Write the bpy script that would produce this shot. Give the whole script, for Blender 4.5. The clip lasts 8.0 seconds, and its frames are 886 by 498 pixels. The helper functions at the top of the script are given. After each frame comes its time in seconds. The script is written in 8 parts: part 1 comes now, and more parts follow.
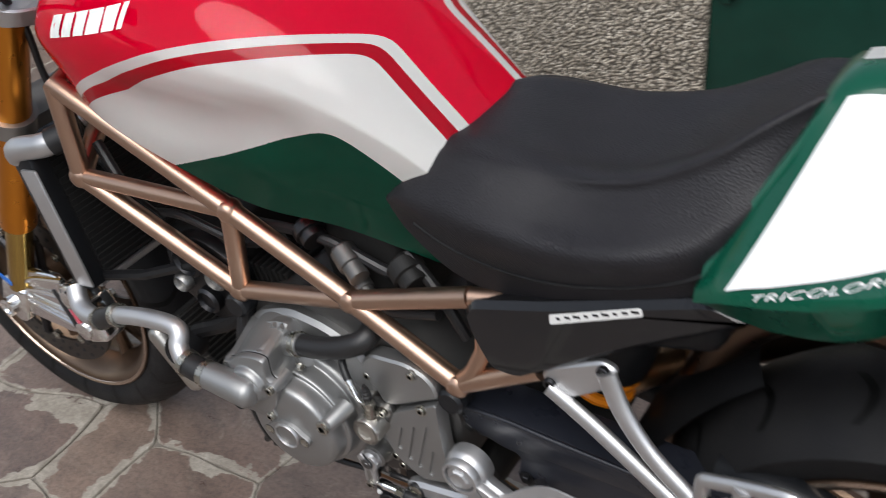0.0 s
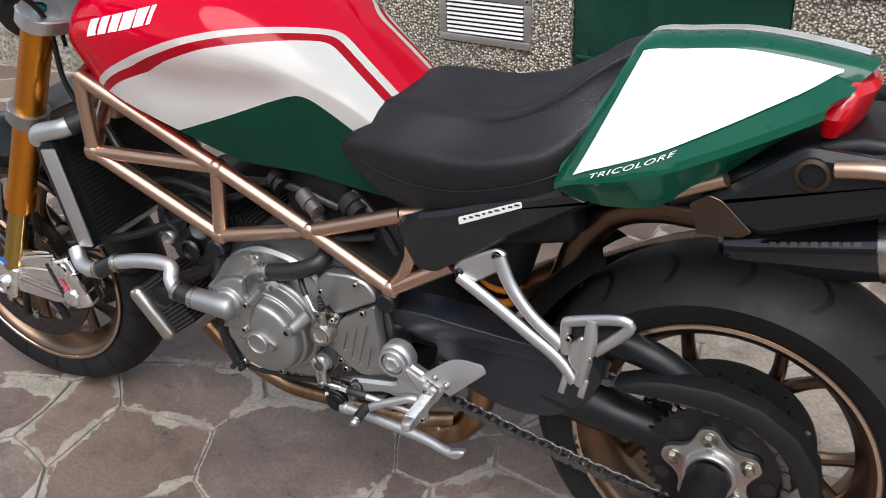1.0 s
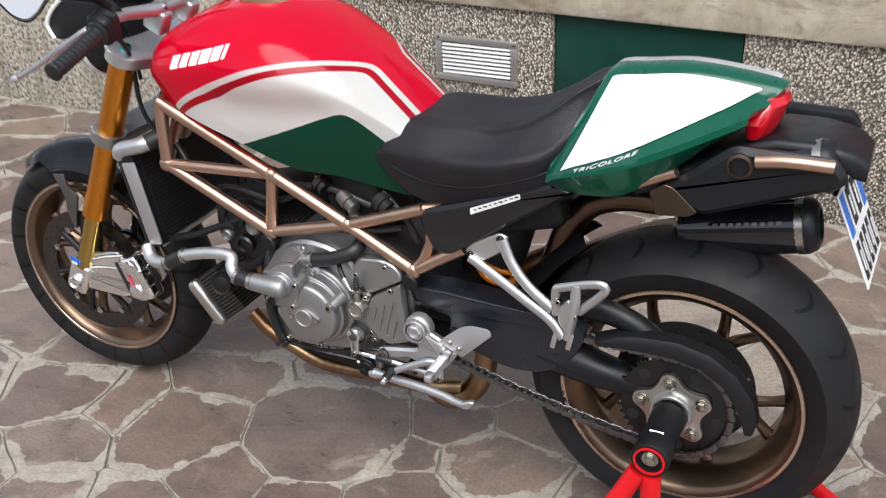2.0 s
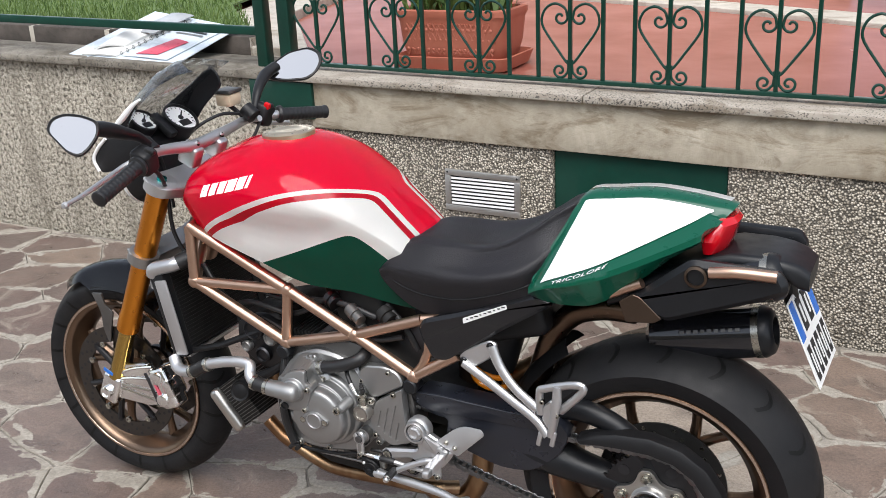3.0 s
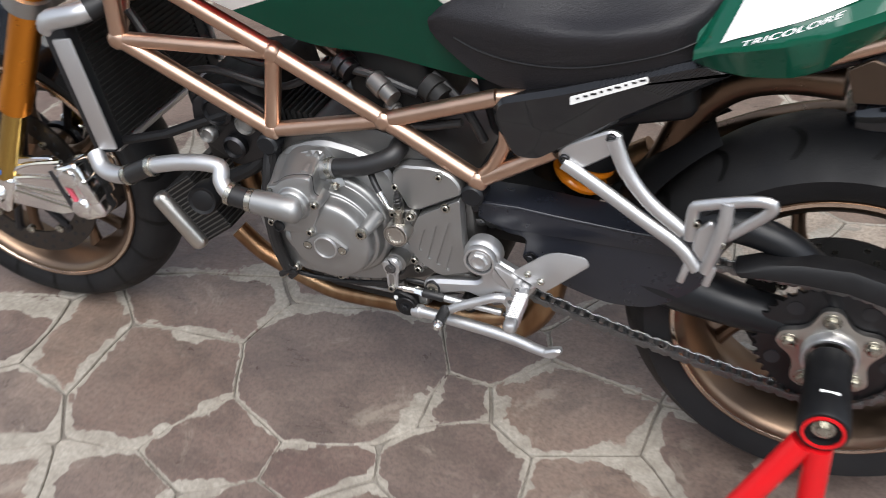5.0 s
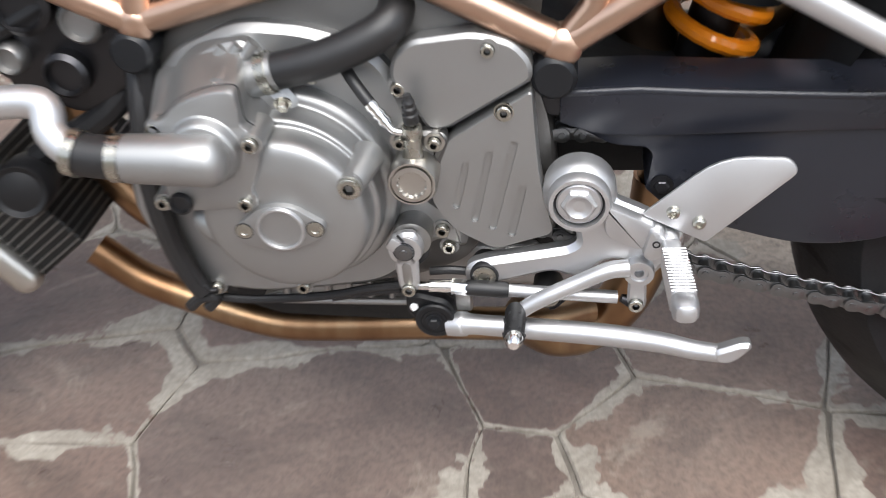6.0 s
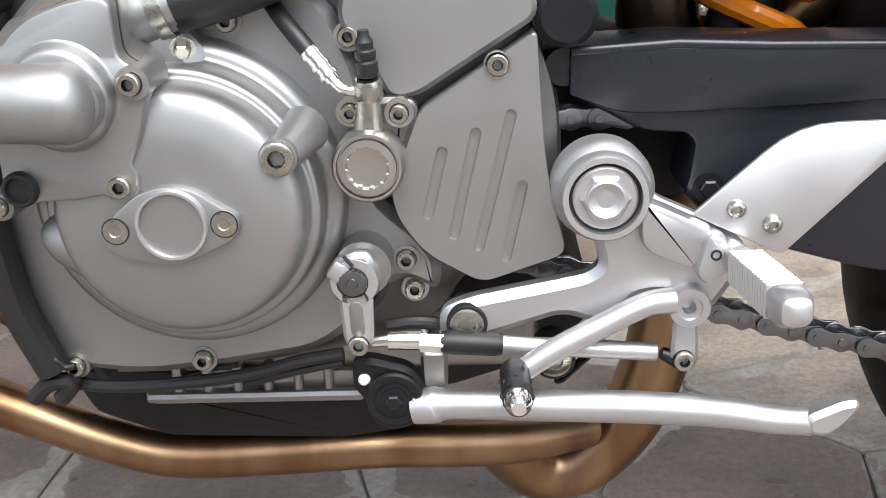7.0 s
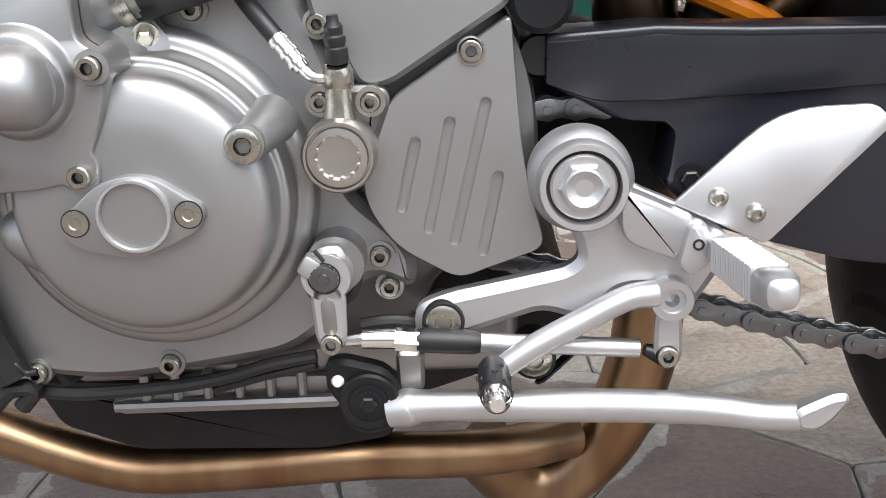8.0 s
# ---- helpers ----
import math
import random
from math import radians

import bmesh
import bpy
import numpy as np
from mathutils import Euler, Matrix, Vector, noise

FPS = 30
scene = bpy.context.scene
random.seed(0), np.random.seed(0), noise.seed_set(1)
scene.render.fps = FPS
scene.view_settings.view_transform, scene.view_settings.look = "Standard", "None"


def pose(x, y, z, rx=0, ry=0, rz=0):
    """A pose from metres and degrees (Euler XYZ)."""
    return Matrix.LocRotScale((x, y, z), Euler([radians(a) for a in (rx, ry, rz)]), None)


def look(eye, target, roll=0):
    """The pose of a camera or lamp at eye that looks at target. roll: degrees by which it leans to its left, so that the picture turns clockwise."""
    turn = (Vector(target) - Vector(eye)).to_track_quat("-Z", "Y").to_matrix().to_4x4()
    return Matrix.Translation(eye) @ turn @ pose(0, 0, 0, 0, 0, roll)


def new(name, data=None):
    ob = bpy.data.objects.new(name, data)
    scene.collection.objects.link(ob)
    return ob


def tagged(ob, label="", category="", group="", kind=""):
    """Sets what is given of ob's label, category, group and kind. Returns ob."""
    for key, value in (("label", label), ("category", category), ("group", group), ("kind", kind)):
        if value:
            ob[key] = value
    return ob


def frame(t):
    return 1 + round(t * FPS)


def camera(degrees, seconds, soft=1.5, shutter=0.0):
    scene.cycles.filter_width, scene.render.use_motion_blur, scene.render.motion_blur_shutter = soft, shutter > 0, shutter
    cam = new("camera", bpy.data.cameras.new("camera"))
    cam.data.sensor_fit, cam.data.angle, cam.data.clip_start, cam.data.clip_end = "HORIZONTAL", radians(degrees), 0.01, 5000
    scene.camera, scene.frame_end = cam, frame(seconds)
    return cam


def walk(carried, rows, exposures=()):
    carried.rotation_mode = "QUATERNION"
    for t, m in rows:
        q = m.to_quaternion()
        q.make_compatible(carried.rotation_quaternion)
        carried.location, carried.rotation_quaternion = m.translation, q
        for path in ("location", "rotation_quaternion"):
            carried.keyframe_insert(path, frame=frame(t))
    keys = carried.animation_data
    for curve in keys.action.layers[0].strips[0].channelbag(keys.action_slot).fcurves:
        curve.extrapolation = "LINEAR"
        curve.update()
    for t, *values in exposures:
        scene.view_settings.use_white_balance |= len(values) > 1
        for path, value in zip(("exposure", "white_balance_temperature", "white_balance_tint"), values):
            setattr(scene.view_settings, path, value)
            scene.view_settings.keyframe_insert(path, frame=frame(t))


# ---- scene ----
cam = camera(47.09, 8.0, soft=0.8, shutter=0.4)
ROWS = [
    (0.0, 0.7057, -0.8230, 1.3365, 53.979, 4.892, 32.521),
    (0.5, 0.7899, -1.0595, 1.3433, 57.486, 2.718, 26.787),
    (1.0, 0.9056, -1.2863, 1.3760, 59.815, 2.022, 26.587),
    (1.2, 0.9150, -1.3371, 1.4012, 59.236, 2.066, 25.022),
    (2.3, 1.0837, -1.7563, 1.4933, 65.445, 1.887, 25.861),
    (2.5, 1.1199, -1.7857, 1.5054, 67.791, 2.160, 26.226),
    (3.0, 1.1758, -1.8404, 1.5168, 70.196, 2.410, 26.616),
    (3.5, 1.1784, -1.8265, 1.5107, 69.559, 2.445, 26.593),
    (4.0, 1.0397, -1.7497, 1.4748, 66.038, 2.044, 24.711),
    (4.5, 0.8578, -1.5870, 1.4472, 58.872, 1.459, 22.614),
    (4.7, 0.7587, -1.4718, 1.3986, 55.185, 1.308, 22.455),
    (5.8, 0.2359, -0.9143, 0.9602, 52.451, 3.111, 8.185),
    (6.0, 0.2232, -0.8390, 0.8298, 55.415, 4.077, 7.267),
    (6.5, 0.1740, -0.7215, 0.6297, 64.817, 1.838, 4.125),
    (7.0, 0.1532, -0.7012, 0.5645, 70.594, 2.416, 2.367),
    (7.5, 0.1520, -0.6925, 0.5374, 72.852, 2.637, 1.554),
    (8.0, 0.1571, -0.6913, 0.5355, 72.633, 2.724, 1.359),
]
walk(cam, [(t, pose(x, y, z, rx, ry, rz)) for t, x, y, z, rx, ry, rz in ROWS],
     exposures=[(0.0, 0.30), (0.5, 0.46), (1.2, 0.60), (2.3, 0.76), (3.5, 0.66), (4.0, 0.66), (4.7, 0.70), (6.0, 1.16), (6.5, 1.36), (8.0, 1.25)])
# ---- light: overcast daylight ----
world = bpy.data.worlds.new("overcast_sky")
scene.world = world
world.use_nodes = True
wt = world.node_tree
sky = wt.nodes.new("ShaderNodeTexSky")
sky.sky_type = "NISHITA"
sky.sun_disc = False
sky.sun_elevation = radians(58)
sky.sun_rotation = radians(150)
sky.air_density, sky.dust_density, sky.ozone_density = 1.0, 1.0, 1.0
mute = wt.nodes.new("ShaderNodeHueSaturation")
mute.inputs["Saturation"].default_value = 0.45
wt.links.new(sky.outputs[0], mute.inputs["Color"])
wt.links.new(mute.outputs[0], wt.nodes["Background"].inputs["Color"])
wt.nodes["Background"].inputs["Strength"].default_value = 0.15
sun_data = bpy.data.lights.new("sun", "SUN")
sun_data.energy, sun_data.angle, sun_data.color = 2.3, radians(50), (1.0, 0.98, 0.96)
sun = new("sun", sun_data)
sun.matrix_world = look((0.8, -2.7, 4.6), (0, 0, 0))
# ---- small mesh toolkit ----
def part(name, bm, material, parent=None, label="", sharp=35, smooth=True):
    """Link a bmesh as one mesh object, under a thing or a part."""
    me = bpy.data.meshes.new(name)
    bmesh.ops.recalc_face_normals(bm, faces=bm.faces)
    bm.to_mesh(me)
    bm.free()
    if smooth:
        me.polygons.foreach_set("use_smooth", [True] * len(me.polygons))
        me.set_sharp_from_angle(angle=radians(sharp))
    me.materials.append(material)
    if any(p.material_index for p in me.polygons):
        me.materials.append(M_SOCKET_SHADE)
    ob = new(name, me)
    if parent is not None:
        ob.parent = parent
    if label:
        ob["label"] = label
    return ob


def thing(name, label, category, group="", kind="", at=(0, 0, 0)):
    """An empty at the base of a thing made of parts."""
    ob = new(name)
    ob.empty_display_size = 0.05
    ob.location = at
    return tagged(ob, label, category, group, kind)


def again(ob, parent, m):
    """Another object on the same mesh, placed by m under the parent."""
    o = bpy.data.objects.new(ob.name.split(".")[0], ob.data)
    scene.collection.objects.link(o)
    o.parent = parent
    o.matrix_basis = m
    if "label" in ob:
        o["label"] = ob["label"]
    return o


def curve_pts(pts, n=8):
    """A smooth line through points (Catmull-Rom)."""
    p = [Vector(q) for q in pts]
    if len(p) < 3:
        return p
    ext = [2 * p[0] - p[1]] + p + [2 * p[-1] - p[-2]]
    out = []
    for i in range(1, len(ext) - 2):
        a, b, c, d = ext[i - 1], ext[i], ext[i + 1], ext[i + 2]
        for k in range(n):
            t = k / n
            out.append(0.5 * (2 * b + (c - a) * t + (2 * a - 5 * b + 4 * c - d) * t * t + (3 * b - a - 3 * c + d) * t ** 3))
    out.append(p[-1])
    return out


def skin(bm, rings, close=True, cap=True):
    """Join rings of equal point counts by quads."""
    vs = [[bm.verts.new(q) for q in ring] for ring in rings]
    n = len(vs[0])
    for a, b in zip(vs, vs[1:]):
        for i in range(n if close else n - 1):
            j = (i + 1) % n
            bm.faces.new((a[i], a[j], b[j], b[i]))
    if cap and close:
        bm.faces.new(vs[0])
        bm.faces.new(vs[-1])
    return vs


def tube(bm, pts, r, seg=14, smooth=0, cap=True, flat=1.0):
    """A tube along points; r is a number or one for each point; flat squeezes it."""
    rs = list(r) if isinstance(r, (list, tuple)) else None
    if smooth:
        if rs:
            k = [(t[0], 0, 0) for t in zip(rs)]
            rs = [v.x for v in curve_pts(k, smooth)]
        pts = curve_pts(pts, smooth)
    pts = [Vector(q) for q in pts]
    rings, up = [], None
    for i, q in enumerate(pts):
        d = (pts[min(i + 1, len(pts) - 1)] - pts[max(i - 1, 0)]).normalized()
        if up is None:
            up = Vector((0, 1, 0)) if abs(d.y) < 0.9 else Vector((1, 0, 0))
        a = (up - d * up.dot(d)).normalized()
        b = d.cross(a)
        up = a
        rad = rs[min(i, len(rs) - 1)] if rs else r
        rings.append([q + (a * math.cos(2 * math.pi * k / seg) * flat + b * math.sin(2 * math.pi * k / seg)) * rad for k in range(seg)])
    skin(bm, rings, cap=cap)
    return bm


def axis_m(at, direction):
    """A matrix whose z runs along the direction."""
    return Matrix.Translation(at) @ Vector(direction).to_track_quat("Z", "Y").to_matrix().to_4x4()


def lathe(bm, profile, at=(0, 0, 0), direction=(0, 0, 1), seg=24, cap=True):
    """Turn a profile of (radius, height) round an axis."""
    m = axis_m(at, direction)
    rings = [[m @ Vector((r * math.cos(2 * math.pi * k / seg), r * math.sin(2 * math.pi * k / seg), h)) for k in range(seg)] for r, h in profile]
    skin(bm, rings, cap=cap)
    return bm


def ring_lathe(bm, profile, at=(0, 0, 0), direction=(0, 0, 1), seg=48):
    """Turn a closed profile of (radius, height) round an axis into a ring."""
    m = axis_m(at, direction)
    vs = [[bm.verts.new(m @ Vector((r * math.cos(2 * math.pi * k / seg), r * math.sin(2 * math.pi * k / seg), h))) for r, h in profile] for k in range(seg)]
    n = len(profile)
    for k in range(seg):
        a, b = vs[k], vs[(k + 1) % seg]
        for i in range(n):
            j = (i + 1) % n
            bm.faces.new((a[i], a[j], b[j], b[i]))
    return bm


def block(bm, size, m=None, bevel=0.0, seg=2):
    """A box with rounded edges."""
    tmp = bmesh.new()
    bmesh.ops.create_cube(tmp, size=1)
    bmesh.ops.scale(tmp, vec=size, verts=tmp.verts)
    if bevel:
        bmesh.ops.bevel(tmp, geom=tmp.edges[:], offset=bevel, segments=seg, profile=0.5, affect="EDGES")
    join(bm, tmp, m)
    return bm


def join(bm, tmp, m=None):
    """Add one bmesh to another."""
    if m is not None:
        bmesh.ops.transform(tmp, matrix=m, verts=tmp.verts)
    at = {}
    for v in tmp.verts:
        at[v] = bm.verts.new(v.co)
    for f in tmp.faces:
        bm.faces.new([at[v] for v in f.verts])
    tmp.free()


def round_poly(pts, r=0.01, n=4):
    """Round the corners of a 2D outline. A point may carry a radius of its own."""
    out = []
    k = len(pts)
    for i in range(k):
        p = Vector(pts[i][:2])
        a, b = Vector(pts[i - 1][:2]), Vector(pts[(i + 1) % k][:2])
        rad = pts[i][2] if len(pts[i]) > 2 else r
        u, v = (a - p), (b - p)
        d = min(rad, u.length * 0.45, v.length * 0.45)
        if d < 1e-5:
            out.append(p)
            continue
        s, e = p + u.normalized() * d, p + v.normalized() * d
        for j in range(n + 1):
            t = j / n
            out.append(s * (1 - t) ** 2 + p * 2 * t * (1 - t) + e * t * t)
    return out


def plate(bm, outline, y0, y1, bevel=0.002, r=0.0, n=4, lift=None):
    """A plate in the x-z plane between two y, with softened rims. lift(x, z) shifts y."""
    o = round_poly(outline, r, n) if r or any(len(q) > 2 for q in outline) else [Vector(q[:2]) for q in outline]
    area = sum(a.x * b.y - b.x * a.y for a, b in zip(o, o[1:] + o[:1]))
    if area < 0:
        o.reverse()
    k = len(o)

    def inset(d):
        res = []
        for i in range(k):
            e1, e2 = (o[i] - o[i - 1]), (o[(i + 1) % k] - o[i])
            n1, n2 = Vector((-e1.y, e1.x)).normalized(), Vector((-e2.y, e2.x)).normalized()
            s = n1 + n2
            s = s.normalized() * d / max(0.5, s.normalized().dot(n1)) if s.length > 1e-6 else n1 * d
            res.append(o[i] + s)
        return res
    rings = []
    sgn = 1 if y1 > y0 else -1
    for off, y in ((bevel, y0), (bevel * 0.3, y0 + sgn * bevel * 0.3), (0, y0 + sgn * bevel), (0, y1 - sgn * bevel), (bevel, y1)):
        rings.append([Vector((q.x, y + (lift(q.x, q.y) if lift else 0), q.y)) for q in inset(off)])
    skin(bm, rings)
    return bm


def socket_bolt(bm, at, direction=(0, -1, 0), r=0.006, h=0.006):
    """A socket-head bolt; its hexagonal hole and foot ring are painted dark for shade."""
    prof = [(r * 1.07, -0.004), (r * 1.07, 0), (r, 0), (r, h * 0.85), (r * 0.88, h), (r * 0.52, h)]
    known = set(bm.faces)
    lathe(bm, prof[:3], at, direction, 18, cap=False)
    for f in bm.faces:
        f.material_index = f.material_index if f in known else 1
    lathe(bm, prof[2:], at, direction, 18, cap=False)
    known = set(bm.faces)
    m = axis_m(at, direction)
    rim = [[m @ Vector((r * 0.52 * math.cos(k * math.pi / 3), r * 0.52 * math.sin(k * math.pi / 3), z)) for k in range(6)] for z in (h, -0.006)]
    vs = skin(bm, rim, cap=False)
    bm.faces.new(vs[-1])
    for f in bm.faces:
        f.material_index = f.material_index if f in known else 1
    return bm


def hex_bolt(bm, at, direction=(0, -1, 0), r=0.008, h=0.006):
    """A hexagon-head bolt on a washer."""
    lathe(bm, [(r * 1.5, 0), (r * 1.5, 0.0015), (0.0001, 0.0015)], at, direction, 18)
    lathe(bm, [(r, 0.0015), (r, h), (r * 0.8, h + 0.001), (0.0001, h + 0.001)], at, direction, 6)
    return bm
# ---- materials ----
class Mat:
    """A node material under construction."""

    def __init__(self, name, colour=(0.5, 0.5, 0.5), rough=0.5, metal=0.0, coat=0.0):
        self.m = bpy.data.materials.new(name)
        self.m.use_nodes = True
        self.t = self.m.node_tree
        self.b = self.t.nodes["Principled BSDF"]
        self.b.inputs["Base Color"].default_value = (*colour, 1)
        self.b.inputs["Roughness"].default_value = rough
        self.b.inputs["Metallic"].default_value = metal
        self.b.inputs["Coat Weight"].default_value = coat
        self.b.inputs["Coat Roughness"].default_value = 0.03
        if coat:
            self.b.inputs["Specular IOR Level"].default_value = 0.15
        co = self.t.nodes.new("ShaderNodeTexCoord")
        self.co = co.outputs["Object"]

    def node(self, kind, **props):
        n = self.t.nodes.new(kind)
        for k, v in props.items():
            if k == "operation":
                n.operation = v
            elif k == "feature":
                n.feature = v
            elif k == "data_type":
                n.data_type = v
            elif k == "blend_type":
                n.blend_type = v
        return n

    def link(self, a, b):
        self.t.links.new(a, b)

    def noise(self, scale, detail=4.0, rough=0.55, vec=None, distort=0.0):
        n = self.node("ShaderNodeTexNoise")
        n.inputs["Scale"].default_value, n.inputs["Detail"].default_value = scale, detail
        n.inputs["Roughness"].default_value, n.inputs["Distortion"].default_value = rough, distort
        self.link(vec or self.co, n.inputs["Vector"])
        return n.outputs["Fac"]

    def voronoi(self, scale, feature="F1", vec=None, colour=False):
        n = self.node("ShaderNodeTexVoronoi", feature=feature)
        n.inputs["Scale"].default_value = scale
        self.link(vec or self.co, n.inputs["Vector"])
        return n.outputs["Color" if colour else "Distance"]

    def ramp(self, fac, stops, hard=False):
        r = self.node("ShaderNodeValToRGB")
        r.color_ramp.interpolation = "CONSTANT" if hard else "LINEAR"
        while len(r.color_ramp.elements) < len(stops):
            r.color_ramp.elements.new(0.5)
        for e, (p, c) in zip(r.color_ramp.elements, stops):
            e.position = p
            e.color = (*c, 1) if isinstance(c, tuple) else (c, c, c, 1)
        self.link(fac, r.inputs["Fac"])
        return r.outputs["Color"]

    def mix(self, fac, a, b, blend="MIX"):
        n = self.node("ShaderNodeMix", data_type="RGBA", blend_type=blend)
        for s, v in ((n.inputs[0], fac), (n.inputs[6], a), (n.inputs[7], b)):
            if isinstance(v, (int, float)):
                s.default_value = v
            elif isinstance(v, tuple):
                s.default_value = (*v, 1)
            else:
                self.link(v, s)
        return n.outputs[2]

    def math(self, op, a, b=0.0, c=0.0):
        n = self.node("ShaderNodeMath", operation=op)
        for s, v in zip(n.inputs, (a, b, c)):
            if isinstance(v, (int, float)):
                s.default_value = v
            else:
                self.link(v, s)
        return n.outputs[0]

    def xyz(self):
        n = self.node("ShaderNodeSeparateXYZ")
        self.link(self.co, n.inputs[0])
        return n.outputs

    def stretched(self, x, y, z):
        n = self.node("ShaderNodeMapping")
        n.inputs["Scale"].default_value = (x, y, z)
        self.link(self.co, n.inputs["Vector"])
        return n.outputs[0]

    def chance(self):
        return self.node("ShaderNodeObjectInfo").outputs["Random"]

    def set(self, colour=None, rough=None, bump=None, strength=0.3, dist=0.002):
        if colour is not None:
            self.link(colour, self.b.inputs["Base Color"])
        if rough is not None:
            self.link(rough, self.b.inputs["Roughness"])
        if bump is not None:
            n = self.node("ShaderNodeBump")
            n.inputs["Strength"].default_value, n.inputs["Distance"].default_value = strength, dist
            self.link(bump, n.inputs["Height"])
            self.link(n.outputs[0], self.b.inputs["Normal"])
        return self.m


def painted(name, colour, rough=0.3, coat=0.6, dirt=0.12):
    m = Mat(name, colour, rough, 0.0, coat)
    dark = tuple(c * (1 - dirt * 2) for c in colour)
    n = m.noise(9, 5)
    return m.set(m.mix(m.ramp(n, [(0.35, 0.0), (0.75, 1.0)]), colour, dark), m.ramp(m.noise(40, 3), [(0.3, rough * 0.8), (0.8, min(1, rough * 1.35))]))


def metal(name, colour, rough=0.35, grain=60, bump=0.1, spread=0.2):
    m = Mat(name, colour, rough, 1.0)
    lo = tuple(c * (1 - spread) for c in colour)
    return m.set(m.mix(m.noise(grain * 0.3, 5), lo, colour), m.ramp(m.noise(grain, 4), [(0.3, rough * 0.88), (0.75, min(1, rough * 1.14))]), m.noise(grain * 8, 3), bump, 0.0006)


def plastic(name, colour, rough=0.45, bump=0.12, grain=500):
    m = Mat(name, colour, rough)
    lo = tuple(c * 0.6 for c in colour)
    m.b.inputs["Specular IOR Level"].default_value = 0.32
    return m.set(m.mix(m.noise(14, 5), colour, lo), m.ramp(m.noise(30, 4), [(0.3, rough * 0.8), (0.8, min(1, rough * 1.3))]), m.noise(grain, 2), bump, 0.0005)


# setting
def slab_material(name="porphyry_slab", pale=False):
    """Riven porphyry: brown, grey or beige slabs with split layers, stains and mortar smears."""
    m = Mat(name, rough=0.62)
    wide = m.noise(0.8, 3)
    grain, cloud, r = m.noise(120, 6, 0.75), m.noise(4.5, 6, 0.6, distort=0.5), m.chance()
    tone = m.ramp(r, [(0.0, (0.118, 0.079, 0.071)), (0.18, (0.188, 0.131, 0.104)), (0.36, (0.132, 0.096, 0.086)), (0.55, (0.242, 0.176, 0.134)), (0.75, (0.146, 0.096, 0.083)), (1.0, (0.213, 0.160, 0.130))])
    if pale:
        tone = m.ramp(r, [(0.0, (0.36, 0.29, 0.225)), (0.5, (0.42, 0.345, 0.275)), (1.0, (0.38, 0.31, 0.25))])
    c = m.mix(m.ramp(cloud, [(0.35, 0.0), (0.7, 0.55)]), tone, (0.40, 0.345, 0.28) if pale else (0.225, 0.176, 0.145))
    layer = m.noise(7, 8, 0.68, m.stretched(1.0, 1.35, 1.0), 0.5)
    c = m.mix(m.ramp(layer, [(0.40, 0.42), (0.54, 0.0)]), c, (0.062, 0.050, 0.045))
    c = m.mix(m.ramp(grain, [(0.40, 0.45), (0.56, 0.0)]), c, (0.060, 0.047, 0.042))
    streak = m.noise(34, 6, 0.7, m.stretched(1.0, 1.6, 1.0), 0.3)
    c = m.mix(m.ramp(streak, [(0.55, 0.0), (0.75, 0.4)]), c, (0.27, 0.225, 0.185))
    smear = m.math("ADD", m.math("MULTIPLY", m.noise(5.5, 8, 0.72, distort=0.8), 0.8), m.math("MULTIPLY", wide, 0.25))
    c = m.mix(m.ramp(smear, [(0.60, 0.0), (0.66, 0.45)]), c, (0.36, 0.315, 0.255))
    h = m.math("ADD", m.math("MULTIPLY", grain, 0.35), m.math("ADD", m.math("MULTIPLY", streak, 0.6), m.math("MULTIPLY", layer, 1.6)))
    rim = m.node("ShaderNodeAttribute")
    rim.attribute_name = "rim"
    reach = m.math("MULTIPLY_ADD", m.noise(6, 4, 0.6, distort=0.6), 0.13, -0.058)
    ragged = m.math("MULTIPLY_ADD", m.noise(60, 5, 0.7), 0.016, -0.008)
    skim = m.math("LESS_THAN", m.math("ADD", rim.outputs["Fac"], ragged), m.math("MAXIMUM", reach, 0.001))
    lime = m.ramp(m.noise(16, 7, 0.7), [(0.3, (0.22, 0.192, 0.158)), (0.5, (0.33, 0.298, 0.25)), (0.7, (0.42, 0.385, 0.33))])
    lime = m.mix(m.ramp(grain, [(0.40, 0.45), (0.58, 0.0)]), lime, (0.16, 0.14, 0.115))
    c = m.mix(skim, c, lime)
    gloss = m.ramp(layer, [(0.3, 0.24), (0.7, 0.44)])
    return m.set(c, m.mix(skim, gloss, (0.8, 0.8, 0.8)), m.math("ADD", h, m.math("MULTIPLY", skim, 0.35)), 0.38, 0.006)


def mortar_material():
    m = Mat("mortar_joint", rough=0.85)
    n, f = m.noise(9, 7, 0.7), m.noise(160, 4)
    c = m.ramp(n, [(0.28, (0.10, 0.088, 0.072)), (0.45, (0.18, 0.16, 0.135)), (0.62, (0.28, 0.255, 0.215)), (0.8, (0.38, 0.35, 0.30))])
    c = m.mix(m.ramp(f, [(0.4, 0.4), (0.6, 0.0)]), c, (0.13, 0.115, 0.10))
    return m.set(c, None, m.noise(60, 6), 0.6, 0.005)


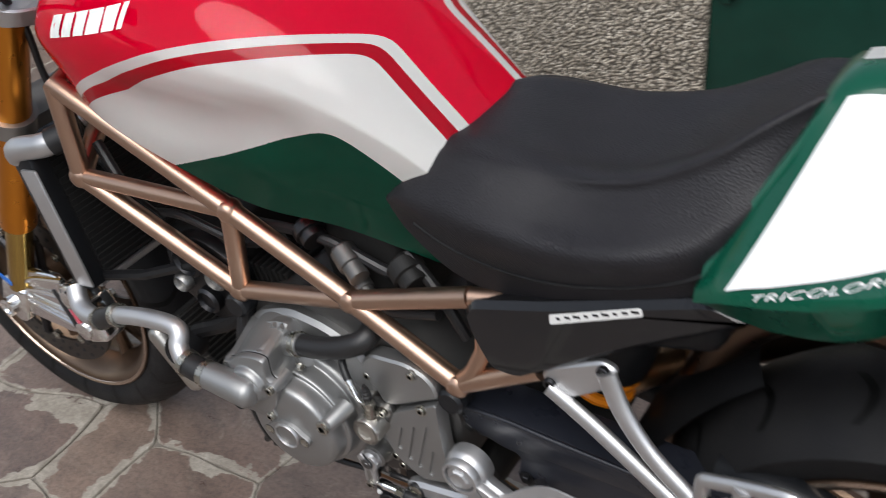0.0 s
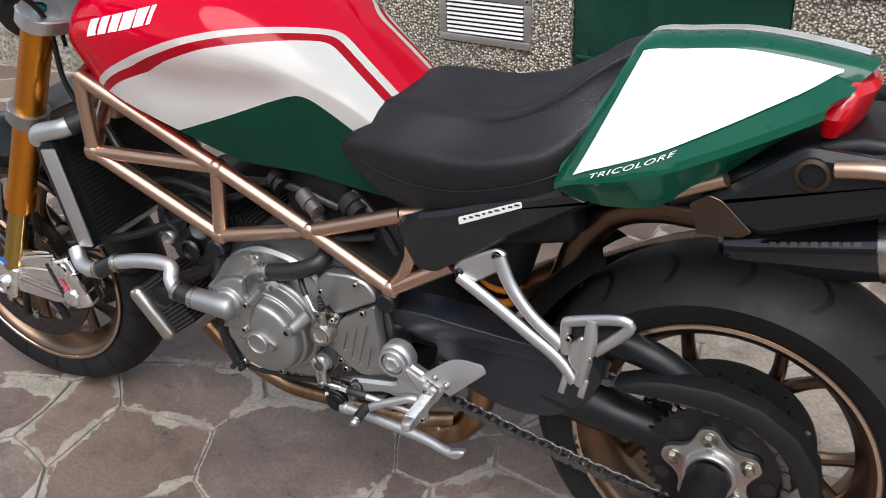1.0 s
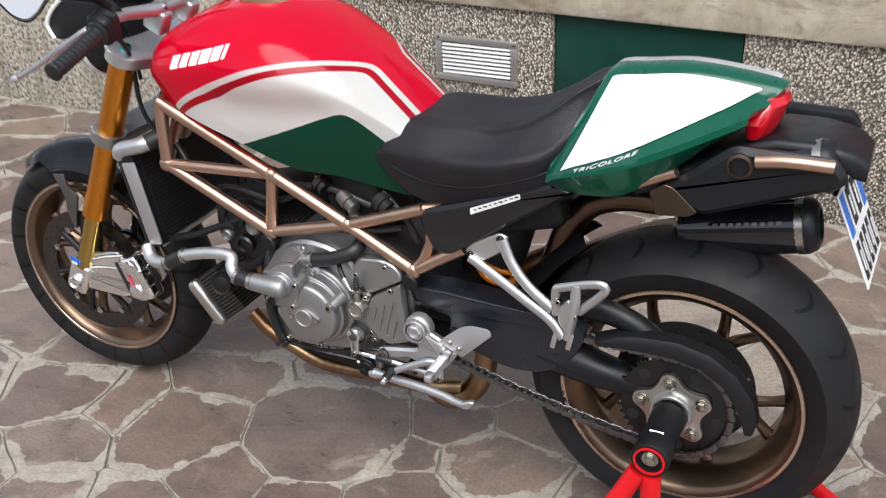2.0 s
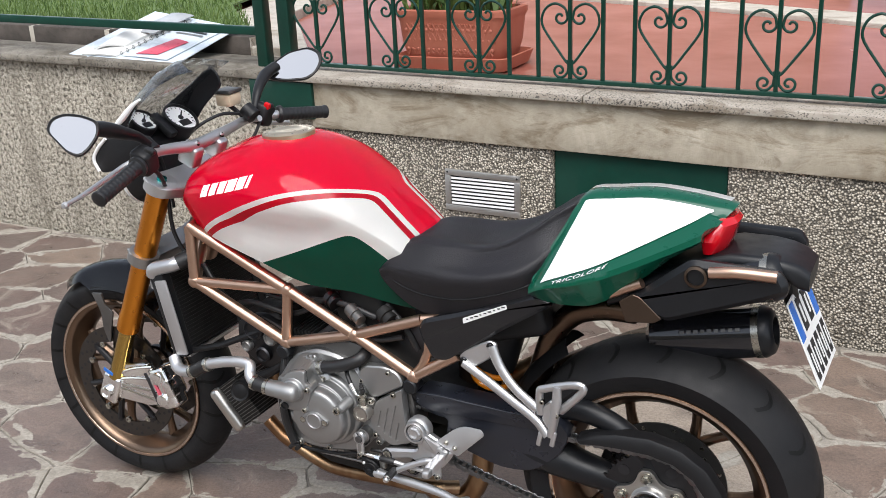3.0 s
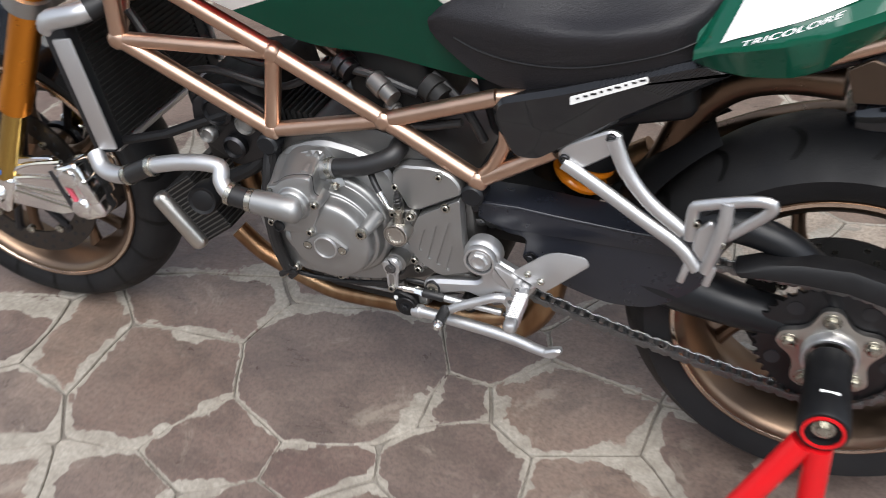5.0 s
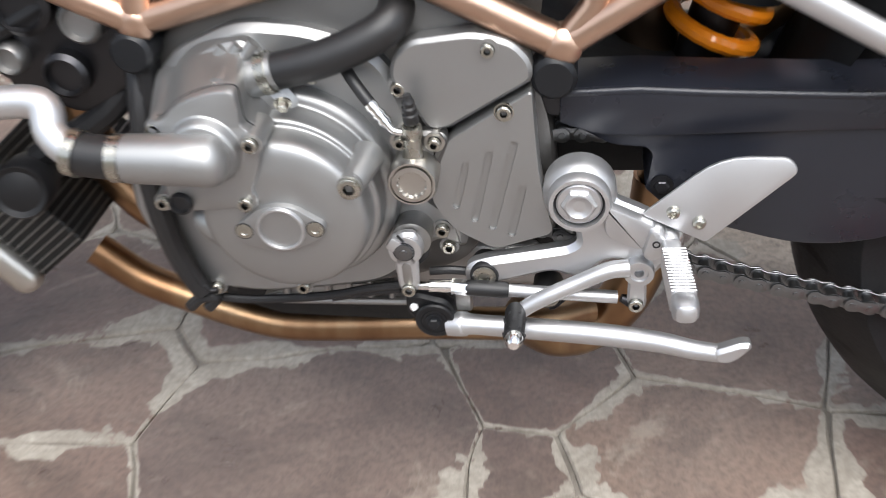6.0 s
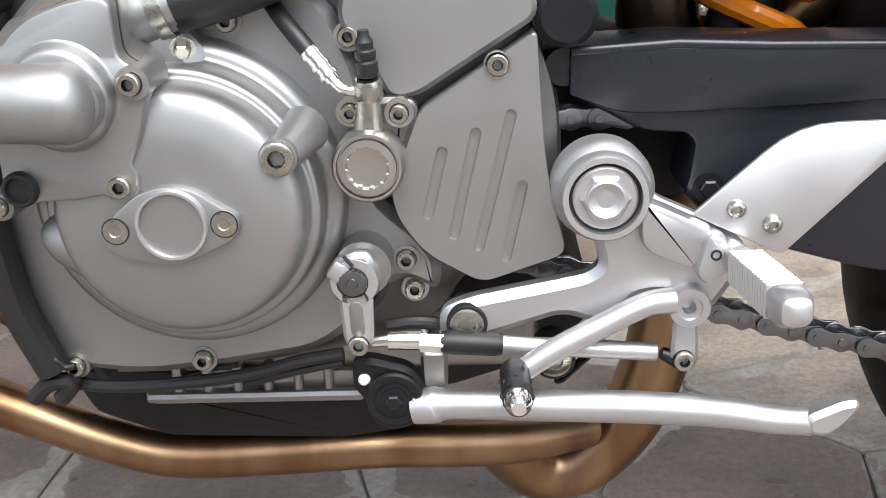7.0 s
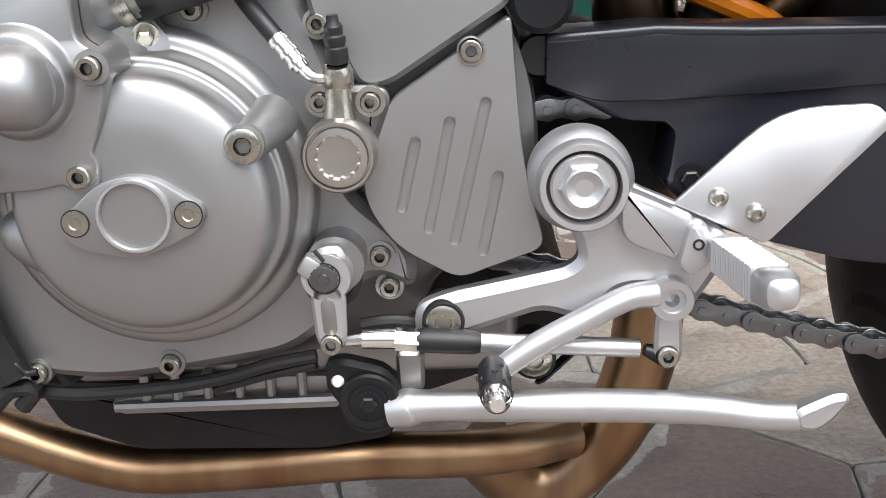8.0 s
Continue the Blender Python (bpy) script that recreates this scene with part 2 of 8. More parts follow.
def pebble_material():
    m = Mat("pebbledash_render", rough=0.9)
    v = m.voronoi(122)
    cc = m.node("ShaderNodeSeparateColor")
    m.link(m.voronoi(122, colour=True), cc.inputs[0])
    stones = m.ramp(cc.outputs[0], [(0.0, (0.20, 0.172, 0.132)), (0.3, (0.45, 0.395, 0.315)), (0.65, (0.62, 0.55, 0.45)), (1.0, (0.80, 0.73, 0.62))])
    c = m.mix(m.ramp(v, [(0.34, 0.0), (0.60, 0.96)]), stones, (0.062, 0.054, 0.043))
    c = m.mix(m.ramp(m.noise(1.6, 5), [(0.4, 0.0), (0.8, 0.4)]), c, (0.22, 0.195, 0.16))
    h = m.math("SUBTRACT", 1.0, v)
    return m.set(c, None, m.math("ADD", h, m.math("MULTIPLY", m.noise(38, 4), 1.2)), 0.9, 0.008)


def render_material(name, lo, hi, pits=False):
    m = Mat(name, rough=0.85)
    n = m.noise(4.5, 7, 0.65, distort=0.6)
    c = m.ramp(n, [(0.25, lo), (0.55, tuple((a + b) / 2 for a, b in zip(lo, hi))), (0.8, hi)])
    c = m.mix(m.ramp(m.noise(22, 6), [(0.45, 0.0), (0.75, 0.4)]), c, tuple(a * 0.6 for a in lo))
    c = m.mix(m.ramp(m.noise(6, 8, 0.72, m.stretched(0.6, 1.0, 1.6), 0.8), [(0.50, 0.0), (0.62, 0.75)]), c, tuple(a * b for a, b in zip(lo, (0.62, 0.56, 0.48))))
    if pits:
        p = m.math("ADD", m.noise(150, 4, 0.6), m.math("MULTIPLY", m.noise(3.0, 3), 0.22))
        c = m.mix(m.ramp(p, [(0.675, 0.0), (0.72, 0.9)]), c, (0.045, 0.04, 0.034))
    return m.set(c, None, m.noise(45, 6, 0.75), 0.6, 0.006)


def terracotta_material(name, colour, rough=0.5):
    m = Mat(name, rough=rough)
    c = m.mix(m.ramp(m.noise(2.2, 6), [(0.3, 0.0), (0.8, 0.8)]), colour, tuple(min(1, c * 1.35 + 0.05) for c in colour))
    return m.set(c, m.ramp(m.noise(6, 4), [(0.3, rough * 0.8), (0.8, rough * 1.3)]), m.noise(70, 4), 0.15, 0.002)


def stucco_material():
    """Thrown and trowelled render: pale crests, shade painted into the pits, dirt running down."""
    m = Mat("coarse_beige_stucco", rough=0.9)
    lump, fine = m.noise(62, 5, 0.6, None, 0.4), m.noise(190, 4)
    c = m.ramp(lump, [(0.34, (0.06, 0.052, 0.040)), (0.44, (0.27, 0.24, 0.19)), (0.54, (0.48, 0.435, 0.355)), (0.70, (0.66, 0.61, 0.52))])
    run = m.noise(5, 6, 0.6, m.stretched(1.6, 1.0, 0.22))
    c = m.mix(m.ramp(run, [(0.50, 0.0), (0.68, 0.55)]), c, (0.20, 0.175, 0.135))
    return m.set(c, None, m.math("ADD", lump, m.math("MULTIPLY", fine, 0.25)), 1.0, 0.018)


M_STUCCO = stucco_material()
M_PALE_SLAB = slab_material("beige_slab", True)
M_SLAB, M_MORTAR, M_PEBBLE = slab_material(), mortar_material(), pebble_material()
M_BAND = render_material("weathered_render_band", (0.29, 0.24, 0.17), (0.62, 0.56, 0.45))
M_COPING = render_material("travertine_coping", (0.29, 0.253, 0.208), (0.52, 0.468, 0.40), True)
M_COPING_DARK = render_material("mossy_stone_coping", (0.13, 0.115, 0.092), (0.33, 0.30, 0.25), True)
M_GUARD = painted("gloss_black_lacquer", (0.009, 0.0095, 0.012), 0.2, 1.0, 0.05)
M_DISC = metal("worn_brake_disc_steel", (0.105, 0.096, 0.088), 0.4, 90)
M_GREEN = painted("dark_green_enamel", (0.007, 0.042, 0.029), 0.38, 0.3)
M_TERRACE = terracotta_material("terracotta_terrace", (0.265, 0.088, 0.062), 0.22)
M_DARK_WALL = terracotta_material("dark_red_wall_paint", (0.16, 0.045, 0.032), 0.55)
M_POT = terracotta_material("terracotta_pot", (0.36, 0.10, 0.055), 0.6)
M_PATH = render_material("pale_garden_path", (0.42, 0.38, 0.32), (0.60, 0.56, 0.49))
M_VENT = metal("aluminium_vent", (0.62, 0.61, 0.59), 0.45)
M_PAPER = painted("glossy_paper", (0.60, 0.67, 0.73), 0.25, 0.5, 0.03)
M_PAPER_GREY = painted("grey_printed_page", (0.42, 0.44, 0.46), 0.35, 0.4, 0.2)
M_PAPER_RED = painted("red_print", (0.58, 0.09, 0.13), 0.3, 0.4, 0.03)
M_DARK_BRICK = render_material("dark_stone_block", (0.045, 0.038, 0.032), (0.12, 0.10, 0.085))


def grass_material():
    m = Mat("lawn_grass", rough=0.7)
    info = m.node("ShaderNodeNewGeometry")
    c = m.ramp(info.outputs["Random Per Island"], [(0.0, (0.035, 0.075, 0.012)), (0.5, (0.075, 0.13, 0.022)), (1.0, (0.12, 0.17, 0.04))])
    return m.set(c)


M_GRASS = grass_material()

# motorcycle
def tank_paint():
    """Red over white over green, parted by curved bands with a white and a red stripe."""
    m = Mat("tricolour_tank_paint", rough=0.25, coat=1.0)
    m.b.inputs["Specular IOR Level"].default_value = 0.0
    x, y, z = m.xyz()

    def arch(level, base, rise, fall, drop, soft):
        up = m.math("MULTIPLY_ADD", x, rise, base)
        down = m.math("MULTIPLY_ADD", x, drop, fall)
        return m.math("SUBTRACT", level, m.math("SMOOTH_MIN", up, down, soft))
    height = m.math("ADD", m.math("MULTIPLY_ADD", m.math("ABSOLUTE", y), -0.6, z), m.math("MULTIPLY", m.math("GREATER_THAN", y, 0.0), 0.024))
    h = arch(height, 0.840, 0.40, 0.961, -0.92, 0.025)
    g = arch(z, 0.805, 0.384, 0.899, -0.842, 0.04)
    red, white, green = (0.84, 0.0002, 0.034), (0.84, 0.835, 0.80), (0.0015, 0.072, 0.04)
    v = m.math("MULTIPLY_ADD", h, 5.0, 0.5)
    top = m.ramp(v, [(0.0, white), (0.362, (0.55, 0.002, 0.016)), (0.437, white), (0.5, red)], True)
    lower = m.ramp(m.math("MULTIPLY_ADD", g, 5.0, 0.5), [(0.0, 0.0), (0.5, 1.0)], True)
    return m.set(m.mix(lower, green, top))


def seat_material():
    m = Mat("black_textured_vinyl", (0.032, 0.030, 0.034), 0.42)
    v = m.voronoi(430)
    return m.set(m.mix(m.noise(12, 4), (0.027, 0.0258, 0.0295), (0.042, 0.040, 0.045)), m.ramp(m.noise(8, 4), [(0.3, 0.36), (0.8, 0.52)]), v, 0.35, 0.0012)


def pipe_material():
    """Steel pipe tinted bronze and brown by heat."""
    m = Mat("heat_tinted_steel_pipe", rough=0.24, metal=1.0)
    n = m.noise(7, 4, 0.5, m.stretched(2.2, 0.6, 0.6))
    c = m.ramp(n, [(0.25, (0.15, 0.078, 0.042)), (0.45, (0.25, 0.145, 0.078)), (0.6, (0.34, 0.225, 0.13)), (0.78, (0.15, 0.085, 0.062))])
    return m.set(c, m.ramp(m.noise(20, 4), [(0.3, 0.26), (0.8, 0.44)]), m.noise(200, 3), 0.06, 0.0006)


def rubber(name, rough=0.6):
    m = Mat(name, (0.009, 0.009, 0.010), rough)
    return m.set(m.mix(m.ramp(m.noise(10, 5), [(0.4, 0.0), (0.8, 0.6)]), (0.008, 0.008, 0.009), (0.020, 0.019, 0.018)), m.ramp(m.noise(25, 4), [(0.3, rough * 0.8), (0.8, rough * 1.2)]), m.noise(300, 3), 0.12, 0.0008)


def carbon_material():
    m = Mat("gloss_carbon_fibre", (0.008, 0.008, 0.009), 0.22, 0.0, 0.6)
    m.b.inputs["Specular IOR Level"].default_value = 0.2
    ch = m.node("ShaderNodeTexChecker")
    ch.inputs["Scale"].default_value = 420
    ch.inputs["Color1"].default_value, ch.inputs["Color2"].default_value = (0.006, 0.006, 0.007, 1), (0.014, 0.014, 0.015, 1)
    m.link(m.co, ch.inputs["Vector"])
    return m.set(ch.outputs["Color"])


M_TANK = tank_paint()
M_WHITE = Mat("gloss_white_paint", (0.86, 0.86, 0.85), 0.25, 0, 1.0).m
M_TRI_GREEN = painted("gloss_green_paint", (0.0015, 0.072, 0.04), 0.3, 0.55, 0.05)
M_SEAT = seat_material()
M_BRONZE = metal("bronze_frame_paint", (0.55, 0.37, 0.275), 0.36, 50, 0.06, 0.08)
M_RIM = metal("bronze_wheel_paint", (0.20, 0.138, 0.097), 0.32, 50, 0.06, 0.12)
M_RIM_EDGE = metal("machined_rim_edge", (0.66, 0.53, 0.43), 0.22, 60)
M_GOLD = metal("gold_anodised_fork", (0.72, 0.27, 0.035), 0.30, 50, 0.05, 0.1)
M_NITRIDE = metal("brass_nitride_slider", (0.52, 0.35, 0.10), 0.18, 60)
M_CAST = metal("cast_grey_aluminium", (0.36, 0.355, 0.345), 0.45, 30, 0.12, 0.10)
M_COVER = metal("satin_grey_cover_paint", (0.345, 0.346, 0.342), 0.46, 14, 0.03, 0.06)
M_COVER.node_tree.nodes["Principled BSDF"].inputs["Metallic"].default_value = 0.9
M_CASE = metal("dark_cast_aluminium", (0.19, 0.186, 0.18), 0.5, 30, 0.15, 0.2)
M_ALU = metal("bead_blasted_aluminium", (0.57, 0.57, 0.575), 0.44, 25, 0.03, 0.06)
M_ALU.node_tree.nodes["Principled BSDF"].inputs["Metallic"].default_value = 0.92
M_POLISHED = metal("polished_aluminium", (0.86, 0.855, 0.84), 0.14, 60, 0.03, 0.05)
M_STEEL = metal("zinc_bolt_steel", (0.47, 0.455, 0.40), 0.28, 120)
M_CAP = metal("pale_gold_anodised_cap", (0.74, 0.62, 0.45), 0.3, 50, 0.05, 0.12)
M_SLAVE = metal("warm_machined_aluminium", (0.52, 0.50, 0.465), 0.34, 40, 0.05, 0.12)
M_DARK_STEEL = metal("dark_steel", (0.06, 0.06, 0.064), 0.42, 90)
M_CHAIN = metal("oiled_chain_steel", (0.23, 0.235, 0.24), 0.36, 150, 0.2, 0.4)
M_PIPE = pipe_material()
M_RUBBER = rubber("black_rubber", 0.5)
M_CARBON = carbon_material()
M_BLACK = plastic("black_plastic", (0.009, 0.009, 0.010), 0.48)
M_BLACK_PAINT = plastic("satin_black_paint", (0.010, 0.011, 0.013), 0.40, 0.05, 300)
M_SWINGARM = plastic("satin_black_swingarm_paint", (0.0165, 0.0185, 0.026), 0.31, 0.05, 300)
M_SWINGARM.node_tree.nodes["Principled BSDF"].inputs["Specular IOR Level"].default_value = 0.5
# for black engine parts and for blocks that paint in shade
M_ENGINE_DARK = plastic("sooty_engine_black", (0.014, 0.0135, 0.013), 0.6, 0.3, 120)
M_STAND_RED = painted("red_stand_paint", (0.60, 0.008, 0.012), 0.35, 0.4, 0.05)
M_SPRING = painted("orange_spring_enamel", (0.75, 0.22, 0.01), 0.3, 0.6, 0.05)
M_LENS_RED = Mat("red_lamp_lens", (0.56, 0.004, 0.012), 0.06, 0, 1.0).m
M_LENS_RED.node_tree.nodes["Principled BSDF"].inputs["Transmission Weight"].default_value = 0.15
M_DIAL = painted("white_dial_face", (0.80, 0.80, 0.78), 0.4, 0.3, 0.02)
M_BLUE = painted("blue_plate_band", (0.02, 0.14, 0.52), 0.35, 0.3, 0.03)
M_PLATE = painted("white_number_plate", (0.78, 0.78, 0.76), 0.35, 0.3, 0.03)
# near-black that paints the shade inside and round bolt heads
M_SOCKET_SHADE = metal("oily_dark_socket", (0.022, 0.021, 0.019), 0.5, 120)
# black for print, and for shade painted on gaps, slits and holes
M_INK_SHADE = Mat("black_ink", (0.012, 0.012, 0.014), 0.5).m
M_MIRROR = Mat("mirror_glass", (0.50, 0.50, 0.50), 0.02, 1.0).m
M_AMBER_POT = plastic("cloudy_amber_plastic", (0.72, 0.60, 0.42), 0.3, 0.02, 100)
M_TEAL = metal("teal_anodised_screw", (0.02, 0.36, 0.34), 0.25)
M_LINK_PIPE = metal("dark_bronze_link_pipe", (0.16, 0.105, 0.072), 0.30)
M_COPPER_DARK = metal("dull_bronze_bracket", (0.115, 0.085, 0.065), 0.45)


def glass_material():
    m = Mat("smoked_screen_plastic", (0.55, 0.56, 0.58), 0.03)
    m.b.inputs["Transmission Weight"].default_value = 1.0
    m.b.inputs["IOR"].default_value = 1.1
    return m.m


M_SCREEN = glass_material()
# ---- the setting: wall, terrace and fence ----
WALL_Y, BAND_Y, COPE_Y = 1.505, 1.487, 1.458
BAND_Z, COPE_Z0, COPE_Z1 = 0.600, 0.785, 0.810
DOOR_X0, DOOR_X1, STEP_X, FALL = -0.104, 0.522, -1.34, 0.0175


def slab_box(x0, x1, y0, y1, z0, z1, bevel=0.004):
    bm = bmesh.new()
    block(bm, (x1 - x0, y1 - y0, z1 - z0), Matrix.Translation(((x0 + x1) / 2, (y0 + y1) / 2, (z0 + z1) / 2)), bevel)
    return bm


wall_bm = slab_box(STEP_X + 0.22, DOOR_X0, WALL_Y, 1.78, -0.2, BAND_Z, 0.006)
join(wall_bm, slab_box(DOOR_X1, 7.0, WALL_Y, 1.78, -0.2, BAND_Z, 0.006))
join(wall_bm, slab_box(DOOR_X0, DOOR_X1, 1.66, 1.78, -0.2, BAND_Z, 0.002))
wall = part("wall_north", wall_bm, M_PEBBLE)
tagged(wall, "low garden wall of grey pebbledash render", "wall", kind="structure")
stucco = part("wall_northwest", slab_box(-9.0, STEP_X + 0.22, WALL_Y - 0.004, 1.78, -0.2, COPE_Z0, 0.006), M_STUCCO)
tagged(stucco, "garden wall of coarse pale beige trowelled stucco", "wall", kind="structure")
band = part("trim_band", slab_box(STEP_X + 0.22, 7.0, BAND_Y, 1.78, BAND_Z, COPE_Z0, 0.005), M_BAND)
tagged(band, "weathered beige render band under the wall coping", "wall band", kind="structure")

# coping stones, each an own piece
coping = thing("trim_coping", "travertine coping along the top of the garden wall", "coping", kind="structure")
x = STEP_X
for length in (1.365, 1.45, 1.40, 1.45, 1.40, 1.25):
    part("stone", slab_box(x + 0.003, x + length - 0.003, COPE_Y, 1.76, COPE_Z0, COPE_Z1, 0.003), M_COPING, coping)
    x += length
coping_old = thing("trim_coping_old", "dark weathered stone coping along the garden wall", "coping", kind="structure")
x = STEP_X
for length in (0.98, 1.05, 0.95, 1.10, 1.0, 1.05, 1.1):
    part("stone", slab_box(x - length + 0.003, x - 0.003, COPE_Y + 0.004, 1.78, COPE_Z0 - 0.004, COPE_Z1 + 0.006, 0.009), M_COPING_DARK, coping_old)
    x -= length

# green steel hatch in the wall
hatch = thing("door_1", "dark green painted steel hatch in the wall", "door", kind="structure")
part("leaf", slab_box(DOOR_X0 + 0.004, DOOR_X1 - 0.004, 1.522, 1.548, 0.01, BAND_Z - 0.004, 0.003), M_GREEN, hatch)
bm = bmesh.new()
tube(bm, [(-0.085, 1.512, 0.322), (-0.03, 1.512, 0.322)], 0.007, 10)
block(bm, (0.02, 0.01, 0.05), Matrix.Translation((-0.06, 1.517, 0.322)), 0.002)
part("bolt_latch", bm, M_GREEN, hatch)

# aluminium air vent
VX0, VX1, VZ0, VZ1 = -0.538, -0.228, 0.3225, 0.4855
vent = thing("air_vent", "grey aluminium louvred air vent on the wall", "vent", at=(0, 0, 0))
bm = bmesh.new()
w = 0.024
for a in ((VX0, VX1, VZ0, VZ0 + w), (VX0, VX1, VZ1 - w, VZ1)):
    join(bm, slab_box(a[0], a[1], WALL_Y - 0.010, WALL_Y + 0.004, a[2], a[3], 0.002))
for a in ((VX0, VX0 + w, VZ0 + w, VZ1 - w), (VX1 - w, VX1, VZ0 + w, VZ1 - w)):
    join(bm, slab_box(a[0], a[1], WALL_Y - 0.010, WALL_Y + 0.004, a[2], a[3], 0.002))
part("surround", bm, M_VENT, vent)
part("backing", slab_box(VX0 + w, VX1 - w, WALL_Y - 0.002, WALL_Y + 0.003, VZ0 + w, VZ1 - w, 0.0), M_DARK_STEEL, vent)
slat_bm = bmesh.new()
block(slat_bm, (VX1 - VX0 - 2 * w - 0.002, 0.0030, 0.0098), pose(0, 0, 0, -35, 0, 0), 0.001, 1)
slat = part("slat", slat_bm, M_VENT, vent)
N_SLAT = 8
for i in range(N_SLAT):
    m = Matrix.Translation(((VX0 + VX1) / 2, WALL_Y - 0.0065, VZ0 + w + 0.008 + i * (VZ1 - VZ0 - 2 * w - 0.016) / (N_SLAT - 1)))
    if i == 0:
        slat.matrix_basis = m
    else:
        again(slat, vent, m)
for vx in (VX0 + 0.012, VX1 - 0.012):
    bm = bmesh.new()
    lathe(bm, [(0.004, 0), (0.004, 0.001), (0.0025, 0.0022), (0.0001, 0.0024)], (vx, WALL_Y - 0.010, VZ1 - 0.011), (0, -1, 0), 12)
    part("screw", bm, M_DARK_STEEL, vent)

# wrought iron fence
FENCE_Y, PITCH, FIRST = 1.60, 0.3555, 0.641
fence = thing("fence", "dark green wrought iron fence with heart scrolls on the wall", "fence", at=(0, 0, 0))
RAIL_Z, TOP_Z = 0.832, 1.80
bm = bmesh.new()
block(bm, (7.0 - STEP_X, 0.030, 0.014), Matrix.Translation(((7.0 + STEP_X) / 2, FENCE_Y, RAIL_Z)), 0.002)
part("bottom_rail", bm, M_GREEN, fence)
bm = bmesh.new()
block(bm, (7.0 - STEP_X, 0.034, 0.022), Matrix.Translation(((7.0 + STEP_X) / 2, FENCE_Y, TOP_Z)), 0.003)
part("top_rail", bm, M_GREEN, fence)


def scroll_line(side):
    """One half of a heart: a curl below, the slanting side, and a curl above."""
    low = [(0.008, 0, 0.072), (0.0075, 0, 0.048), (0.010, 0, 0.026)]
    for i in range(17):
        a = radians(205 + 445 * i / 16)
        r = 0.0285 - 0.021 * (i / 16)
        low.append((0.0420 + r * math.cos(a), 0, 0.0300 + r * math.sin(a)))
    side_line = [(0.008, 0, 0.058), (0.020, 0, 0.068), (0.055, 0, 0.115), (0.104, 0, 0.185), (0.112, 0, 0.225), (0.094, 0, 0.262), (0.058, 0, 0.278), (0.022, 0, 0.262), (0.012, 0, 0.236)]
    for i in range(10):
        a = radians(190 + 330 * i / 9)
        r = 0.027 - 0.020 * (i / 9)
        side_line.append((0.038 + r * math.cos(a), 0, 0.228 + r * math.sin(a)))
    return [[(p[0] * side * 0.95, p[1], p[2] * 0.95) for p in line] for line in (low, side_line)]


bar_bm = bmesh.new()
block(bar_bm, (0.014, 0.014, TOP_Z - RAIL_Z), Matrix.Translation((0, 0, (TOP_Z - RAIL_Z) / 2)), 0.002)
bar = part("bar", bar_bm, M_GREEN, fence)
scrolls = []
for s in (-1, 1):
    for line in scroll_line(s):
        bm = bmesh.new()
        tube(bm, line, 0.0048, 8, 3)
        scrolls.append(part("scroll", bm, M_GREEN, fence))
first = True
for k in range(-9, 6):
    cx = FIRST - PITCH * k
    if cx < STEP_X + 0.05:
        continue
    for dx in (-0.121, 0.0, 0.121):
        if cx + dx < STEP_X + 0.03:
            continue
        m = Matrix.Translation((cx + dx, FENCE_Y, RAIL_Z + 0.006))
        if first and dx == -0.121:
            bar.matrix_basis = m
        else:
            again(bar, fence, m)
    for o in scrolls:
        m = Matrix.Translation((cx, FENCE_Y, RAIL_Z + 0.006))
        if first:
            o.matrix_basis = m
        else:
            again(o, fence, m)
    first = False
bm = bmesh.new()
block(bm, (0.055, 0.055, 1.15), Matrix.Translation((-1.265, 1.58, COPE_Z1 + 0.575)), 0.004)
part("post", bm, M_GREEN, fence)
gate_post = thing("gate_post", "dark green square steel post with a long side rail", "post")
bm = bmesh.new()
block(bm, (0.05, 0.05, 1.15), Matrix.Translation((-1.385, 1.58, COPE_Z1 + 0.575)), 0.004)
part("post", bm, M_GREEN, gate_post)
bm = bmesh.new()
block(bm, (6.5, 0.03, 0.034), Matrix.Translation((-1.41 - 3.25, 1.58, 0.957)), 0.003)
part("rail", bm, M_GREEN, gate_post)
low_box = slab_box(-1.40, -1.10, COPE_Y + 0.012, COPE_Y + 0.034, 0.635, COPE_Z0 - 0.006, 0.003)
flap = part("meter_flap", low_box, M_GREEN)
tagged(flap, "small dark green steel flap on the wall by the post", "flap")

# terrace, lawn and what lies behind
terrace = part("terrace", slab_box(-12.0, 8.0, 1.74, 30.0, 0.4, 0.795, 0.004), M_TERRACE)
tagged(terrace, "polished terracotta red terrace floor behind the fence", "terrace", kind="structure")
bm = bmesh.new()
plate(bm, [(-11, 1.86), (-1.66, 1.86), (-2.45, 2.75), (-4.5, 9.0), (-11, 12.0)], 0, 0.012, 0.001)
bmesh.ops.transform(bm, matrix=Matrix(((1, 0, 0, 0), (0, 0, 1, 0), (0, 1, 0, 0.885), (0, 0, 0, 1))), verts=bm.verts)
lawn = part("lawn_ground", bm, M_GRASS)
tagged(lawn, "soil under the short green lawn", "lawn", kind="structure")
bm = bmesh.new()
plate(bm, [(-1.66, 1.80), (-1.32, 1.80), (-2.15, 2.9), (-4.0, 9.0), (-4.5, 9.0), (-2.45, 2.75)], 0, 0.06, 0.004)
bmesh.ops.transform(bm, matrix=Matrix(((1, 0, 0, 0), (0, 0, 1, 0), (0, 1, 0, 0.79), (0, 0, 0, 1))), verts=bm.verts)
path_edge = part("garden_path", bm, M_PATH)
tagged(path_edge, "pale stone edging between lawn and terrace", "path", kind="structure")
edging = thing("lawn_edging", "row of dark stone blocks edging the lawn", "edging", kind="structure")
x = -1.62
k = 0
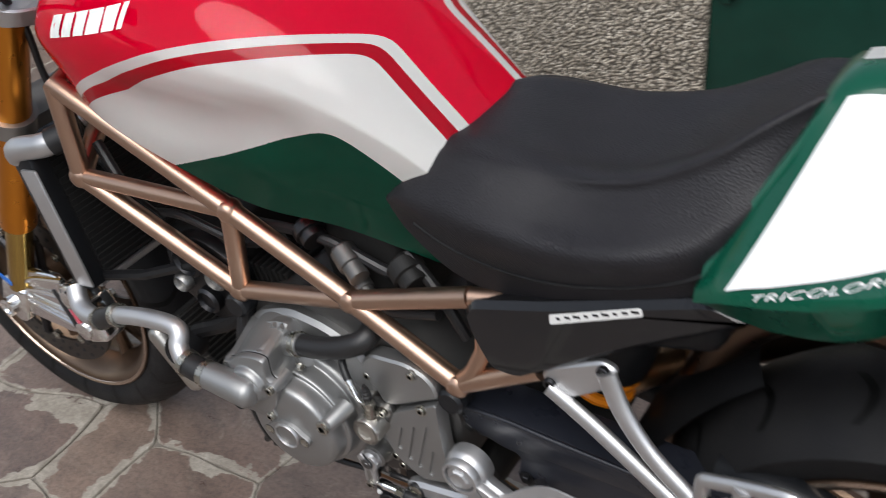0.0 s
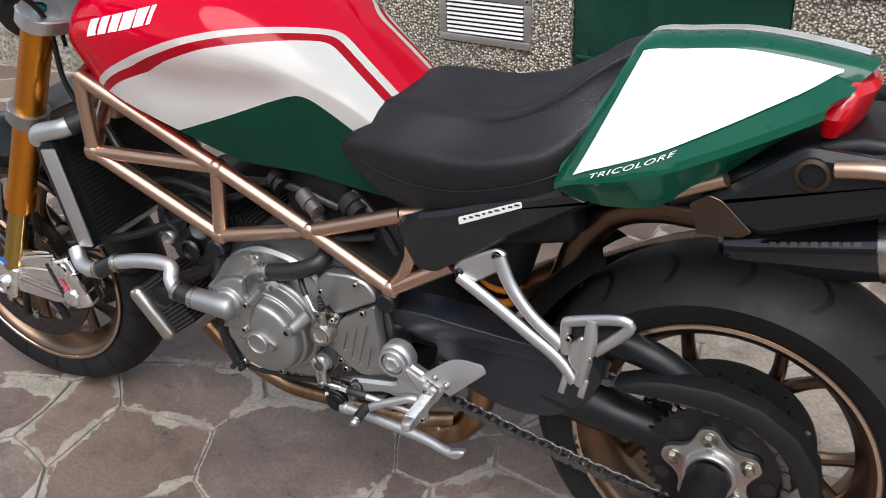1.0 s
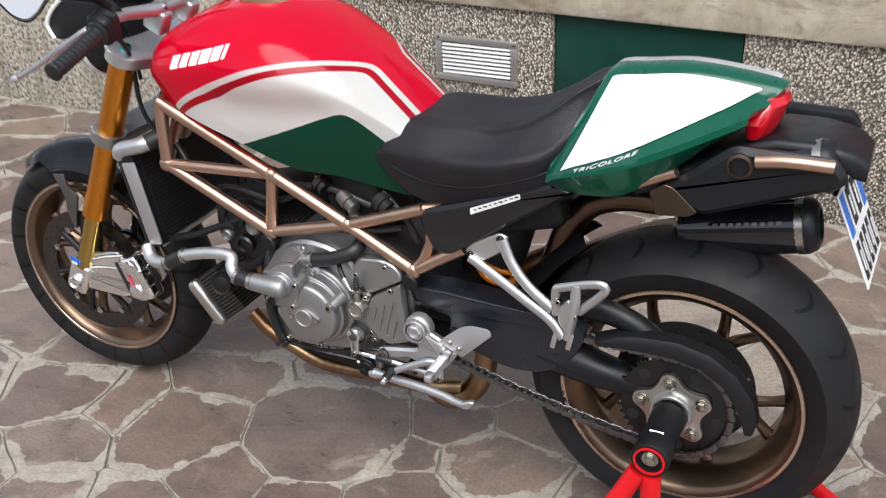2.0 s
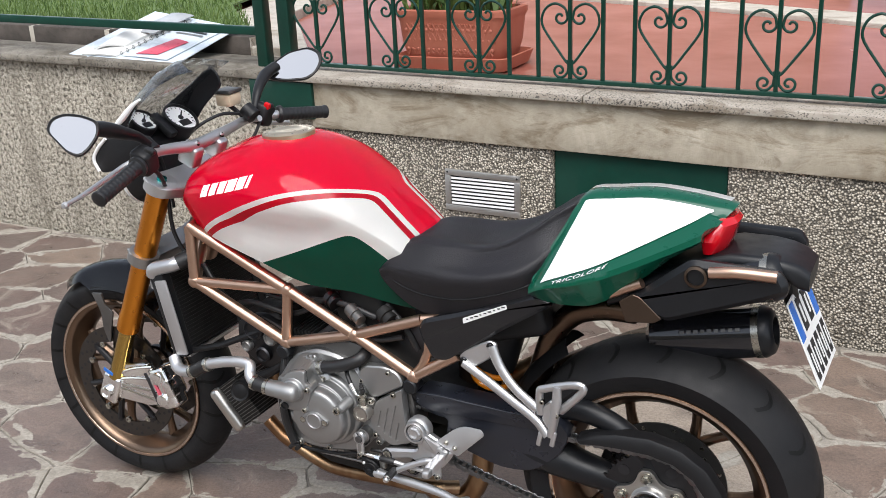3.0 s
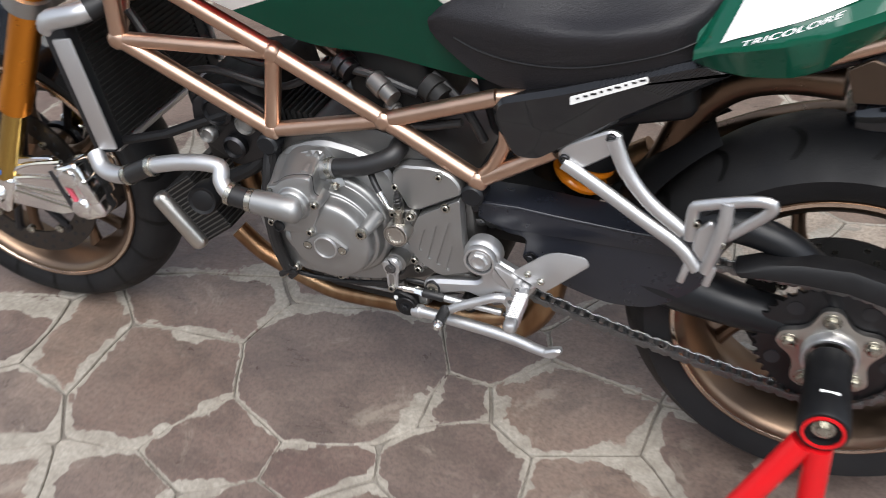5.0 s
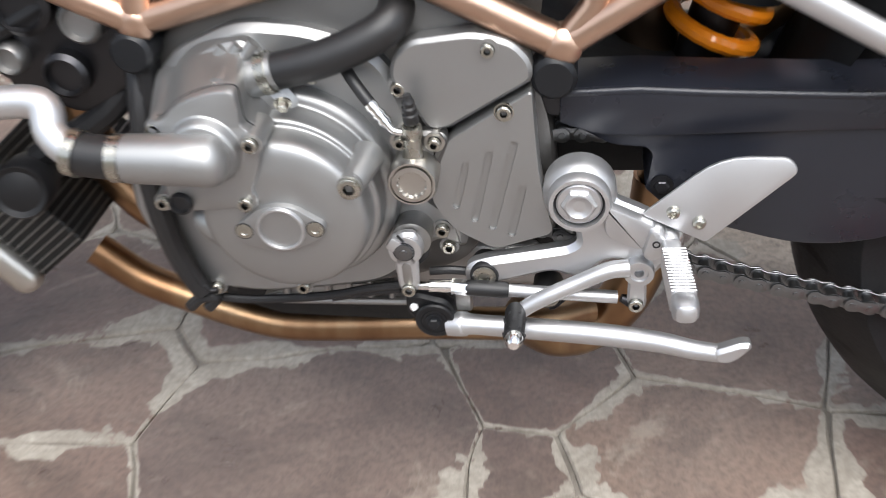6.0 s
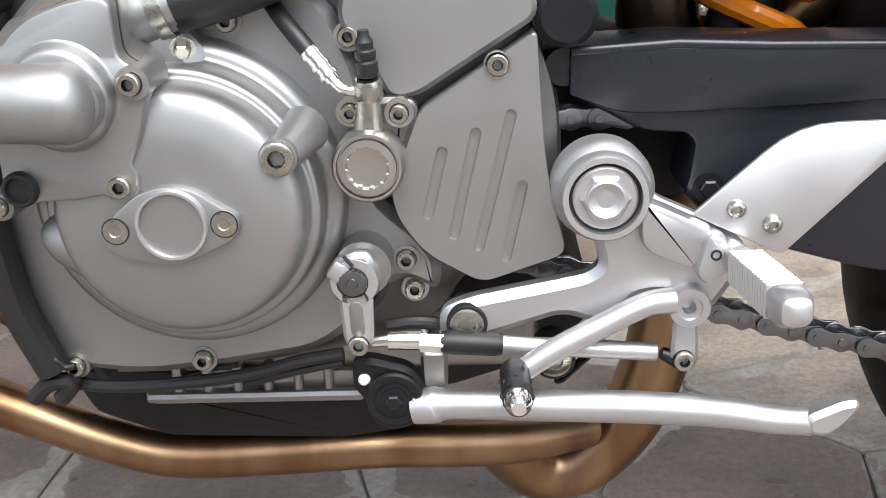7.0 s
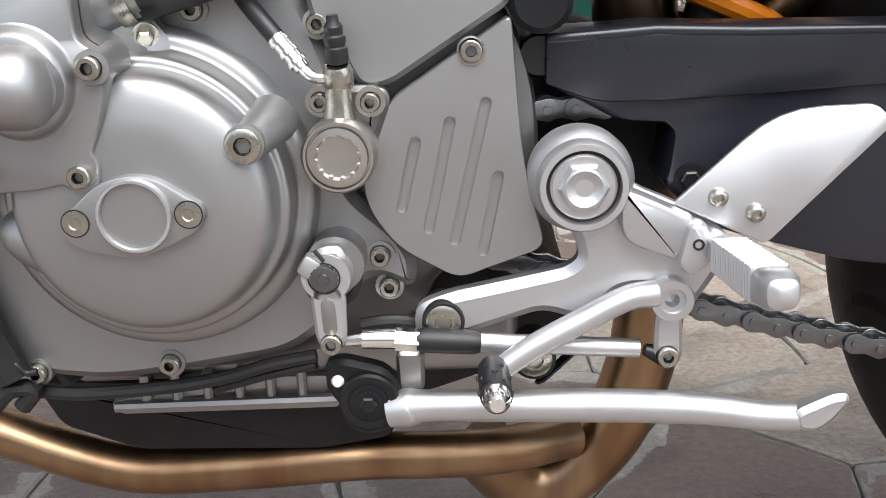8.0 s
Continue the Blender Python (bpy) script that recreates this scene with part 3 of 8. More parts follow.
while x > -7:
    length = 0.40 + 0.12 * ((k * 7) % 5) / 5
    part("block", slab_box(x - length + 0.026, x, 1.79, 1.875, 0.79, 0.892, 0.007), M_DARK_BRICK, edging)
    x -= length
    k += 1
part("joint", slab_box(-7, -1.62, 1.7925, 1.868, 0.79, 0.888, 0.001), M_PATH, edging)
rng = random.Random(5)
verts, faces = [], []
for i in range(26000):
    gx, gy = -7 + 5.6 * rng.random(), 1.88 + 4.5 * rng.random() ** 1.6
    if gx > -1.62 - max(0, (gy - 1.86)) * 0.86 - 0.02:
        continue
    a, h, b = rng.random() * 6.28, 0.028 + 0.035 * rng.random(), rng.random() * 6.28
    wx, wy = 0.0035 * math.cos(a), 0.0035 * math.sin(a)
    n = len(verts)
    verts += [(gx - wx, gy - wy, 0.89), (gx + wx, gy + wy, 0.89), (gx + 0.02 * math.cos(b), gy + 0.02 * math.sin(b), 0.89 + h)]
    faces.append((n, n + 1, n + 2))
me = bpy.data.meshes.new("grass")
me.from_pydata(verts, [], faces)
me.materials.append(M_GRASS)
lawn_grass = tagged(new("grass", me), "short green lawn grass behind the wall", "grass", kind="stuff")
bm = bmesh.new()
plate(bm, [(-1.6, 4.38), (-0.11, 3.88), (0.82, 3.45), (3.2, 2.40), (3.3, 2.66), (0.86, 3.76), (-0.11, 4.15), (-1.6, 4.62)], 0, 0.03, 0.004)
bmesh.ops.transform(bm, matrix=Matrix(((1, 0, 0, 0), (0, 0, 1, 0), (0, 1, 0, 0.79), (0, 0, 0, 1))), verts=bm.verts)
strip = tagged(part("trim_step", bm, M_PATH), "pale marble edge strip across the terrace", "step edge", kind="structure")
house = tagged(part("wall_house", slab_box(-1.8, 0.55, 4.66, 4.86, 0.7, 3.4, 0.01), M_PATH), "cream house wall at the back of the terrace", "wall", kind="structure")
# red wall added so that the polished terrace reflects darker on the right
dark_wall = tagged(part("wall_porch", slab_box(0.95, 6.0, 4.0, 4.2, 0.7, 3.4, 0.01), M_DARK_WALL), "added dark red wall for the terrace floor to reflect", "wall", kind="structure")

# planter
pot = thing("planter", "terracotta planter with lattice relief standing on the terrace", "planter", at=(-0.660, 1.95, 0.795))
pot.scale = (1.06, 1.0, 1.24)
rings = []
for hw, hd, z in ((0.195, 0.115, 0.03), (0.200, 0.120, 0.035), (0.214, 0.134, 0.08), (0.222, 0.142, 0.155), (0.226, 0.146, 0.165), (0.230, 0.150, 0.172), (0.230, 0.150, 0.190), (0.220, 0.140, 0.194), (0.210, 0.130, 0.190), (0.205, 0.125, 0.15)):
    rings.append([Vector((q.x, q.y, z)) for q in round_poly([(-hw, -hd), (hw, -hd), (hw, hd), (-hw, hd)], 0.06, 6)])
bm = bmesh.new()
skin(bm, rings)
part("pot", bm, M_POT, pot)
bm = bmesh.new()
rings = []
for e, z in ((0.0, 0.0), (0.02, 0.004), (0.035, 0.045), (0.028, 0.047), (0.012, 0.02)):
    rings.append([Vector((q.x, q.y, z)) for q in round_poly([(-0.205 - e, -0.13 - e), (0.205 + e, -0.13 - e), (0.205 + e, 0.13 + e), (-0.205 - e, 0.13 + e)], 0.04, 4)])
skin(bm, rings)
part("saucer", bm, M_POT, pot)
bm = bmesh.new()
for i in range(-9, 10):
    for s in (-1, 1):
        x0 = i * 0.022
        a, b = (x0, -0.1235, 0.050), (x0 + s * 0.062, -0.1415, 0.150)
        if abs(b[0]) < 0.19 and abs(a[0]) < 0.18:
            tube(bm, [a, b], 0.0042, 6)
for i in range(-8, 9):
    for k in range(3):
        q = Vector((i * 0.022 + 0.011 * (k % 2), -0.127 - 0.0048 * k, 0.068 + 0.031 * k))
        lathe(bm, [(0.0075, -0.003), (0.0065, 0.003), (0.003, 0.006), (0.0001, 0.0065)], q, (0, -1, 0.15), 8)
part("lattice_relief", bm, M_POT, pot)
bm = bmesh.new()
rng = random.Random(9)
for i in range(170):
    bx, by, a = rng.uniform(-0.19, 0.19), rng.uniform(-0.11, 0.11), rng.random() * 6.28
    t = Vector((bx, by, 0.15))
    tip = t + Vector((0.07 * math.cos(a), 0.07 * math.sin(a), 0.06 + 0.09 * rng.random()))
    side = Vector((-math.sin(a), math.cos(a), 0)) * 0.012
    mid = (t + tip) / 2 + Vector((0, 0, 0.02))
    vs = [bm.verts.new(q) for q in (t, mid + side, tip, mid - side)]
    bm.faces.new(vs)
part("leaves", bm, M_GRASS, pot)

# papers on the wall
folder = thing("open_brochure", "open plastic sleeve with brochures leaning on the coping", "brochure")


def sheet(name, corners, material, parent, thick=0.002, sag=0.012):
    a, b, c, d = [Vector(q) for q in corners]
    n = (b - a).cross(d - a).normalized()
    bm = bmesh.new()
    grid = []
    for i in range(9):
        for j in range(7):
            u, v = i / 8, j / 6
            q = (a * (1 - u) + b * u) * (1 - v) + (d * (1 - u) + c * u) * v
            grid.append(q + n * sag * math.sin(3.1 * u) * math.sin(2.4 * v + 0.5))
    top = [bm.verts.new(q) for q in grid]
    low = [bm.verts.new(q - n * thick) for q in grid]
    for i in range(8):
        for j in range(6):
            k = i * 7 + j
            bm.faces.new((top[k], top[k + 1], top[k + 8], top[k + 7]))
            bm.faces.new((low[k], low[k + 7], low[k + 8], low[k + 1]))
    loop = [j for j in range(7)] + [i * 7 + 6 for i in range(1, 9)] + [8 * 7 + j for j in range(5, -1, -1)] + [i * 7 for i in range(7, 0, -1)]
    for p, q in zip(loop, loop[1:] + loop[:1]):
        bm.faces.new((top[p], top[q], low[q], low[p]))
    return part(name, bm, material, parent)


PA, PB, PC, PD = Vector((-2.46, 1.53, 0.812)), Vector((-1.80, 1.50, 0.812)), Vector((-1.70, 1.83, 0.925)), Vector((-2.20, 1.86, 0.975))
sheet("cover", (PA, PB, PC, PD), M_PAPER, folder, 0.004, 0.006)
up = (PB - PA).cross(PD - PA).normalized()


def on_sheet(u, v, h=0.006):
    return (PA * (1 - u) + PB * u) * (1 - v) + (PD * (1 - u) + PC * u) * v + up * h


sheet("page", (on_sheet(0.14, 0.02, 0.008), on_sheet(0.46, 0.03, 0.012), on_sheet(0.50, 0.95, 0.012), on_sheet(0.22, 0.98, 0.008)), M_PLATE, folder, 0.008, 0.012)
sheet("page", (on_sheet(0.50, 0.06, 0.008), on_sheet(0.90, 0.05, 0.008), on_sheet(0.94, 0.93, 0.008), on_sheet(0.55, 0.95, 0.008)), M_PAPER, folder, 0.003, 0.006)
sheet("page", (on_sheet(0.20, 0.10, 0.020), on_sheet(0.42, 0.20, 0.026), on_sheet(0.47, 0.78, 0.024), on_sheet(0.24, 0.70, 0.020)), M_PLATE, folder, 0.010, 0.034)
sheet("page", (on_sheet(0.26, 0.40, 0.030), on_sheet(0.50, 0.48, 0.034), on_sheet(0.53, 0.97, 0.030), on_sheet(0.30, 0.94, 0.030)), M_PAPER_GREY, folder, 0.004, 0.022)
sheet("red_card", (on_sheet(0.60, 0.10, 0.016), on_sheet(0.78, 0.12, 0.016), on_sheet(0.85, 0.46, 0.016), on_sheet(0.70, 0.50, 0.016)), M_PAPER_RED, folder, 0.002, 0.004)
for i in range(5):
    v = 0.62 + 0.06 * i
    sheet("print_bar", (on_sheet(0.60, v, 0.015), on_sheet(0.88, v - 0.01, 0.015), on_sheet(0.88, v + 0.018, 0.015), on_sheet(0.60, v + 0.028, 0.015)), M_INK_SHADE if i % 2 else M_CAST, folder, 0.001, 0.002)
bm = bmesh.new()
for i in range(12):
    q = on_sheet(0.48 + 0.004 * i, 0.08 + 0.07 * i, 0.018)
    ring_lathe(bm, [(0.007, -0.001), (0.009, -0.001), (0.009, 0.001), (0.007, 0.001)], q, (0.2, 1, 0.2), 12)
part("ring_binding", bm, M_DARK_STEEL, folder)

# the wall and all that stands on it fall gently along the lane
for root in (wall, stucco, band, coping, coping_old, hatch, vent, fence, gate_post, flap, terrace, lawn, path_edge, edging, lawn_grass, strip, house, dark_wall, pot, folder):
    if root is pot:
        root.location.z -= FALL * (root.location.x + 0.1)
        continue
    for o in (root, *root.children_recursive):
        if o.type == "MESH" and o.data.users > 1:
            o.location.z -= FALL * (o.location.x + 0.1)
        elif o.type == "MESH":
            for v in o.data.vertices:
                v.co.z -= FALL * (v.co.x + 0.1)

# plain house front across the lane
front = part("wall_south", slab_box(-14, 14, -13.5, -13.2, -0.2, 4.2, 0.02), M_BAND)
tagged(front, "plain beige house front across the lane", "wall", kind="structure")
# ---- the motorcycle ----
bike = thing("motorcycle", "sports motorcycle with red, white and green tank on a stand", "motorcycle")
REAR, FRONT = Vector((0.72, 0.0, 0.327)), Vector((-0.72, 0.0, 0.300))
STEER = pose(0, 0, 0, 0, 0, 1.2)


def tyre_material():
    m = Mat("grooved_tyre_rubber", (0.010, 0.010, 0.011), 0.55)
    m.b.inputs["Specular IOR Level"].default_value = 0.22
    x, y, z = m.xyz()
    ang = m.math("MULTIPLY", m.math("ARCTAN2", z, x), 18 / (2 * math.pi))
    side = m.math("ABSOLUTE", y)
    skew = m.math("ADD", m.math("ADD", ang, m.math("MULTIPLY", m.math("SINE", m.math("MULTIPLY", side, 38.0)), 0.35)), m.math("MULTIPLY", m.math("SIGN", y), 0.25))
    saw = m.math("ABSOLUTE", m.math("SUBTRACT", m.math("FRACT", skew), 0.5))
    cut = m.math("MULTIPLY", m.math("LESS_THAN", saw, 0.048), m.math("MULTIPLY", m.math("GREATER_THAN", side, 0.014), m.math("LESS_THAN", side, 0.066)))
    c = m.mix(m.ramp(m.noise(9, 5), [(0.4, 0.0), (0.8, 0.7)]), (0.009, 0.009, 0.010), (0.018, 0.0175, 0.017))
    # shade inside the grooves is painted into the colour too
    c = m.mix(cut, c, (0.002, 0.002, 0.002))
    h = m.math("SUBTRACT", m.math("MULTIPLY", m.noise(260, 3), 0.15), cut)
    return m.set(c, m.ramp(m.noise(22, 4), [(0.3, 0.45), (0.8, 0.68)]), h, 0.8, 0.003)


M_TREAD = tyre_material()


def wheel(name, centre, width, radius, rim_half, spokes, label):
    """Tyre, rim, machined edge, spokes and hub, all about the y axis."""
    hub = thing(name, label, "")
    hub.parent = bike
    hub.location = centre
    half = width / 2
    prof = []
    for i in range(13):
        h = -half + width * i / 12
        prof.append((radius - (radius - 0.268) * abs(h / half) ** 2.2, h))
    tyre = [(0.226, -rim_half + 0.006), (0.246, -half * 0.93)] + prof + [(0.246, half * 0.93), (0.226, rim_half - 0.006)]
    bm = bmesh.new()
    ring_lathe(bm, tyre, direction=(0, 1, 0), seg=96)
    part("tyre", bm, M_TREAD, hub, sharp=60)
    r = rim_half
    bm = bmesh.new()
    ring_lathe(bm, [(0.231, -r), (0.231, -r + 0.004), (0.217, -r + 0.010), (0.213, -r + 0.03), (0.196, -r + 0.042), (0.196, r - 0.042), (0.213, r - 0.03), (0.217, r - 0.010), (0.231, r - 0.004), (0.231, r), (0.221, r - 0.001),
                    (0.208, r - 0.012), (0.203, r - 0.03), (0.188, r - 0.045), (0.188, -r + 0.045), (0.203, -r + 0.03), (0.208, -r + 0.012), (0.221, -r + 0.001)], direction=(0, 1, 0), seg=96)
    part("rim", bm, M_RIM, hub, sharp=50)
    for s in (-1, 1):
        bm = bmesh.new()
        ring_lathe(bm, [(0.2205, s * (r - 0.0050)), (0.2235, s * (r + 0.0008)), (0.2290, s * (r + 0.0008)), (0.2290, s * (r - 0.004)), (0.2235, s * (r - 0.003))], direction=(0, 1, 0), seg=96)
        part("rim_edge", bm, M_RIM_EDGE, hub)
    for k in range(5):
        a = radians(spokes + 72 * k)
        bm = bmesh.new()

        def at(rad, da, y=0.0):
            return (rad * math.cos(a + radians(da)), y, rad * math.sin(a + radians(da)))
        tube(bm, [at(0.03, 0), at(0.085, 0), at(0.115, 0)], [0.026, 0.020, 0.018], 10, 4)
        for s in (-1, 1):
            tube(bm, [at(0.10, s * 3), at(0.13, s * 6), at(0.165, s * 11), at(0.199, s * 15)], [0.014, 0.012, 0.0105, 0.014], 10, 4)
        part("spoke", bm, M_RIM, hub)
    bm = bmesh.new()
    lathe(bm, [(0.03, -0.06), (0.045, -0.055), (0.052, -0.02), (0.052, 0.02), (0.045, 0.055), (0.03, 0.06)], direction=(0, 1, 0), seg=32)
    part("hub", bm, M_RIM, hub)
    return hub


wheel("rear_wheel", REAR, 0.182, 0.315, 0.080, 57, "bronze rear wheel with wide black tyre")
front_wheel = wheel("front_wheel", FRONT, 0.122, 0.300, 0.054, 20, "bronze front wheel with black tyre")
front_wheel.rotation_euler = (0, 0, radians(1.2))


def brake_disc(parent, name, radius, inner, y, material, holes=36):
    bm = bmesh.new()
    ring_lathe(bm, [(inner, y - 0.0025), (radius, y - 0.0025), (radius, y + 0.0025), (inner, y + 0.0025)], direction=(0, 1, 0), seg=72)
    disc = part(name, bm, material, parent)
    bm = bmesh.new()
    # discs drawn for holes: black as shade, steel as brightness seen through
    for k in range(holes):
        a, rr = 2 * math.pi * k / holes, inner + (radius - inner) * (0.22 + 0.28 * (k % 3))
        lathe(bm, [(0.0042, 0), (0.0042, 0.0064), (0.0001, 0.0064)], (rr * math.cos(a), y - 0.0032, rr * math.sin(a)), (0, 1, 0), 10)
    tagged(part("drilling", bm, M_STEEL if name == "rear_disc" else M_INK_SHADE, disc), kind="stuff")
    bm = bmesh.new()
    ring_lathe(bm, [(0.035, y - 0.006), (0.050, y - 0.006), (0.050, y + 0.006), (0.035, y + 0.006)], direction=(0, 1, 0), seg=36)
    part("carrier", bm, M_DARK_STEEL, disc)
    for k in range(6):
        bm = bmesh.new()
        a = 2 * math.pi * k / 6
        tube(bm, [(0.04 * math.cos(a), y, 0.04 * math.sin(a)), (inner * 1.03 * math.cos(a + 0.2), y, inner * 1.03 * math.sin(a + 0.2))], 0.008, 8)
        lathe(bm, [(0.010, -0.004), (0.010, 0.004), (0.005, 0.005), (0.0001, 0.005)], (inner * 1.03 * math.cos(a + 0.2), y, inner * 1.03 * math.sin(a + 0.2)), (0, -1, 0), 12)
        part("carrier_arm", bm, M_DARK_STEEL, disc)
    for k in range(10):
        a = 2 * math.pi * (k + 0.35) / 10
        bm = bmesh.new()
        lathe(bm, [(0.0085, -0.0045), (0.0085, 0.0040), (0.0060, 0.0050), (0.0040, 0.0050), (0.0035, 0.003), (0.0001, 0.003)], (inner * 0.985 * math.cos(a), y, inner * 0.985 * math.sin(a)), (0, -1, 0), 14)
        part("bobbin", bm, M_STEEL, disc)
    return disc


for disc_y in (-0.066, 0.066):
    d_ = brake_disc(bike, "front_disc", 0.160, 0.118, disc_y, M_DISC, 60)
    d_.matrix_basis = Matrix.Translation(FRONT) @ STEER
brake_disc(bike, "rear_disc", 0.134, 0.088, -0.022, M_ENGINE_DARK).location = REAR

# ---- fork, bars and cockpit ----
RAKE = Vector((0.405, 0, 0.914)).normalized()
for s in (-1, 1):
    y = 0.105 * s
    foot = Vector((-0.715, y, 0.315))
    top = Vector((-0.452, y, 0.905))
    ax = (top - foot).normalized()
    L = (top - foot).length
    leg = thing("fork_leg", "gold anodised upside-down fork leg", "")
    leg.parent = bike
    bm = bmesh.new()
    lathe(bm, [(0.026, L * 0.285), (0.0285, L * 0.29), (0.0285, L * 0.36), (0.0265, L * 0.37), (0.0265, L * 0.60), (0.0275, L * 0.61), (0.0275, L * 0.958), (0.024, L * 0.963)], foot, ax, 28)
    part("outer_tube", bm, M_GOLD, leg)
    bm = bmesh.new()
    lathe(bm, [(0.0215, L * 0.04), (0.0215, L * 0.30)], foot, ax, 24)
    part("slider", bm, M_NITRIDE, leg)
    bm = bmesh.new()
    lathe(bm, [(0.017, L * 0.955), (0.017, L * 0.978), (0.012, L * 0.982), (0.011, L * 0.992), (0.005, L * 0.994)], foot, ax, 18)
    part("preload_cap", bm, M_TEAL, leg)
    bm = bmesh.new()
    block(bm, (0.058, 0.040, 0.085), Matrix.Translation(foot + ax * 0.005 + Vector((-0.008, 0, -0.012))) @ pose(0, 0, 0, 0, 24, 0), 0.010, 3)
    fan = [(-0.012, 0.030, 0.008), (0.020, 0.062, 0.01), (0.125, 0.082, 0.01), (0.158, 0.050, 0.01), (0.150, -0.028, 0.01), (0.120, -0.040, 0.01), (0.0, -0.038, 0.01)]
    plate(bm, [(foot.x + q[0], foot.z + q[1], q[2]) for q in fan], y - s * 0.006, y + s * 0.006, 0.002, 0.008)
    for dz in (0.066, 0.030, -0.006, -0.030):
        tube(bm, [foot + Vector((0.004, s * 0.006, 0.008 + dz * 0.25)), foot + Vector((0.07, s * 0.007, 0.012 + dz * 0.7)), foot + Vector((0.145, s * 0.006, 0.012 + dz))], [0.006, 0.0045, 0.0055], 8, 3)
    part("axle_clamp", bm, M_POLISHED, leg)
    bm = bmesh.new()
    lathe(bm, [(0.017, 0), (0.017, 0.012), (0.012, 0.014), (0.009, 0.010), (0.0001, 0.010)], (foot.x - 0.008, y + s * 0.02, foot.z - 0.015), (0, s, 0), 20)
    part("axle_end", bm, M_POLISHED, leg)
    bm = bmesh.new()
    block(bm, (0.056, 0.050, 0.115), Matrix.Translation(foot + Vector((0.172, -s * 0.012, 0.02))) @ pose(0, 0, 0, 0, -22, 0), 0.012, 3)
    block(bm, (0.030, 0.056, 0.050), Matrix.Translation(foot + Vector((0.192, -s * 0.012, 0.025))) @ pose(0, 0, 0, 0, -22, 0), 0.008, 2)
    for dz in (-0.03, 0.03):
        lathe(bm, [(0.017, 0), (0.017, 0.006), (0.012, 0.008), (0.0001, 0.008)], foot + Vector((0.165 + dz * -0.2, s * 0.012, 0.02 + dz)), (0, s, 0), 18)
    caliper = part("brake_caliper", bm, M_POLISHED, bike, "bright nickel-plated radial brake caliper")
    bm = bmesh.new()
    block(bm, (0.009, 0.002, 0.070), Matrix.Translation(foot + Vector((0.157, s * 0.0145, 0.022))) @ pose(0, 0, 0, 0, -22, 0), 0.0005, 1)
    part("decal", bm, M_PAPER_RED, caliper)
    # black plate laid on for the shade of the pad gap
    bm = bmesh.new()
    block(bm, (0.010, 0.003, 0.090), Matrix.Translation(foot + Vector((0.141, s * 0.0140, 0.018))) @ pose(0, 0, 0, 0, -22, 0), 0.0008, 1)
    part("pad_gap", bm, M_INK_SHADE, caliper)
    bm = bmesh.new()
    block(bm, (0.032, 0.002, 0.010), Matrix.Translation(foot + Vector((0.004, s * 0.0212, 0.045))) @ pose(0, 0, 0, 0, 24, 0), 0.0005, 1)
    part("sticker", bm, M_BLUE, leg)


def yoke(centre, thick, half, name, rear=0.070):
    """A fork yoke clamping both legs."""
    bm = bmesh.new()
    m = Matrix.Translation(centre) @ pose(0, 0, 0, 0, 24, 0)
    tmp = bmesh.new()
    o = round_poly([(-0.036, -half, 0.03), (0.030, -half, 0.03), (rear, -0.03, 0.03), (rear, 0.03, 0.03), (0.030, half, 0.03), (-0.036, half, 0.03), (-0.026, 0.05, 0.03), (-0.026, -0.05, 0.03)], 0.02, 5)
    skin(tmp, [[Vector((q.x * s, q.y * s, z)) for q in o] for s, z in ((0.97, -thick), (1, -thick * 0.8), (1, thick * 0.8), (0.97, thick))])
    join(bm, tmp, m)
    for s in (-1, 1):
        lathe(bm, [(0.0295, -thick * 1.1), (0.036, -thick), (0.036, thick), (0.0295, thick * 1.1)], m @ Vector((0, s * 0.105, 0)), RAKE, 28)
        for k in (-1, 1):
            socket_bolt(bm, m @ Vector((-0.036, s * 0.105 + s * 0.010 * k, 0)), (-0.9, 0, 0.4), 0.005, 0.006)
    return part(name, bm, M_ALU if rear > 0.05 else M_CAST, bike)


yoke(Vector((-0.462, 0, 0.880)), 0.014, 0.140, "upper_yoke")
yoke(Vector((-0.548, 0, 0.692)), 0.014, 0.140, "lower_yoke", 0.030)

bm = bmesh.new()
tube(bm, [(-0.452, 0, 0.68), (-0.37, 0, 0.865)], 0.034, 20)
part("steering_head", bm, M_BRONZE, bike)

bars = thing("handlebar", "tapered aluminium handlebar with black grips", "")
bars.parent = bike
bm = bmesh.new()
BAR = [(-0.359, -0.395, 0.941), (-0.364, -0.24, 0.985), (-0.384, -0.20, 0.986), (-0.405, -0.13, 0.977), (-0.400, -0.05, 0.966), (-0.402, 0, 0.966), (-0.408, 0.05, 0.967), (-0.425, 0.13, 0.968), (-0.425, 0.20, 0.975), (-0.393, 0.25, 0.976), (-0.326, 0.40, 0.957)]
tube(bm, BAR, [0.011, 0.011, 0.011, 0.0125, 0.0145, 0.0145, 0.0145, 0.0125, 0.011, 0.011, 0.011], 16, 5)
part("bar", bm, M_ALU, bars)
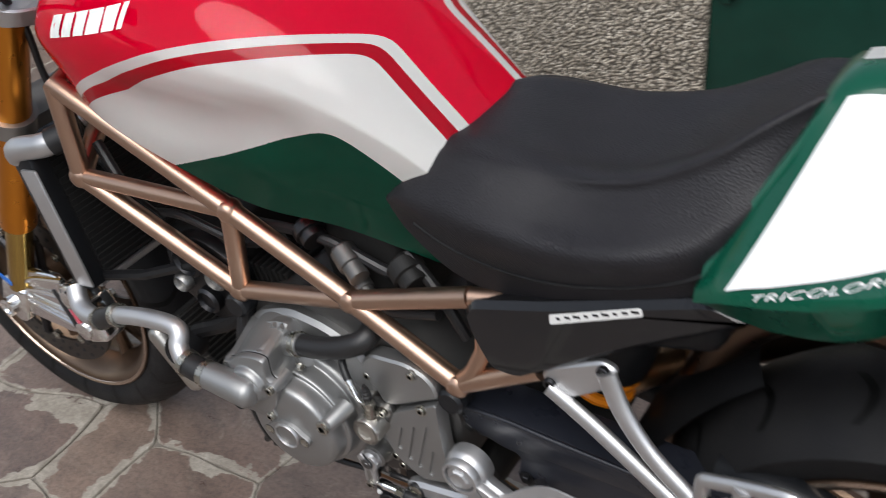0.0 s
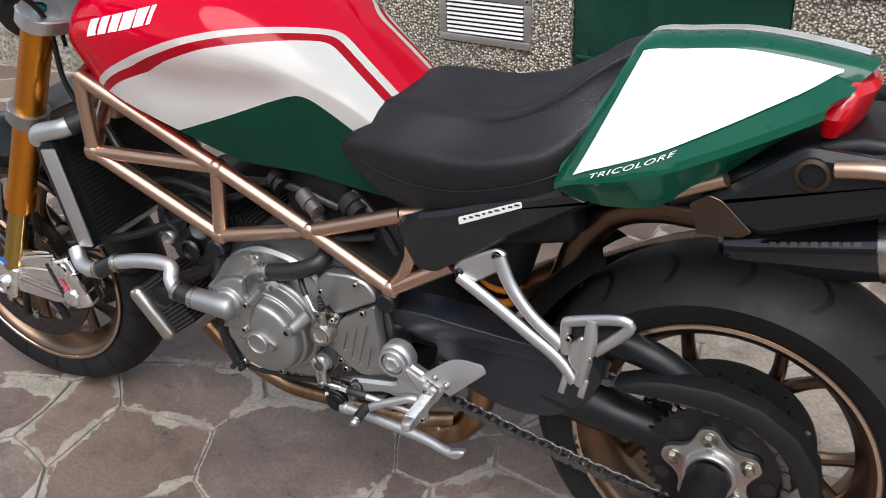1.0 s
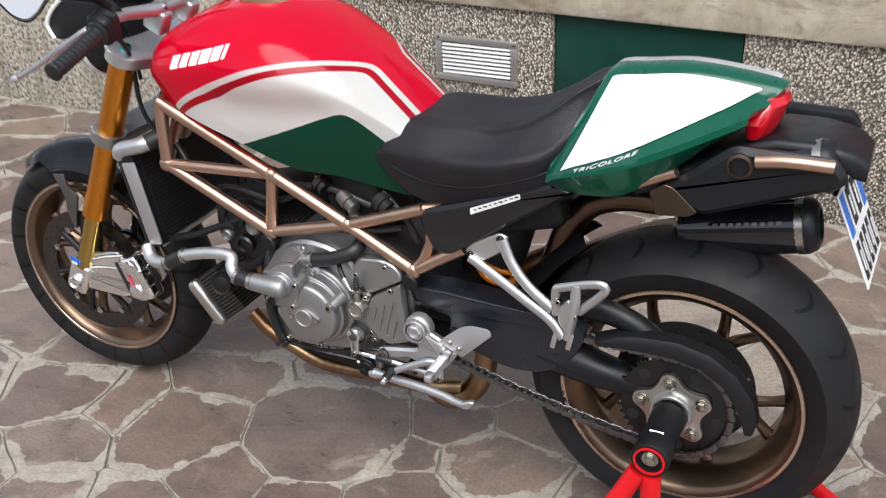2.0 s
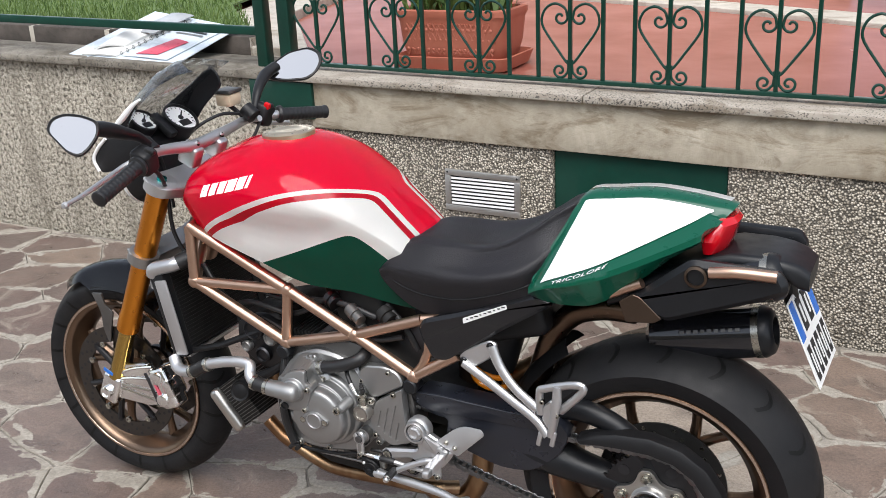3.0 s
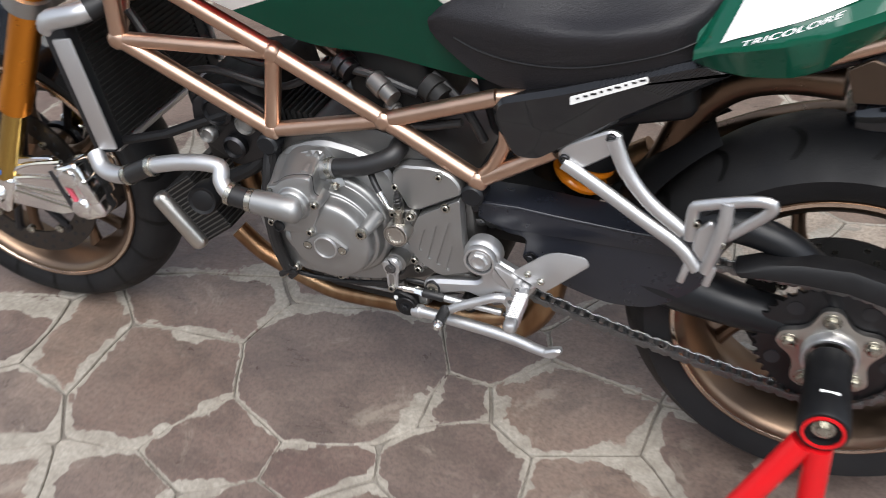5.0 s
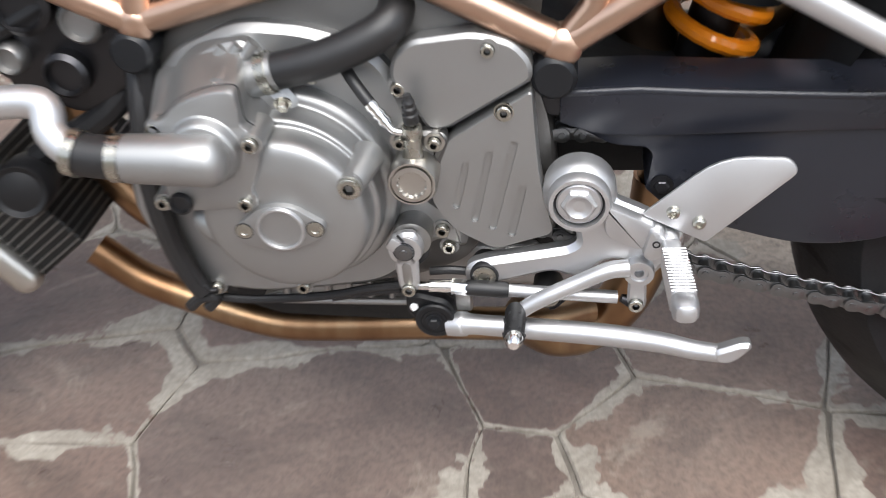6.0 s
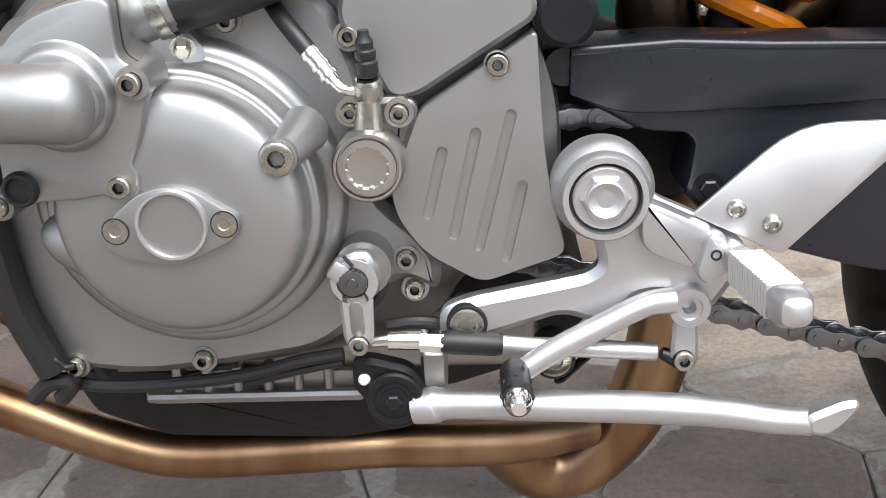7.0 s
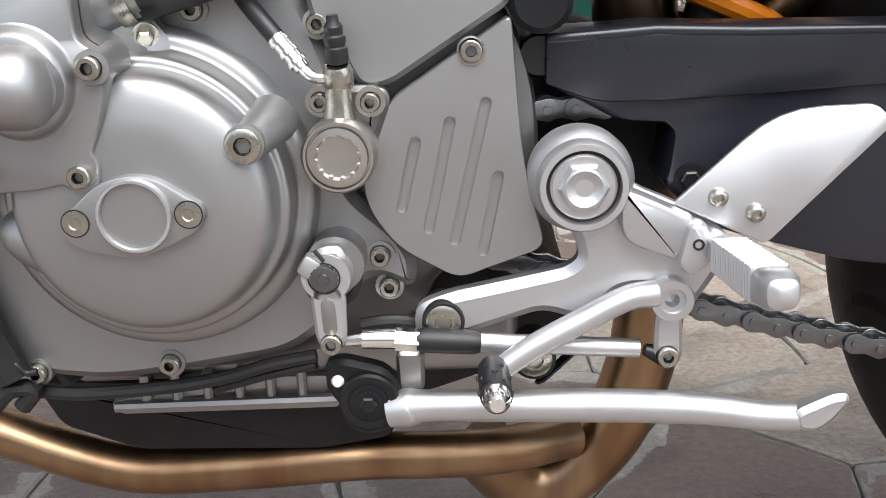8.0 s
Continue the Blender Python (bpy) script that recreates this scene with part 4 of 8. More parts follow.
for s in (-1, 1):
    bm = bmesh.new()
    block(bm, (0.05, 0.034, 0.052), Matrix.Translation((-0.412, 0.045 * s, 0.944)) @ pose(0, 0, 0, 0, 24, 0), 0.008, 3)
    for dx in (-0.014, 0.014):
        socket_bolt(bm, (-0.402 + dx, 0.045 * s, 0.972), (0.3, 0, 0.95), 0.005, 0.006)
    part("clamp", bm, M_ALU, bars)
    bm = bmesh.new()
    a, b = (Vector((-0.3585, -0.40, 0.940)), Vector((-0.3632, -0.262, 0.979))) if s < 0 else (Vector((-0.324, 0.405, 0.956)), Vector((-0.385, 0.268, 0.974)))
    d = (b - a)
    stops, widths = [0.0, 0.02, 0.05, 0.08], [0.012, 0.0172, 0.0180, 0.0160]
    for k in range(10):
        stops += [0.12 + 0.075 * k, 0.135 + 0.075 * k, 0.155 + 0.075 * k, 0.17 + 0.075 * k]
        widths += [0.0158, 0.0164, 0.0164, 0.0158]
    stops += [0.91, 0.93, 0.97, 1.0]
    widths += [0.0172, 0.0225, 0.0225, 0.0190]
    tube(bm, [a + d * k for k in stops], widths, 20)
    part("grip", bm, M_RUBBER, bars)
    bm = bmesh.new()
    block(bm, (0.050, 0.046, 0.058), Matrix.Translation((-0.374 if s < 0 else -0.408, s * 0.236, 0.981)) @ pose(0, 0, 0, s * -17, 15, 0), 0.012, 3)
    sw = part("switch_block", bm, M_BLACK, bars)
    bm = bmesh.new()
    block(bm, (0.026, 0.014, 0.012), Matrix.Translation((-0.352 if s < 0 else -0.388, s * 0.240, 1.004)) @ pose(0, 0, 0, 0, 15, 0), 0.004, 2)
    part("rocker", bm, M_RUBBER, sw)
    if s > 0:
        bm = bmesh.new()
        block(bm, (0.016, 0.012, 0.016), Matrix.Translation((-0.384, 0.228, 1.004)) @ pose(0, 0, 0, 0, 20, 0), 0.003, 2)
        part("kill_switch", bm, M_STAND_RED, bars)
    bm = bmesh.new()
    tube(bm, [(-0.39, s * 0.20, 0.978), (-0.435, s * 0.22, 0.965), (-0.448, s * 0.28, 0.945), (-0.449, s * 0.35, 0.929), (-0.452, s * 0.40, 0.920)], [0.008, 0.007, 0.0065, 0.0055, 0.005], 10, 4, True, 1.0)
    lathe(bm, [(0.0001, -0.008), (0.006, -0.006), (0.008, 0), (0.006, 0.006), (0.0001, 0.008)], (-0.452, s * 0.40, 0.920), (0, 1, 0), 12)
    part("lever", bm, M_ALU, bars)
    bm = bmesh.new()
    tube(bm, [(-0.395, s * 0.185, 0.985), (-0.42, s * 0.185, 1.005)], 0.02, 14)
    part("master_cylinder", bm, M_BLACK, bars)
    # mirrors
    stem = [(-0.3892, -0.2000, 1.0080), (-0.3950, -0.2250, 1.0290), (-0.3980, -0.2600, 1.0440), (-0.4010, -0.3100, 1.0640), (-0.4060, -0.3550, 1.0760)] if s < 0 else [(-0.4146, 0.212, 0.995), (-0.4252, 0.25, 1.036), (-0.444, 0.31, 1.064), (-0.436, 0.352, 1.082)]
    mir = thing("mirror", "black rear-view mirror", "")
    mir.parent = bike
    bm = bmesh.new()
    tube(bm, stem, [0.009, 0.014, 0.0185, 0.022, 0.020] if s < 0 else [0.009, 0.014, 0.019, 0.018], 14, 5, True, 0.75)
    mc = Vector((-0.4061, -0.3950, 1.0715)) if s < 0 else Vector((-0.414, 0.40, 1.081))
    face = Vector((0.64, -0.70, 0.40)) if s < 0 else Vector((0.60, -0.70, 0.38))
    right = Vector((0, 0, 1)).cross(face).normalized()
    upv = face.normalized().cross(right)
    rim = [(-0.044, 0.012), (-0.034, 0.034), (-0.010, 0.042), (0.024, 0.036), (0.052, 0.020), (0.050, -0.004), (0.030, -0.030), (0.010, -0.044), (-0.012, -0.033)] if s < 0 else [(-0.071, -0.022), (-0.050, 0.006), (-0.007, 0.031), (0.045, 0.039), (0.070, 0.025), (0.073, 0.001), (0.057, -0.026), (0.030, -0.042), (-0.027, -0.042), (-0.061, -0.034)]
    out = round_poly(rim, 0.016, 4)
    lay = lambda k, dep: [mc + right * q.x * k + upv * q.y * k + face.normalized() * dep for q in out]
    skin(bm, [lay(0.45, -0.044), lay(0.85, -0.034), lay(1.06, -0.014), lay(1.08, 0.002), lay(1.05, 0.005), lay(0.96, 0.004), lay(0.95, -0.001)])
    part("shell", bm, M_BLACK, mir)
    bm = bmesh.new()
    bm.faces.new([bm.verts.new(q) for q in lay(0.955, 0.0010)])
    part("glass", bm, M_MIRROR, mir, smooth=False)
bm = bmesh.new()
block(bm, (0.045, 0.05, 0.032), Matrix.Translation((-0.457, 0.170, 1.030)), 0.006, 2)
part("fluid_reservoir", bm, M_AMBER_POT, bars, "cloudy amber brake fluid reservoir")
# brake line and control cables from the bar down to the steering head
for pts, r in (([(-0.425, 0.185, 0.990), (-0.452, 0.12, 1.000), (-0.492, 0.05, 0.965), (-0.505, 0.01, 0.90), (-0.495, -0.01, 0.82)], 0.0042),
               ([(-0.40, 0.215, 0.968), (-0.38, 0.15, 0.940), (-0.385, 0.08, 0.915), (-0.43, 0.04, 0.895), (-0.47, 0.03, 0.84)], 0.0040),
               ([(-0.42, -0.185, 0.990), (-0.455, -0.13, 0.985), (-0.497, -0.06, 0.945), (-0.508, -0.03, 0.87), (-0.50, -0.03, 0.80)], 0.0042),
               ([(-0.385, -0.22, 0.962), (-0.41, -0.16, 0.925), (-0.45, -0.10, 0.86), (-0.455, -0.09, 0.76), (-0.42, -0.08, 0.68)], 0.0050)):
    bm = bmesh.new()
    tube(bm, pts, r, 10, 6)
    part("control_cable", bm, M_RUBBER, bars)
bm = bmesh.new()
block(bm, (0.049, 0.054, 0.010), Matrix.Translation((-0.457, 0.170, 1.051)), 0.003, 2)
part("reservoir_cap", bm, M_CASE, bars)
bm = bmesh.new()
tube(bm, [(-0.457, 0.170, 1.014), (-0.425, 0.18, 0.985)], 0.006, 8)
part("reservoir_stay", bm, M_BLACK, bars)

cockpit = thing("cockpit", "small smoked screen over two round white dials", "")
cockpit.parent = bike
GN = Vector((0.62, 0, 0.78)).normalized()
for gy, gx, gz, gr in ((-0.050, -0.540, 1.015, 0.032), (0.040, -0.506, 1.006, 0.041)):
    c = Vector((gx, gy, gz))
    bm = bmesh.new()
    lathe(bm, [(gr * 0.5, -0.055), (gr * 0.95, -0.04), (gr * 1.08, -0.008), (gr * 1.10, 0.006), (gr, 0.008), (gr * 0.97, -0.002)], c, GN, 36)
    gauge = part("gauge", bm, M_BLACK, bike)
    bm = bmesh.new()
    lathe(bm, [(gr * 0.96, 0.0), (gr * 0.96, 0.001), (0.0001, 0.001)], c, GN, 36)
    part("dial", bm, M_DIAL, gauge)
    bm = bmesh.new()
    mm = axis_m(c + GN * 0.0022, GN)
    for k in range(13):
        a = radians(-40 + 260 * k / 12)
        block(bm, (gr * 0.14, 0.0022, 0.0006), mm @ pose(0, 0, 0, 0, 0, math.degrees(a)) @ Matrix.Translation((gr * 0.80, 0, 0)))
    block(bm, (gr * 0.75, 0.0035, 0.001), mm @ pose(0, 0, 0, 0, 0, 40) @ Matrix.Translation((gr * 0.3, 0, 0.001)))
    block(bm, (gr * 0.8, gr * 0.45, 0.0008), mm @ Matrix.Translation((0, -gr * 0.42, 0)))
    lathe(bm, [(gr * 0.16, 0), (gr * 0.16, 0.004), (0.0001, 0.005)], c + GN * 0.001, GN, 16)
    part("marks", bm, M_INK_SHADE, gauge)
bm = bmesh.new()
block(bm, (0.075, 0.026, 0.02), Matrix.Translation((-0.512, -0.015, 1.000)) @ pose(0, 0, 0, 0, 38, 0), 0.006, 2)
part("warning_lamps", bm, M_BLACK, cockpit)
# screen and its shell
prof = [(-0.640, 0.985, 0.060), (-0.615, 1.030, 0.090), (-0.565, 1.080, 0.100), (-0.505, 1.128, 0.095), (-0.455, 1.153, 0.082), (-0.430, 1.158, 0.062)]
bm = bmesh.new()
rings = []
for px, pz, hw in prof:
    rings.append([Vector((px + 0.075 * abs(u) ** 2.0, hw * u * 1.12, pz - 0.014 * abs(u) ** 2)) for u in [i / 8 - 1 for i in range(17)]])
vs = skin(bm, rings, close=False)
bmesh.ops.solidify(bm, geom=bm.faces[:], thickness=0.003)
part("screen", bm, M_SCREEN, cockpit, "clear smoked plastic screen")
for s in (-1, 1):
    bm = bmesh.new()
    near_rim = [(-0.4883, 1.0837, 0.0040), (-0.5080, 1.0697, 0.0100), (-0.5790, 1.0088, 0.0100), (-0.6168, 0.9806, 0.0100), (-0.6526, 0.9478, 0.0200), (-0.6651, 0.9163, 0.0200), (-0.6389, 0.8947, 0.0200), (-0.5677, 0.9105, 0.0200), (-0.4783, 0.9690, 0.0100), (-0.4623, 0.9914, 0.0100), (-0.5044, 1.0017, 0.0100), (-0.5414, 1.0139, 0.0100), (-0.5201, 1.0429, 0.0100)]
    far_rim = [(-0.6032, 1.0176, 0.0100), (-0.5118, 1.0785, 0.0300), (-0.4721, 1.1077, 0.0100), (-0.4443, 1.1196, 0.0100), (-0.4277, 1.1054, 0.0100), (-0.4220, 1.0757, 0.0100), (-0.4820, 1.0242, 0.0300), (-0.5127, 0.9872, 0.0200), (-0.5416, 0.9538, 0.0100), (-0.5924, 0.9446, 0.0100), (-0.6355, 0.9724, 0.0100)]
    plate(bm, near_rim if s < 0 else far_rim, s * 0.108, s * 0.102, 0.002, 0.01, 5)
    part("cowl_side", bm, M_BLACK_PAINT, cockpit)
    bm = bmesh.new()
    tube(bm, [(p[0], p[1] * -s, p[2]) for p in [(-0.6087, -0.1090, 0.9834), (-0.6420, -0.1090, 0.9537), (-0.6570, -0.1090, 0.9263), (-0.6448, -0.1090, 0.8995)]], 0.0045, 8, 4)
    part("cowl_edge", bm, M_WHITE, cockpit)
# white tube that paints the reflection along the black screen edge
bm = bmesh.new()
tube(bm, [(-0.4850, -0.1090, 1.0821), (-0.5119, -0.1090, 1.0651), (-0.5473, -0.1090, 1.0342), (-0.5802, -0.1090, 1.0096)], [0.003, 0.006, 0.008, 0.004], 8, 4)
part("screen_flange", bm, M_WHITE, cockpit)
bm = bmesh.new()
block(bm, (0.085, 0.165, 0.045), Matrix.Translation((-0.552, -0.004, 0.968)) @ pose(0, 0, 0, 0, 38, 0), 0.014, 3)
part("dash", bm, M_BLACK, cockpit)
bm = bmesh.new()
lathe(bm, [(0.02, 0.10), (0.06, 0.09), (0.082, 0.04), (0.088, 0.0), (0.085, -0.004), (0.078, -0.004)], (-0.60, 0, 0.885), (1, 0, 0.1), 36)
lampshell = part("headlamp", bm, M_BLACK_PAINT, bike)
bm = bmesh.new()
lathe(bm, [(0.082, 0.0), (0.07, -0.022), (0.04, -0.034), (0.0001, -0.038)], (-0.602, 0, 0.885), (1, 0, 0.1), 36)
part("lens", bm, M_POLISHED, lampshell)
bm = bmesh.new()
ring_lathe(bm, [(0.084, 0), (0.090, 0.004), (0.090, 0.014), (0.084, 0.014)], (-0.61, 0, 0.885), (1, 0, 0.1), 36)
part("bezel", bm, M_WHITE, lampshell)

# mudguard
fender = thing("front_mudguard", "black carbon front mudguard", "")
fender.parent = bike
bm = bmesh.new()
rings = []
for i in range(19):
    a = radians(128 - 96 * i / 18)
    hw = 0.064 * min(1.0, 0.45 + 1.2 * math.sin(math.pi * min(1, (i + 1.5) / 19)))
    drop = 0.06 if 3 < i < 17 else 0.03
    ring = []
    for j in range(11):
        u = j / 5 - 1
        r = 0.322 - drop * abs(u) ** 3
        ring.append(FRONT + Vector((r * math.cos(a), hw * u, r * math.sin(a))))
    rings.append(ring)
skin(bm, rings, close=False)
bmesh.ops.solidify(bm, geom=bm.faces[:], thickness=0.003)
part("guard", bm, M_GUARD, fender)
for s in (-1, 1):
    bm = bmesh.new()
    plate(bm, [(-0.7780, 0.5520, 0.003), (-0.7440, 0.5560, 0.003), (-0.7370, 0.5220, 0.010), (-0.7130, 0.5060, 0.006), (-0.7300, 0.4500, 0.020), (-0.7380, 0.4160, 0.005), (-0.7440, 0.4200, 0.004), (-0.7560, 0.4570, 0.010), (-0.7540, 0.5020, 0.015)], s * 0.078, s * 0.072, 0.0012, 0.004)
    part("stay", bm, M_CASE, fender)

# ---- tank, seat and tail ----
def half_section(x, zt, w, zw, wb, zb, crown=0.35):
    """Points over the top of a rounded section, from the lower left to the lower right rim."""
    pts = [(0, zt), (w * 0.45, zt - (zt - zw) * 0.09), (w * 0.80, zt - (zt - zw) * crown), (w * 0.97, zt - (zt - zw) * 0.72), (w, zw), (wb + (w - wb) * 0.62, zw - (zw - zb) * 0.45), (wb, zb)]
    line = curve_pts([(a, 0, b) for a, b in pts], 4)
    left = [Vector((x, -q.x, q.z)) for q in reversed(line)]
    return left + [Vector((x, q.x, q.z)) for q in line[1:]]


def seat_section(x, zt, w, zw, wb, zb):
    """A dished top that breaks over a crease into sloping sides; the crease fades towards the tank."""
    k = min(1.0, max(0.0, (x - 0.24) / 0.12))
    drop = zt - zw
    pts = [(0, zt - 0.007 * k), (w * 0.30, zt - 0.005 * k), (w * 0.50, zt + 0.002), (w * (0.60 + 0.02 * k), zt - drop * 0.05 + 0.003 * k), (w * (0.70 - 0.05 * k), zt - drop * (0.15 + 0.06 * k)),
           (w * (0.88 - 0.06 * k), zt - drop * (0.56 + 0.08 * k)), (w, zw), (wb + (w - wb) * 0.55, zw - (zw - zb) * 0.48), (wb, zb)]
    line = curve_pts([(a, 0, b) for a, b in pts], 4)
    left = [Vector((x, -q.x, q.z)) for q in reversed(line)]
    return left + [Vector((x, q.x, q.z)) for q in line[1:]]


def lofted(bm, stations, sub=5, section=half_section):
    """Smooth skin through sections given by rows of numbers."""
    cols = list(zip(*stations))
    rows = []
    n = len(stations)
    for col in cols:
        rows.append([v.x for v in curve_pts([(c, 0, 0) for c in col], sub)])
    rings = [section(*vals) for vals in zip(*rows)]
    skin(bm, rings, close=False)
    return rings


tank = thing("fuel_tank", "glossy fuel tank in red, white and green", "")
tank.parent = bike
bm = bmesh.new()
TANK = [(-0.415, 0.880, 0.060, 0.845, 0.050, 0.825), (-0.395, 0.915, 0.110, 0.850, 0.085, 0.808), (-0.34, 0.952, 0.155, 0.868, 0.130, 0.798), (-0.25, 0.990, 0.178, 0.880, 0.165, 0.785), (-0.15, 1.006, 0.186, 0.885, 0.165, 0.752),
        (-0.05, 0.987, 0.180, 0.880, 0.140, 0.705), (0.05, 0.932, 0.148, 0.856, 0.115, 0.690), (0.13, 0.867, 0.121, 0.815, 0.100, 0.672), (0.20, 0.803, 0.106, 0.770, 0.095, 0.664), (0.262, 0.750, 0.095, 0.735, 0.090, 0.668)]
tank_rings = lofted(bm, TANK, 8)


def ease(a, b, v):
    t = min(1.0, max(0.0, (v - a) / (b - a)))
    return t * t * (3 - 2 * t)


# shallow knee recess in each flank
for v in bm.verts:
    dent = ease(0.868, 0.845, v.co.z) * ease(0.775, 0.82, v.co.z) * ease(-0.25, -0.15, v.co.x) * ease(0.07, 0.0, v.co.x)
    v.co.y -= math.copysign(0.011 * dent, v.co.y)
bmesh.ops.solidify(bm, geom=bm.faces[:], thickness=-0.006)
part("shell", bm, M_TANK, tank, sharp=60)
bm = bmesh.new()
lathe(bm, [(0.060, -0.012), (0.060, 0.002), (0.055, 0.005), (0.050, 0.003), (0.046, 0.003), (0.042, 0.006), (0.030, 0.0065), (0.026, 0.0045), (0.0001, 0.005)], (-0.160, 0, 1.0045), (-0.06, 0, 1), 40)
cap = part("filler_cap", bm, M_CAP, tank, "pale gold anodised filler cap")
bm = bmesh.new()
for k in range(8):
    a = math.pi * k / 4
    socket_bolt(bm, (-0.160 + 0.052 * math.cos(a), 0.052 * math.sin(a), 1.0075 + 0.06 * 0.052 * math.cos(a)), (-0.06, 0, 1), 0.003, 0.002)
tagged(part("screws", bm, M_STEEL, tank), kind="stuff")
def tank_side(x, z):
    """How far the tank's flank stands out at a height."""
    ring = min(tank_rings, key=lambda r: abs(r[0].x - x))
    low = [q for q in ring if q.y > 0]
    a = min((q for q in low if q.z >= z), key=lambda q: (round(q.z, 4), -q.y), default=low[0])
    b = max((q for q in low if q.z < z), key=lambda q: (q.z, q.y), default=low[-1])
    t = (z - b.z) / max(1e-5, a.z - b.z)
    return b.y + (a.y - b.y) * t


# maker's mark as plain white blocks on both flanks
for s in (-1, 1):
    for k, wide in enumerate((0.022, 0.021, 0.021, 0.025, 0.021, 0.008)):
        x0 = -0.290 + (0, 0.0268, 0.0525, 0.077, 0.1055, 0.131)[k]
        grid = []
        for i in range(5):
            row = []
            for j in range(6):
                v = j / 5
                px = x0 + wide * i / 4 + 0.007 * v
                pz = 0.887 + 0.27 * (x0 + 0.290) + 0.27 * wide * i / 4 + 0.026 * v
                row.append(Vector((px, s * (tank_side(px, pz) + 0.0012), pz)))
            grid.append(row)
        bm = bmesh.new()
        skin(bm, grid, close=False)
        part("emblem_bar", bm, M_WHITE, tank)

seat = thing("seat", "black textured vinyl rider seat", "")
seat.parent = bike
SEAT = [(0.125, 0.765, 0.118, 0.752, 0.112, 0.735), (0.15, 0.795, 0.128, 0.765, 0.118, 0.715), (0.20, 0.818, 0.140, 0.765, 0.118, 0.680), (0.26, 0.820, 0.150, 0.766, 0.115, 0.664), (0.33, 0.818, 0.155, 0.770, 0.118, 0.672), (0.40, 0.834, 0.155, 0.782, 0.122, 0.700),
        (0.46, 0.868, 0.140, 0.798, 0.125, 0.730), (0.50, 0.898, 0.110, 0.826, 0.113, 0.745), (0.53, 0.915, 0.074, 0.852, 0.088, 0.760), (0.555, 0.925, 0.045, 0.88, 0.07, 0.77)]
bm = bmesh.new()
seat_rings = lofted(bm, SEAT, 6, seat_section)
bmesh.ops.solidify(bm, geom=bm.faces[:], thickness=-0.006)
part("cover", bm, M_SEAT, seat, sharp=60)
for side in (4, -5):
    bm = bmesh.new()
    tube(bm, [r[side] + Vector((0, -0.0005 if side > 0 else 0.0005, 0.0)) for r in seat_rings[8:]], 0.0020, 8)
    part("seam", bm, M_BLACK, seat, "stitched seam along the seat's side")

tail = thing("tail_unit", "green and white tail unit with red rear lamp", "")
tail.parent = bike


def tail_ring(x, zt, wt, zm, wm, zb, wb):
    h = [(0, zt + 0.006), (wt * 0.6, zt + 0.004), (wt, zt - 0.004), (wt + 0.006, zt - 0.014), ((wt + wm) / 2 + 0.004, (zt + zm) / 2), (wm, zm + 0.008), (wm + 0.002, zm - 0.004), (wb, zb), (wb * 0.5, zb - 0.004), (0, zb - 0.004)]
    lean = 0.95 * min(1.0, max(0.0, (x - 0.795) / 0.043))
    left = [Vector((x - lean * (zt + 0.006 - b), -a, b)) for a, b in h]
    return left + [Vector((q.x, -q.y, q.z)) for q in reversed(left[1:-1])]


TAIL = [(0.478, 0.790, 0.130, 0.766, 0.150, 0.750, 0.132), (0.500, 0.838, 0.103, 0.780, 0.160, 0.747, 0.137), (0.524, 0.886, 0.072, 0.789, 0.164, 0.745, 0.138), (0.550, 0.930, 0.045, 0.796, 0.166, 0.744, 0.138), (0.61, 0.940, 0.036, 0.812, 0.160, 0.752, 0.130),
        (0.68, 0.948, 0.035, 0.842, 0.146, 0.800, 0.122), (0.75, 0.944, 0.035, 0.874, 0.122, 0.858, 0.104), (0.81, 0.936, 0.034, 0.899, 0.092, 0.888, 0.080), (0.840, 0.930, 0.030, 0.903, 0.068, 0.884, 0.058)]
cols = [[v.x for v in curve_pts([(c, 0, 0) for c in col], 4)] for col in zip(*TAIL)]
bm = bmesh.new()
skin(bm, [tail_ring(*v) for v in zip(*cols)])
part("shell", bm, M_TRI_GREEN, tail, sharp=40)


def tail_station(x):
    """The tail's section numbers at a place along it."""
    rows = list(zip(*cols))
    j = max(k for k in range(len(rows) - 1) if rows[k][0] <= x)
    a, b = rows[j], rows[j + 1]
    w = (x - a[0]) / max(1e-6, b[0] - a[0])
    return [p + (r - p) * w for p, r in zip(a, b)]


def tail_side(q, z):
    """How far the flank stands out at a height of that section."""
    x, zt, wt, zm, wm, zb, wb = q
    line = [(zt - 0.004, wt), (zt - 0.014, wt + 0.006), ((zt + zm) / 2, (wt + wm) / 2 + 0.004), (zm + 0.008, wm), (zm - 0.004, wm + 0.002), (zb, wb)]
    for (z1, y1), (z0, y0) in zip(line, line[1:]):
        if z >= z0:
            return y0 + (y1 - y0) * (z - z0) / max(1e-6, z1 - z0)
    return wb


def field_foot(q):
    """The lower edge of the white field."""
    t = (q[0] - 0.508) / 0.30
    return q[3] + 0.009 + 0.023 * (1 - (1 - t) ** 2)


